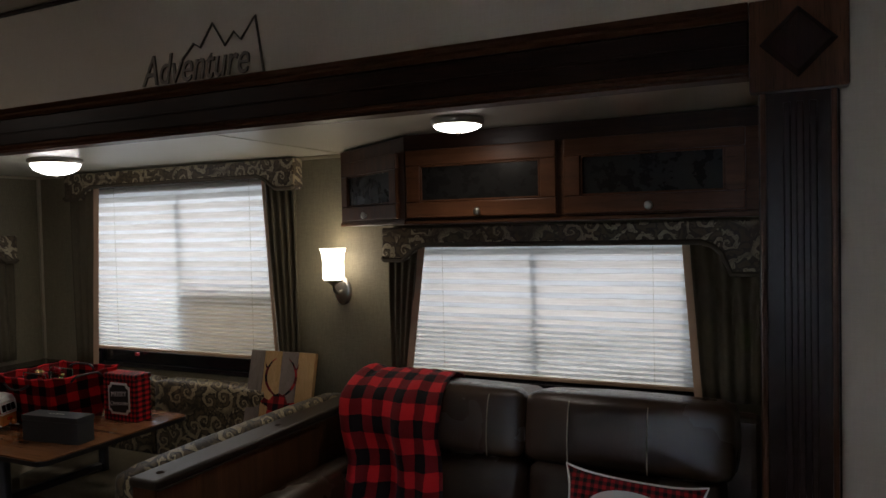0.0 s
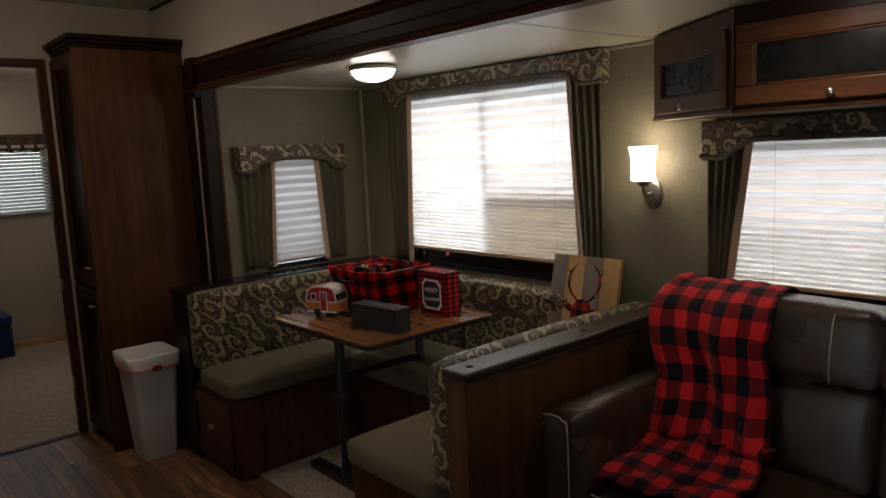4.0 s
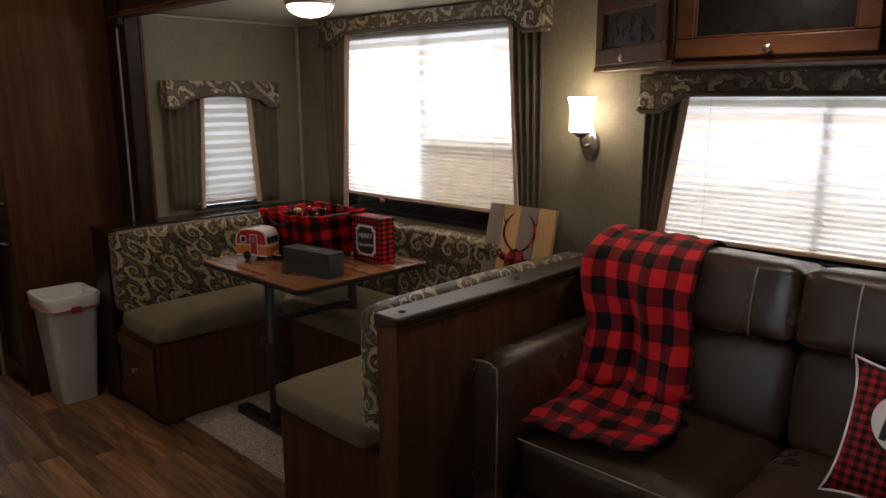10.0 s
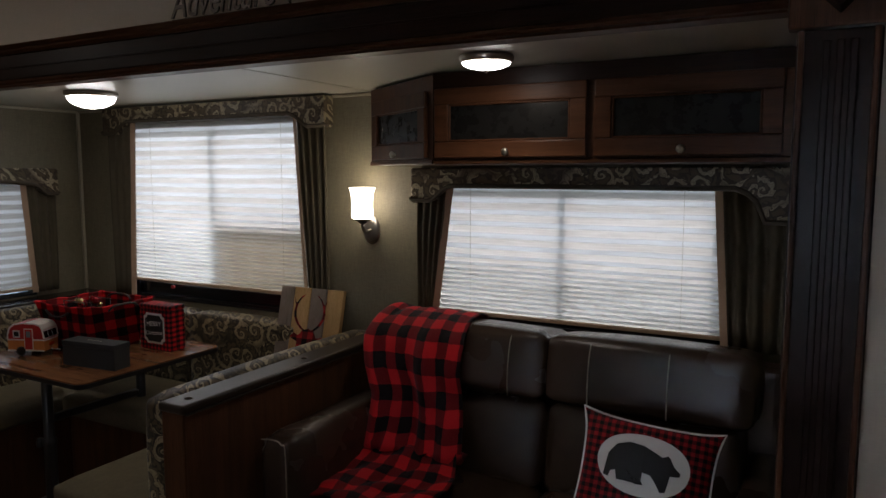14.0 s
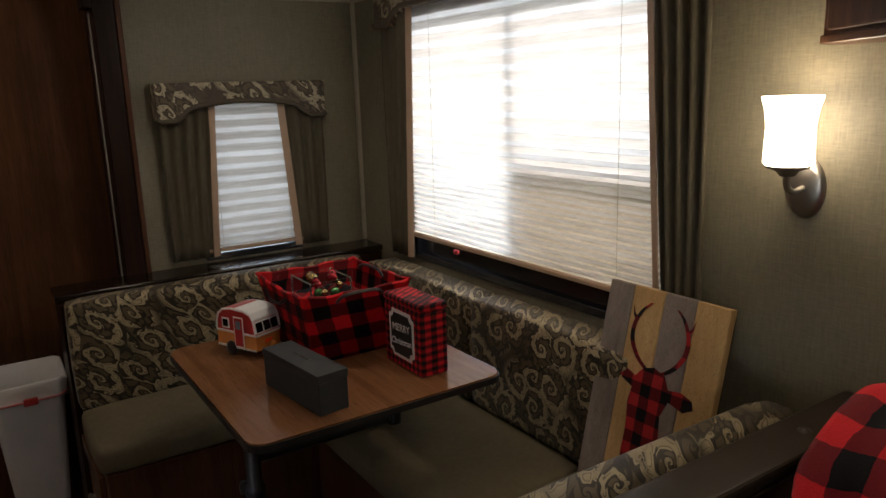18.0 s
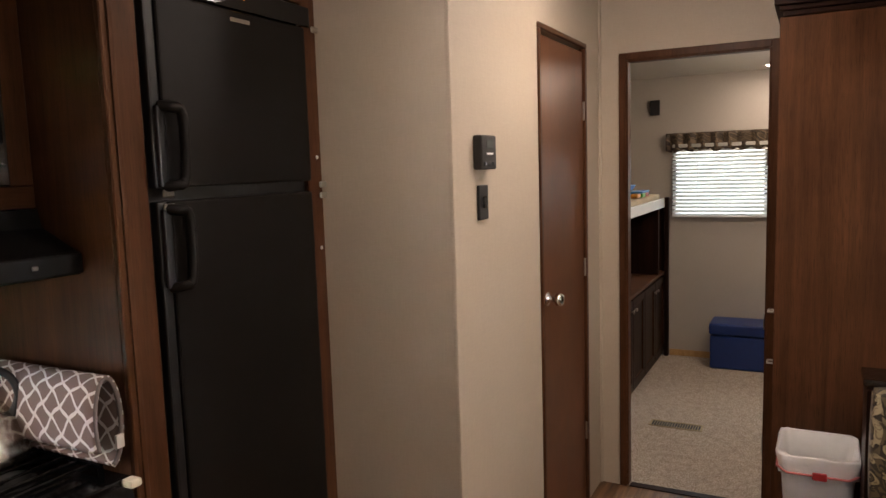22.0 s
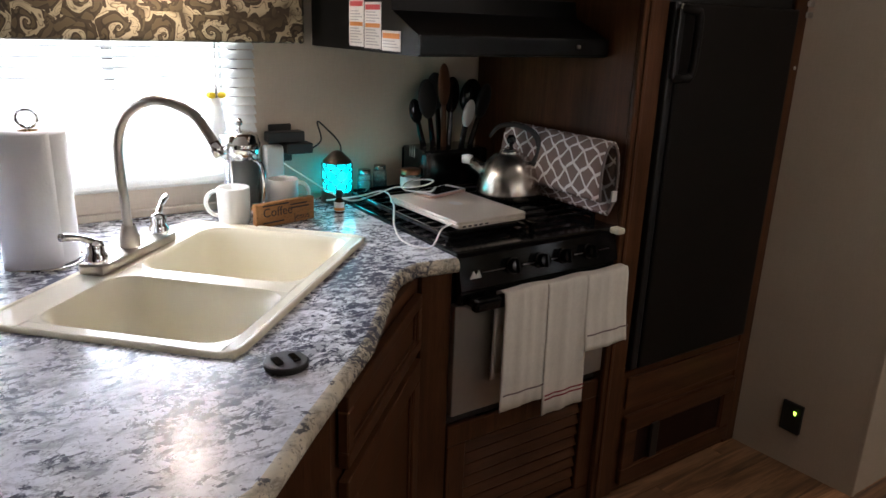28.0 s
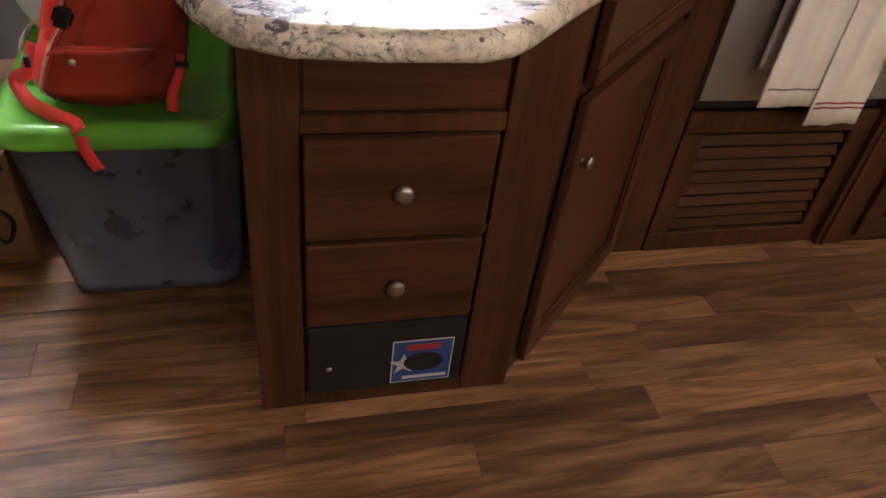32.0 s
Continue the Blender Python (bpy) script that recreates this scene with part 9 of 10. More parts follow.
def utensil_crock():
    t = thing("utensil_caddy", (-1.855, -0.285, 0.931), "black caddy full of cooking utensils on the stove", "utensil caddy")
    c = (-1.855, -0.285)
    part("caddy", prism(rounded_rect(c[0] - 0.120, c[0] + 0.120, c[1] - 0.075, c[1] + 0.075, 0.014, 3), 0.9315, 1.048, 0.012, 3), M["black_gloss"], t)

    def tool(nm, lab, x, y, lean_x, lean_y, length, head, hm, stick):
        length, head = length * 0.98, tuple(k * 1.30 for k in head)
        lean_x, lean_y = lean_x * 0.75, lean_y * 0.75
        u = thing(nm, (c[0] + x, c[1] + y, 1.049), lab, "utensil", "cooking utensils")
        a = Vector((c[0] + x, c[1] + y, 1.049))
        d = Vector((lean_x, lean_y, 1)).normalized()
        part("shaft", tube([a, a + d * length * 0.62], [0.010, 0.008], 8), M[stick], u)
        p = a + d * length * 0.6
        bm = bmesh.new()
        bmesh.ops.create_uvsphere(bm, u_segments=14, v_segments=10, radius=1.0)
        z = d
        s = Vector((1, 0.3, 0)).cross(z).normalized()
        q = z.cross(s)
        rot = Matrix((q, s, z)).transposed().to_4x4()
        rot.translation = p + d * head[2]
        bm.transform(rot @ Matrix.Diagonal((head[0], head[1], head[2], 1)))
        part("head", bm, M[hm], u, smooth=True)

    tool("cooking_spoon", "black cooking spoon in the caddy", -0.02, -0.01, -0.10, -0.06, 0.17, (0.030, 0.008, 0.045), "black_gloss", "black_gloss")
    tool("spatula", "black nylon spatula in the caddy", 0.045, 0.0, 0.20, -0.05, 0.15, (0.034, 0.005, 0.048), "black_matte", "black_gloss")
    tool("wooden_spoon", "dark wooden spoon in the caddy", 0.012, 0.01, 0.02, -0.03, 0.21, (0.022, 0.008, 0.052), "utensil_wood", "utensil_wood")
    tool("ladle", "black ladle in the caddy", -0.065, 0.0, -0.28, -0.04, 0.17, (0.036, 0.020, 0.044), "black_gloss", "black_gloss")
    tool("slotted_spoon", "black slotted spoon in the caddy", -0.085, 0.02, -0.42, 0.02, 0.15, (0.028, 0.008, 0.045), "black_matte", "black_gloss")
    tool("white_spatula", "pale silicone spatula in the caddy", -0.035, 0.04, -0.22, 0.14, 0.11, (0.022, 0.008, 0.034), "white", "black_gloss")
    tool("cooking_spoon", "black cooking spoon in the caddy", 0.075, -0.01, 0.34, -0.06, 0.13, (0.022, 0.008, 0.030), "black_gloss", "black_gloss")
    tool("whisk", "dark handled whisk in the caddy", 0.0, -0.03, 0.08, -0.12, 0.19, (0.024, 0.024, 0.045), "black_matte", "black_gloss")
    for k in range(3):
        part("slot_light", box(c[0] + 0.1202, c[0] + 0.121, c[1] - 0.02 + 0.013 * k, c[1] - 0.013 + 0.013 * k, 1.02, 1.055), M["chrome"], t)


M["utensil_wood"] = wood("utensil_wood", (0.08, 0.035, 0.018), (0.17, 0.08, 0.04), "z", 0.5, coat=0.0)
utensil_crock()


# ---------------------------------------------------------------- by the entry door: tote, backpack, bag
def tote_and_bags():
    t = thing("storage_tote", (-0.25, 0.06, 0), "clear plastic storage tote with a bright green lid", "storage tote")

    def shell(lv, n=5):
        bm = bmesh.new()
        rows = [[bm.verts.new((x, y, z)) for x, y in rounded_rect(x0, x1, y0, y1, r, n)] for z, x0, x1, y0, y1, r in lv]
        for a, b in zip(rows, rows[1:]):
            for i in range(len(a)):
                j = (i + 1) % len(a)
                bm.faces.new((a[i], a[j], b[j], b[i]))
        return bm, rows

    bm, rows = shell([(0.001, -0.440, -0.078, -0.13, 0.350, 0.05), (0.03, -0.444, -0.073, -0.135, 0.354, 0.05), (0.418, -0.462, -0.022, -0.18, 0.375, 0.06)])
    bm.faces.new(rows[0][::-1])
    bmesh.ops.solidify(bm, geom=bm.faces[:], thickness=0.003)
    part("bin", bm, M["tote_plastic"], t, "cloudy clear plastic bin", True)
    bm, rows = shell([(0.402, -0.471, -0.010, -0.188, 0.390, 0.07), (0.418, -0.473, -0.004, -0.192, 0.396, 0.07), (0.440, -0.470, -0.008, -0.188, 0.390, 0.07), (0.446, -0.455, -0.024, -0.172, 0.374, 0.06), (0.447, -0.44, -0.036, -0.16, 0.36, 0.05), (0.436, -0.43, -0.046, -0.15, 0.35, 0.05), (0.436, -0.36, -0.12, -0.10, 0.25, 0.04)])
    bm.faces.new(rows[-1])
    part("lid", bm, M["tote_green"], t, "bright green lid", True)
    for y in (0.0, 0.06, 0.12, 0.18):
        part("lid_rib", box(-0.105, -0.055, y, y + 0.012, 0.4365, 0.446, 0.004, 2), M["tote_green"], t)
    k = thing("packed_things", (-0.26, 0.06, 0.004), "dark and red things packed inside the tote", "contents", kind="stuff")
    part("packed_cloth", cushion(-0.40, -0.13, -0.09, 0.24, 0.006, 0.30, 0.01, 0.07, 8), M["packed"], k)
    # backpack
    b = thing("backpack", (-0.22, 0.17, 0.447), "rust-red hiking backpack with coral straps standing on the tote", "backpack")
    levels = ((0.0, -0.096, -0.352, 0.085, 0.262), (0.10, -0.092, -0.362, 0.080, 0.276), (0.25, -0.112, -0.376, 0.085, 0.276), (0.42, -0.140, -0.386, 0.095, 0.268), (0.60, -0.180, -0.393, 0.112, 0.258), (0.78, -0.226, -0.397, 0.130, 0.246), (0.90, -0.264, -0.397, 0.146, 0.236), (1.0, -0.300, -0.390, 0.160, 0.226))

    def girth(v):
        """Ends of the pack in x and y at a height: wide foot, one side slanting in, the other upright."""
        for p, q in zip(levels, levels[1:]):
            if v <= q[0]:
                k = (v - p[0]) / (q[0] - p[0])
                return [p[i] + (q[i] - p[i]) * k for i in range(1, 5)]
        return list(levels[-1][1:])

    def body(u, v, off=0.0):
        a = 2 * math.pi * u
        x1, x0, y0, y1 = girth(v)
        close = math.sqrt(max(0.03, 1 - (max(0.0, v - 0.90) / 0.103) ** 2.6))
        ca, sa = math.cos(a), math.sin(a)
        cx, sy = math.copysign(abs(ca) ** 0.52, ca), math.copysign(abs(sa) ** 0.52, sa)
        front = max(0.0, sa) ** 0.5
        # soft folds fall from the top towards the foot
        drape = 0.006 * math.sin(cx * 5.5 + v * 5.0) * front * math.sin(math.pi * min(1, v * 1.15)) + 0.009 * noise.noise(Vector((cx * 2.0 + v * 2, sy * 1.4, v * 3.0))) * (0.25 + 0.75 * front)
        drape += 0.0045 * noise.noise(Vector((cx * 6.0 + v * 4.0, sy * 3.0, v * 7.0))) * front
        drape -= 0.010 * max(0.0, math.sin(v * 15 + cx * 3.4)) ** 8 * front
        r = off + drape - 0.018 * max(0, 1 - v * 11)
        w, d = (x1 - x0) / 2 * close + r, (y1 - y0) / 2 * close + r
        return Vector(((x0 + x1) / 2 + w * cx, (y0 + y1) / 2 + 0.016 + d * sy, 0.4475 + 0.452 * v + 0.008 * noise.noise(Vector((cx, sy, 1.0))) * v))

    bm = sheet(body, 72, 40)
    bmesh.ops.remove_doubles(bm, verts=bm.verts[:], dist=0.0005)
    bmesh.ops.holes_fill(bm, edges=[e for e in bm.edges if e.is_boundary])
    bmesh.ops.recalc_face_normals(bm, faces=bm.faces[:])
    main = part("main_bag", bm, M["pack_red"], b, "creased rust-red fabric", True)

    def pocket(u, v):
        s = math.sin(math.pi * u) ** 0.30 * math.sin(math.pi * min(1, 0.10 + 0.86 * v)) ** 0.4 if 0 < u < 1 else 0.0
        return body(0.152 + 0.223 * u, 0.010 + (0.27 + 0.015 * math.sin(math.pi * u)) * v, 0.001 + 0.016 * s)

    part("front_pocket", sheet(pocket, 28, 16), M["pack_red"], b, "bulging front pocket", True)
    part("pocket_flap", sheet(lambda u, v: body(0.156 + 0.215 * u, 0.262 + 0.020 * math.sin(math.pi * u) + 0.020 * v, 0.013 * (1 - v) + 0.002), 24, 3, 0.002), M["pack_red"], b, "folded pocket edge", True)
    def hem(v):
        """Where the zip runs round the pack at a height."""
        return 0.120 + 0.040 * math.sin(min(1.0, v / 0.55) * math.pi / 2) - 0.012 * max(0.0, v - 0.5)

    # coral gusset between the zip and the back panel
    part("side_panel", sheet(lambda u, v: body(-0.035 + (0.035 + hem(0.05 + 0.84 * v)) * u, 0.05 + 0.84 * v, 0.003), 14, 26, 0.003), M["pack_coral"], b, "bright coral side gusset", True)
    part("zip", tube([body(hem(0.05 + 0.84 * k / 24), 0.05 + 0.84 * k / 24, 0.007) for k in range(25)], 0.0034, 6), M["pack_zip"], b, "pale zip", True)
    part("piping", tube([body(hem(0.03 + 0.86 * k / 24) + 0.012, 0.03 + 0.86 * k / 24, 0.006) for k in range(25)], 0.0030, 6), M["pack_red"], b, "", True)
    part("shoulder_strap", sheet(lambda u, v: body(-0.075 + 0.030 * u, 0.10 + 0.74 * v, 0.014 + 0.008 * math.sin(math.pi * u)), 4, 18, 0.006), M["pack_coral"], b, "padded coral shoulder strap", True)
    part("seam", tube([body(0.215 + 0.05 * math.sin(k / 20 * 1.2), 0.30 + 0.62 * k / 20, 0.002) for k in range(21)], 0.0016, 5), M["pack_dark"], b, "", True)

    def strap(points, wide=0.026, label="coral webbing strap"):
        line = spline(points, 7)
        n = len(line) - 1

        def f(u, v):
            k = min(n, int(round(v * n)))
            d = (line[min(n, k + 1)] - line[max(0, k - 1)]).normalized()
            side = d.cross(Vector((0.25, 0.9, 0.5))).normalized()
            return line[k] + side * (u - 0.5) * wide + Vector((0, 0.002, 0.003))

        part("strap", sheet(f, 2, n, 0.003), M["pack_coral"], b, label, True)

    strap([body(0.02, 0.24, 0.006), body(0.035, 0.13, 0.012), Vector((-0.046, 0.205, 0.468)), Vector((-0.078, 0.262, 0.4515)), Vector((-0.128, 0.312, 0.4500)), Vector((-0.168, 0.345, 0.4500)), Vector((-0.178, 0.366, 0.446))], 0.028)
    strap([Vector((-0.181, 0.371, 0.436)), Vector((-0.184, 0.372, 0.405)), Vector((-0.200, 0.372, 0.362))], 0.024)
    strap([body(0.385, 0.245, 0.004), body(0.372, 0.17, 0.016), Vector((-0.345, 0.300, 0.490)), Vector((-0.340, 0.308, 0.4515))], 0.022)
    strap([body(0.110, 0.30, 0.005), body(0.125, 0.34, 0.009), body(0.160, 0.385, 0.006)], 0.014, "short coral tab")
    p = body(0.378, 0.215, 0.016)
    part("adjuster", box(p.x - 0.013, p.x + 0.013, p.y - 0.003, p.y + 0.005, p.z - 0.004, p.z + 0.004, 0.002, 2), M["black"], b, "black strap adjuster")
    p = body(0.028, 0.185, 0.012)
    part("adjuster", box(p.x - 0.004, p.x + 0.006, p.y - 0.013, p.y + 0.013, p.z - 0.012, p.z + 0.010, 0.002, 2), M["black"], b, "black strap adjuster")
    p = body(0.172, 0.405, 0.010)
    bm = box(-0.012, 0.012, -0.006, 0.006, -0.020, 0.020, 0.003, 2)
    box(-0.017, -0.0125, -0.004, 0.004, -0.010, 0.014, 0.0015, 1, bm=bm)
    box(0.0125, 0.017, -0.004, 0.004, -0.010, 0.014, 0.0015, 1, bm=bm)
    bm.transform(Matrix.Translation(p) @ Matrix.Rotation(radians(-24), 4, "Y"))
    part("buckle", bm, M["black"], b, "black side-release buckle")
    p = body(0.222, 0.245, 0.019)
    part("snap", lathe([(0.0, 0.004), (0.005, 0.003), (0.007, 0.0)], p, 12, Matrix.Rotation(radians(-90), 4, "X")), M["nickel"], b, "round metal snap", True)
    top = Vector((-0.322, 0.205, 0.892))
    loop = [top + Vector((0.030, 0.016, 0.0)), top + Vector((0.055, 0.010, 0.006)), top + Vector((0.058, -0.008, 0.024)), top + Vector((0.015, -0.020, 0.036)), top + Vector((-0.028, -0.012, 0.026)), top + Vector((-0.040, 0.006, 0.004))]
    line = spline(loop, 7)
    n = len(line) - 1
    part("grab_loop", sheet(lambda u, v: line[min(n, int(round(v * n)))] + Vector((0.002, 0.010, 0.008)) * (u - 0.5), 2, n, 0.005), M["pack_coral"], b, "coral grab loop", True)
    for at, drop in ((top + Vector((-0.012, 0.024, 0.004)), Vector((0.030, 0.006, -0.004))), (top + Vector((-0.052, 0.040, -0.014)), Vector((0.006, 0.008, -0.034)))):
        side = drop.cross(Vector((0, 1, 0.3))).normalized() * 0.006
        part("zip_pull", tube(spline([at - side * 0.5, at - side + drop * 0.5, at - side * 0.9 + drop, at + side * 0.9 + drop, at + side + drop * 0.5, at + side * 0.5], 4), 0.0024, 6), M["chrome"], b, "chrome zip pull", True)
        part("zip_slider", box(at.x - 0.006, at.x + 0.006, at.y - 0.005, at.y + 0.005, at.z - 0.004, at.z + 0.005, 0.002, 2), M["chrome"], b, "chrome zip slider")
    # shopping bag
    g = thing("shopping_bag", (-0.19, -0.11, 0.447), "stuffed white plastic shopping bag with orange print on the tote", "bag")

    def crinkle(x, z):
        fold = 0.010 * noise.noise(Vector((x * 9, z * 5, 2.0))) + 0.006 * noise.noise(Vector((x * 21, z * 16, 7.0)))
        return fold - 0.007 * abs(math.sin(x * 24 + z * 13 + 2 * noise.noise(Vector((x * 5, z * 5, 1.0))))) ** 6

    def sack(a, v):
        """Upright sack with a flat front, a domed top and one drooping shoulder."""
        close = math.sqrt(max(0.004, 1 - (max(0.0, v - 0.72) / 0.281) ** 2.3))
        low = 1 - 0.20 * max(0.0, 1 - v * 5) ** 2
        ca, sa = math.cos(a), math.sin(a)
        cx, sy = math.copysign(abs(ca) ** 0.68, ca), math.copysign(abs(sa) ** 0.68, sa)
        x = -0.192 + 0.208 * (0.93 + 0.07 * math.sin(math.pi * v)) * low * close ** 0.62 * cx - 0.016 * v
        droop = 0.045 * max(0.0, -cx) ** 1.6 * v ** 2 + 0.020 * max(0.0, cx) ** 2 * v ** 2
        z = 0.4495 + 0.548 * v - droop
        y = -0.105 + (0.092 * low * close + crinkle(x, z) * (0.3 + 0.7 * abs(sy))) * sy
        return Vector((x, y, z))

    def on(x, z, lift):
        """The point of the sack's front at x and z."""
        v, a = (z - 0.4495) / 0.548, math.pi / 2
        for _ in range(10):
            p = sack(a, v)
            a = min(math.pi - 0.02, max(0.02, a - (x - p.x) / 0.21 * 0.8))
            v = min(0.985, max(0.0, v + (z - p.z) / 0.548))
        return sack(a, v) + Vector((0, lift, lift * 0.4))

    bm = sheet(lambda u, v: sack(2 * math.pi * u, v), 96, 44)
    bmesh.ops.remove_doubles(bm, verts=bm.verts[:], dist=0.0005)
    bmesh.ops.holes_fill(bm, edges=[e for e in bm.edges if e.is_boundary])
    bmesh.ops.recalc_face_normals(bm, faces=bm.faces[:])
    part("film", bm, M["bag_film"], g, "crinkled white film", True)
    # the printed emblem and brand as plain shapes
    rim = spline([(-0.105, 0.915, 0), (-0.125, 0.958, 0), (-0.175, 0.984, 0), (-0.235, 0.980, 0), (-0.285, 0.950, 0), (-0.300, 0.890, 0), (-0.285, 0.800, 0), (-0.220, 0.710, 0), (-0.130, 0.675, 0), (-0.065, 0.720, 0), (-0.015, 0.790, 0), (-0.006, 0.850, 0), (-0.030, 0.895, 0), (-0.068, 0.910, 0), (-0.105, 0.915, 0)], 6)
    mid = Vector((-0.155, 0.840, 0))
    part("print_emblem", sheet(lambda u, v: on(*(mid.lerp(rim[int(round(u * (len(rim) - 1)))], 0.02 + 0.98 * v)).to_2d(), 0.0022), len(rim) - 1, 14), M["bag_tan"], g, "pale tan printed emblem", True)
    for x0, z0, slope in ((-0.026, 0.770, 0.06), (-0.050, 0.715, 0.06)):
        for k in range(5):
            xa = x0 - 0.0385 * k
            part("print_block", sheet(lambda u, v: on(xa - 0.033 * u, z0 + slope * 0.0385 * k + 0.047 * v, 0.0044), 4, 5), M["bag_orange"], g, "orange printed block", True)
    part("print_line", sheet(lambda u, v: on(-0.036 - 0.135 * u, 0.692 + 0.006 * v + 0.006 * u, 0.0044), 12, 2), M["label_blue"], g, "small blue printed line", True)
    part("packed_green", sheet(lambda u, v: on(-0.308 - 0.055 * u, 0.892 + 0.030 * v - 0.014 * u, 0.0016), 6, 4), M["bag_green"], g, "green wrapper showing through", True)
    for pts in ([(-0.078, -0.215, 0.4535), (-0.040, -0.200, 0.4525), (-0.012, -0.172, 0.4515), (-0.001, -0.135, 0.445), (0.002, -0.110, 0.425), (0.003, -0.095, 0.405)], [(-0.085, -0.135, 0.4525), (-0.040, -0.118, 0.4515), (-0.010, -0.085, 0.4505), (0.000, -0.040, 0.445), (0.003, -0.005, 0.425), (0.004, 0.010, 0.400)]):
        s = thing("webbing_strap", pts[0], "cream webbing strap lying over the edge of the tote lid", "strap", "cream straps")
        line = spline(pts, 6)
        n = len(line) - 1

        def ribbon(u, v):
            k = min(n, int(round(v * n)))
            d = (Vector(line[min(n, k + 1)]) - Vector(line[max(0, k - 1)])).normalized()
            side = d.cross(Vector((0.8, 0.1, 0.6))).normalized()
            return Vector(line[k]) + side * (u - 0.5) * 0.018

        part("webbing", sheet(ribbon, 2, n, 0.003), M["strap_cream"], s, "", True)
    p = thing("cardboard_box", (0.06, 0.0, 0), "low brown cardboard box beside the tote", "box")
    part("carton", box(0.015, 0.32, -0.25, 0.20, 0.001, 0.30, 0.004, 1), M["carton"], p)
    part("black_cord", tube(spline([(0.03, 0.206, 0.27), (0.08, 0.206, 0.19), (0.04, 0.206, 0.13), (0.07, 0.206, 0.07), (0.13, 0.206, 0.18), (0.10, 0.206, 0.25), (0.16, 0.206, 0.21), (0.15, 0.206, 0.08), (0.20, 0.206, 0.05), (0.22, 0.206, 0.22)], 6), 0.005, 6), M["black"], p, "looped black cord", True)


def cloudy():
    n = Nodes("cloudy_plastic")
    g = n.node("ShaderNodeBsdfTransparent", Color=(0.86, 0.89, 0.95, 1))
    d = n.node("ShaderNodeBsdfPrincipled", Roughness=0.28)
    d.inputs["Base Color"].default_value = (0.46, 0.53, 0.68, 1)
    m = n.node("ShaderNodeMixShader")
    n.link(n.math("ADD", n.math("MULTIPLY", n.noise(8, 3), 0.26), 0.23), m.inputs[0])
    n.link(g.outputs[0], m.inputs[1])
    n.link(d.outputs[0], m.inputs[2])
    n.link(m.outputs[0], n.out.inputs[0])
    return n.mat


M["tote_plastic"] = cloudy()
M["strap_cream"] = plain("cream_webbing", (0.72, 0.64, 0.50), 0.8, vary=0.1, scale=90, bump=0.3, bump_scale=300)
M["tote_green"] = plain("tote_green", (0.15, 0.50, 0.055), 0.24, vary=0.05)
M["packed"] = plain("packed_cloth", (0.055, 0.06, 0.085), 0.9, vary=0.6, scale=8)
M["pack_red"] = plain("pack_red", (0.42, 0.040, 0.015), 0.50, vary=0.16, scale=14, bump=0.5, bump_scale=60)
M["pack_coral"] = plain("pack_coral", (0.95, 0.07, 0.055), 0.5, vary=0.06)
M["pack_dark"] = plain("pack_zip", (0.28, 0.032, 0.018), 0.6)
M["bag_tan"] = plain("bag_tan_print", (0.66, 0.52, 0.45), 0.45, vary=0.08)
M["bag_orange"] = plain("bag_orange_print", (0.70, 0.16, 0.04), 0.5, vary=0.04)
M["carton"] = plain("carton", (0.17, 0.085, 0.035), 0.8, vary=0.14)
M["bag_green"] = plain("bag_green_wrapper", (0.22, 0.55, 0.20), 0.4, vary=0.1)
M["pack_zip"] = plain("pale_coral_zip", (0.75, 0.42, 0.34), 0.4, vary=0.1)


def film():
    n = Nodes("bag_film")
    t = n.node("ShaderNodeBsdfTranslucent", Color=(0.75, 0.77, 0.80, 1))
    d = n.node("ShaderNodeBsdfPrincipled", Roughness=0.3)
    d.inputs["Base Color"].default_value = (0.72, 0.73, 0.76, 1)
    b = n.node("ShaderNodeBump", Strength=0.6, Distance=0.01, Height=n.noise(30, 5, 0.6))
    n.link(b.outputs[0], d.inputs["Normal"])
    m = n.node("ShaderNodeMixShader")
    m.inputs[0].default_value = 0.6
    n.link(t.outputs[0], m.inputs[1])
    n.link(d.outputs[0], m.inputs[2])
    n.link(m.outputs[0], n.out.inputs[0])
    return n.mat


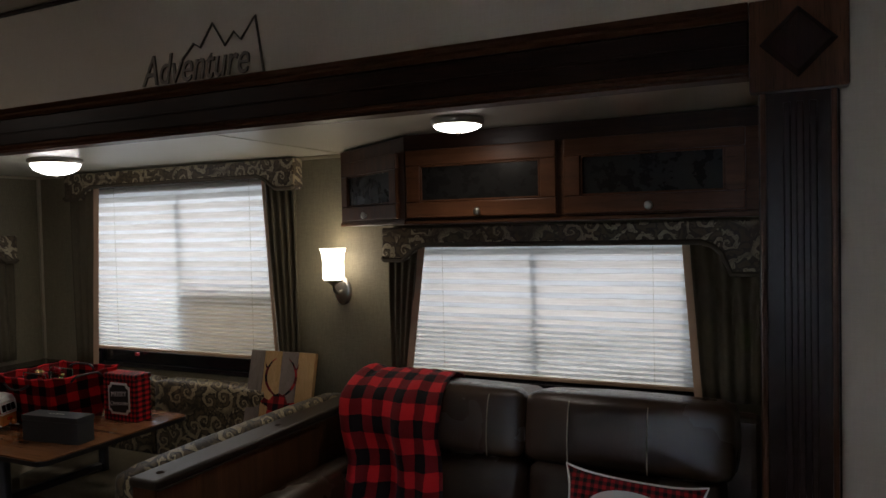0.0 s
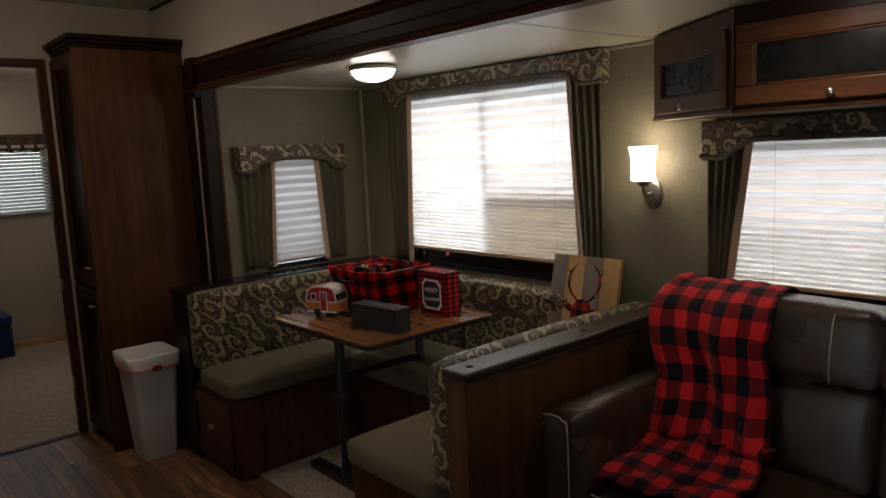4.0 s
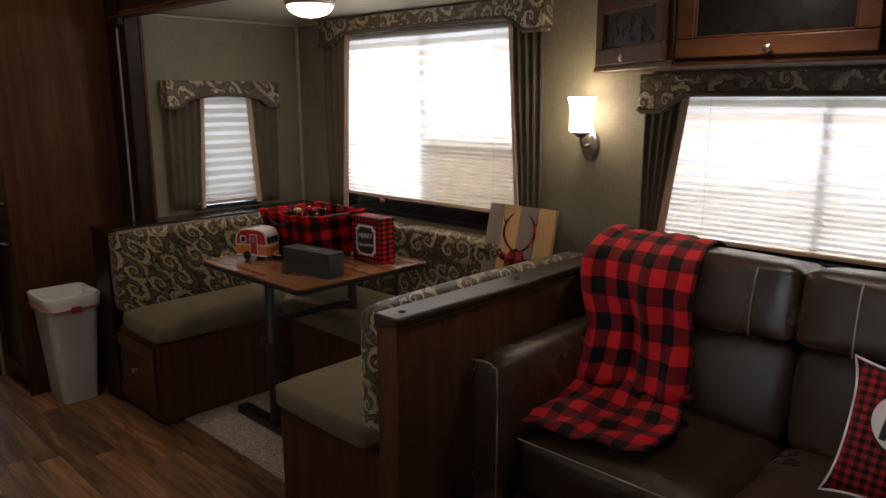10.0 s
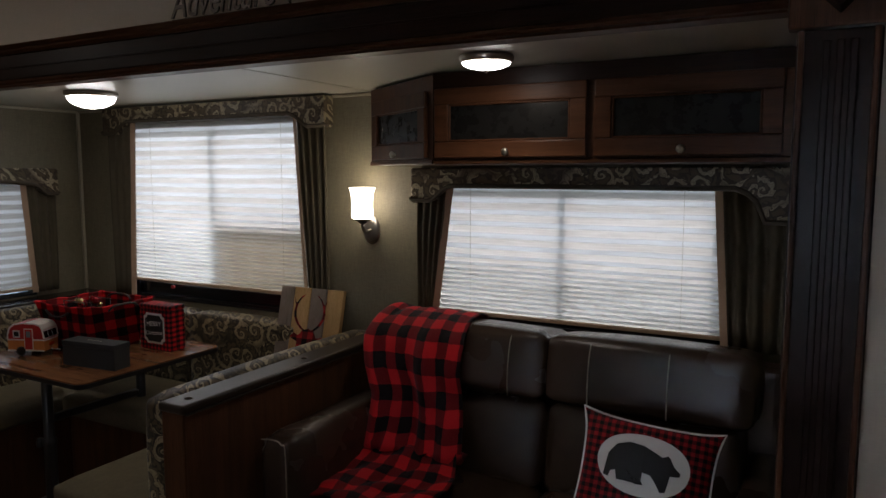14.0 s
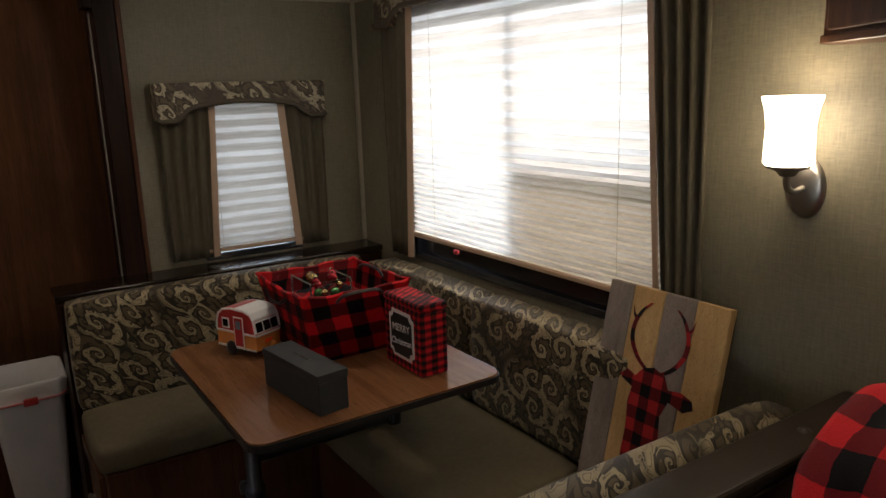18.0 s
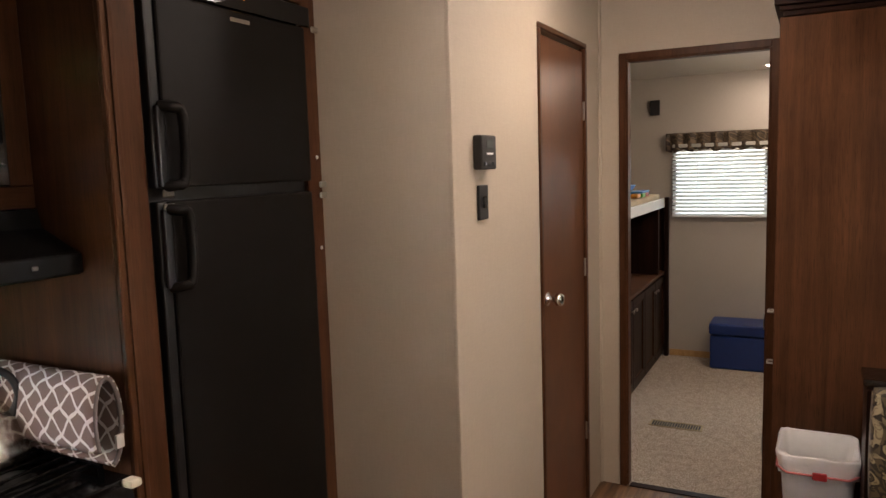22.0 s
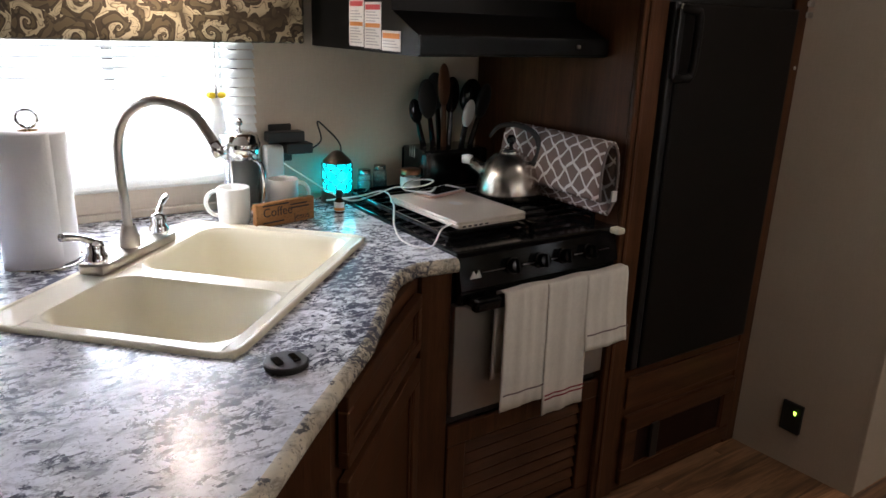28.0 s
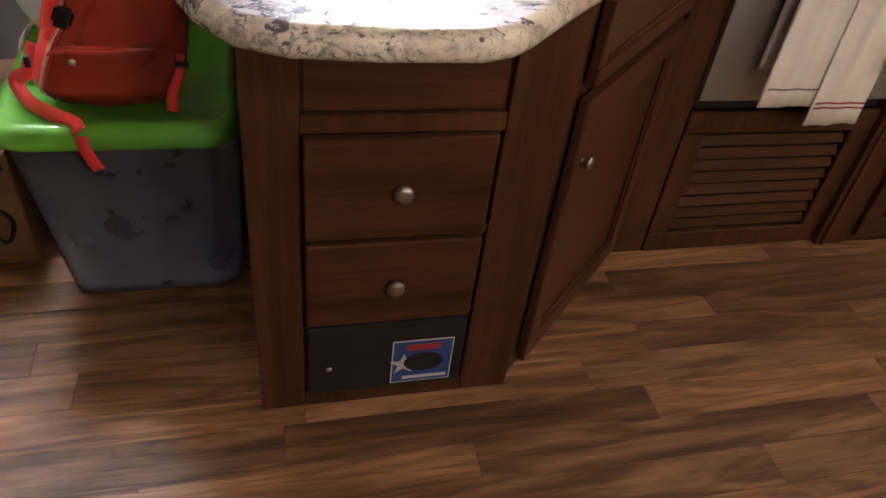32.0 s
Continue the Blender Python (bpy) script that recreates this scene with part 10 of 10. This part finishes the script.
M["bag_film"] = film()
tote_and_bags()
for _o in scene.objects:
    if _o.parent is None and _o.name.split(".")[0] in ("storage_tote", "packed_things", "webbing_strap"):
        _o.location.y -= 0.028


# ---------------------------------------------------------------- front end: wardrobe beside the pale wall
def wardrobe():
    t = thing("wardrobe", (0.62, 1.75, 0), "dark wood wardrobe with a lever handle", "wardrobe")
    part("body", box(0.36, 0.95, 1.40, SLIDE_Y0 - 0.002, 0.0, CEIL - 0.004, 0.003, 1), M["dark_wood"], t)
    d = part("door", box(0.342, 0.3595, 1.42, SLIDE_Y0 - 0.04, 0.06, CEIL - 0.05, 0.004, 2), M["dark_wood"], t)
    part("handle_plate", lathe([(0.0, 0.008), (0.02, 0.007), (0.024, 0.0)], (0.342, 1.63, 1.26), 18, Matrix.Rotation(radians(-90), 4, "Y")), M["nickel"], d)
    part("lever", tube(spline([(0.336, 1.63, 1.26), (0.305, 1.63, 1.26), (0.298, 1.60, 1.258), (0.300, 1.54, 1.252)], 5), 0.007, 8), M["nickel"], d, "nickel lever handle", True)


wardrobe()


# ---------------------------------------------------------------- floor planks, last
def floor_planks():
    """Staggered planks along the trailer; alike lengths share a mesh."""
    rng = random.Random(11)
    width, gap, meshes = 0.0935, 0.0009, {}
    y = KIT_Y + 0.002
    while y < SLIDE_Y0 - 0.002:
        w = min(width, SLIDE_Y0 + 0.018 - y)
        x = BUNK_X + 0.004 - rng.random() * 0.55
        while x < END_X - 0.01:
            n = rng.choice((0.62, 0.78, 0.94))
            a, b = max(x, BUNK_X + 0.002), min(x + n, END_X - 0.002)
            if b - a > 0.03:
                key = (round(b - a, 3), round(w, 3))
                if key not in meshes:
                    data = bpy.data.meshes.new("plank")
                    bm = box(0, b - a - gap, 0, w - gap, -0.0028, 0.0, 0.0006, 1)
                    bm.to_mesh(data)
                    bm.free()
                    data.materials.append(M["plank"])
                    meshes[key] = data
                ob = new("plank", meshes[key])
                ob.location = (a, y, 0)
                ob.parent = FLOOR
            x += n
        y += width


floor_planks()
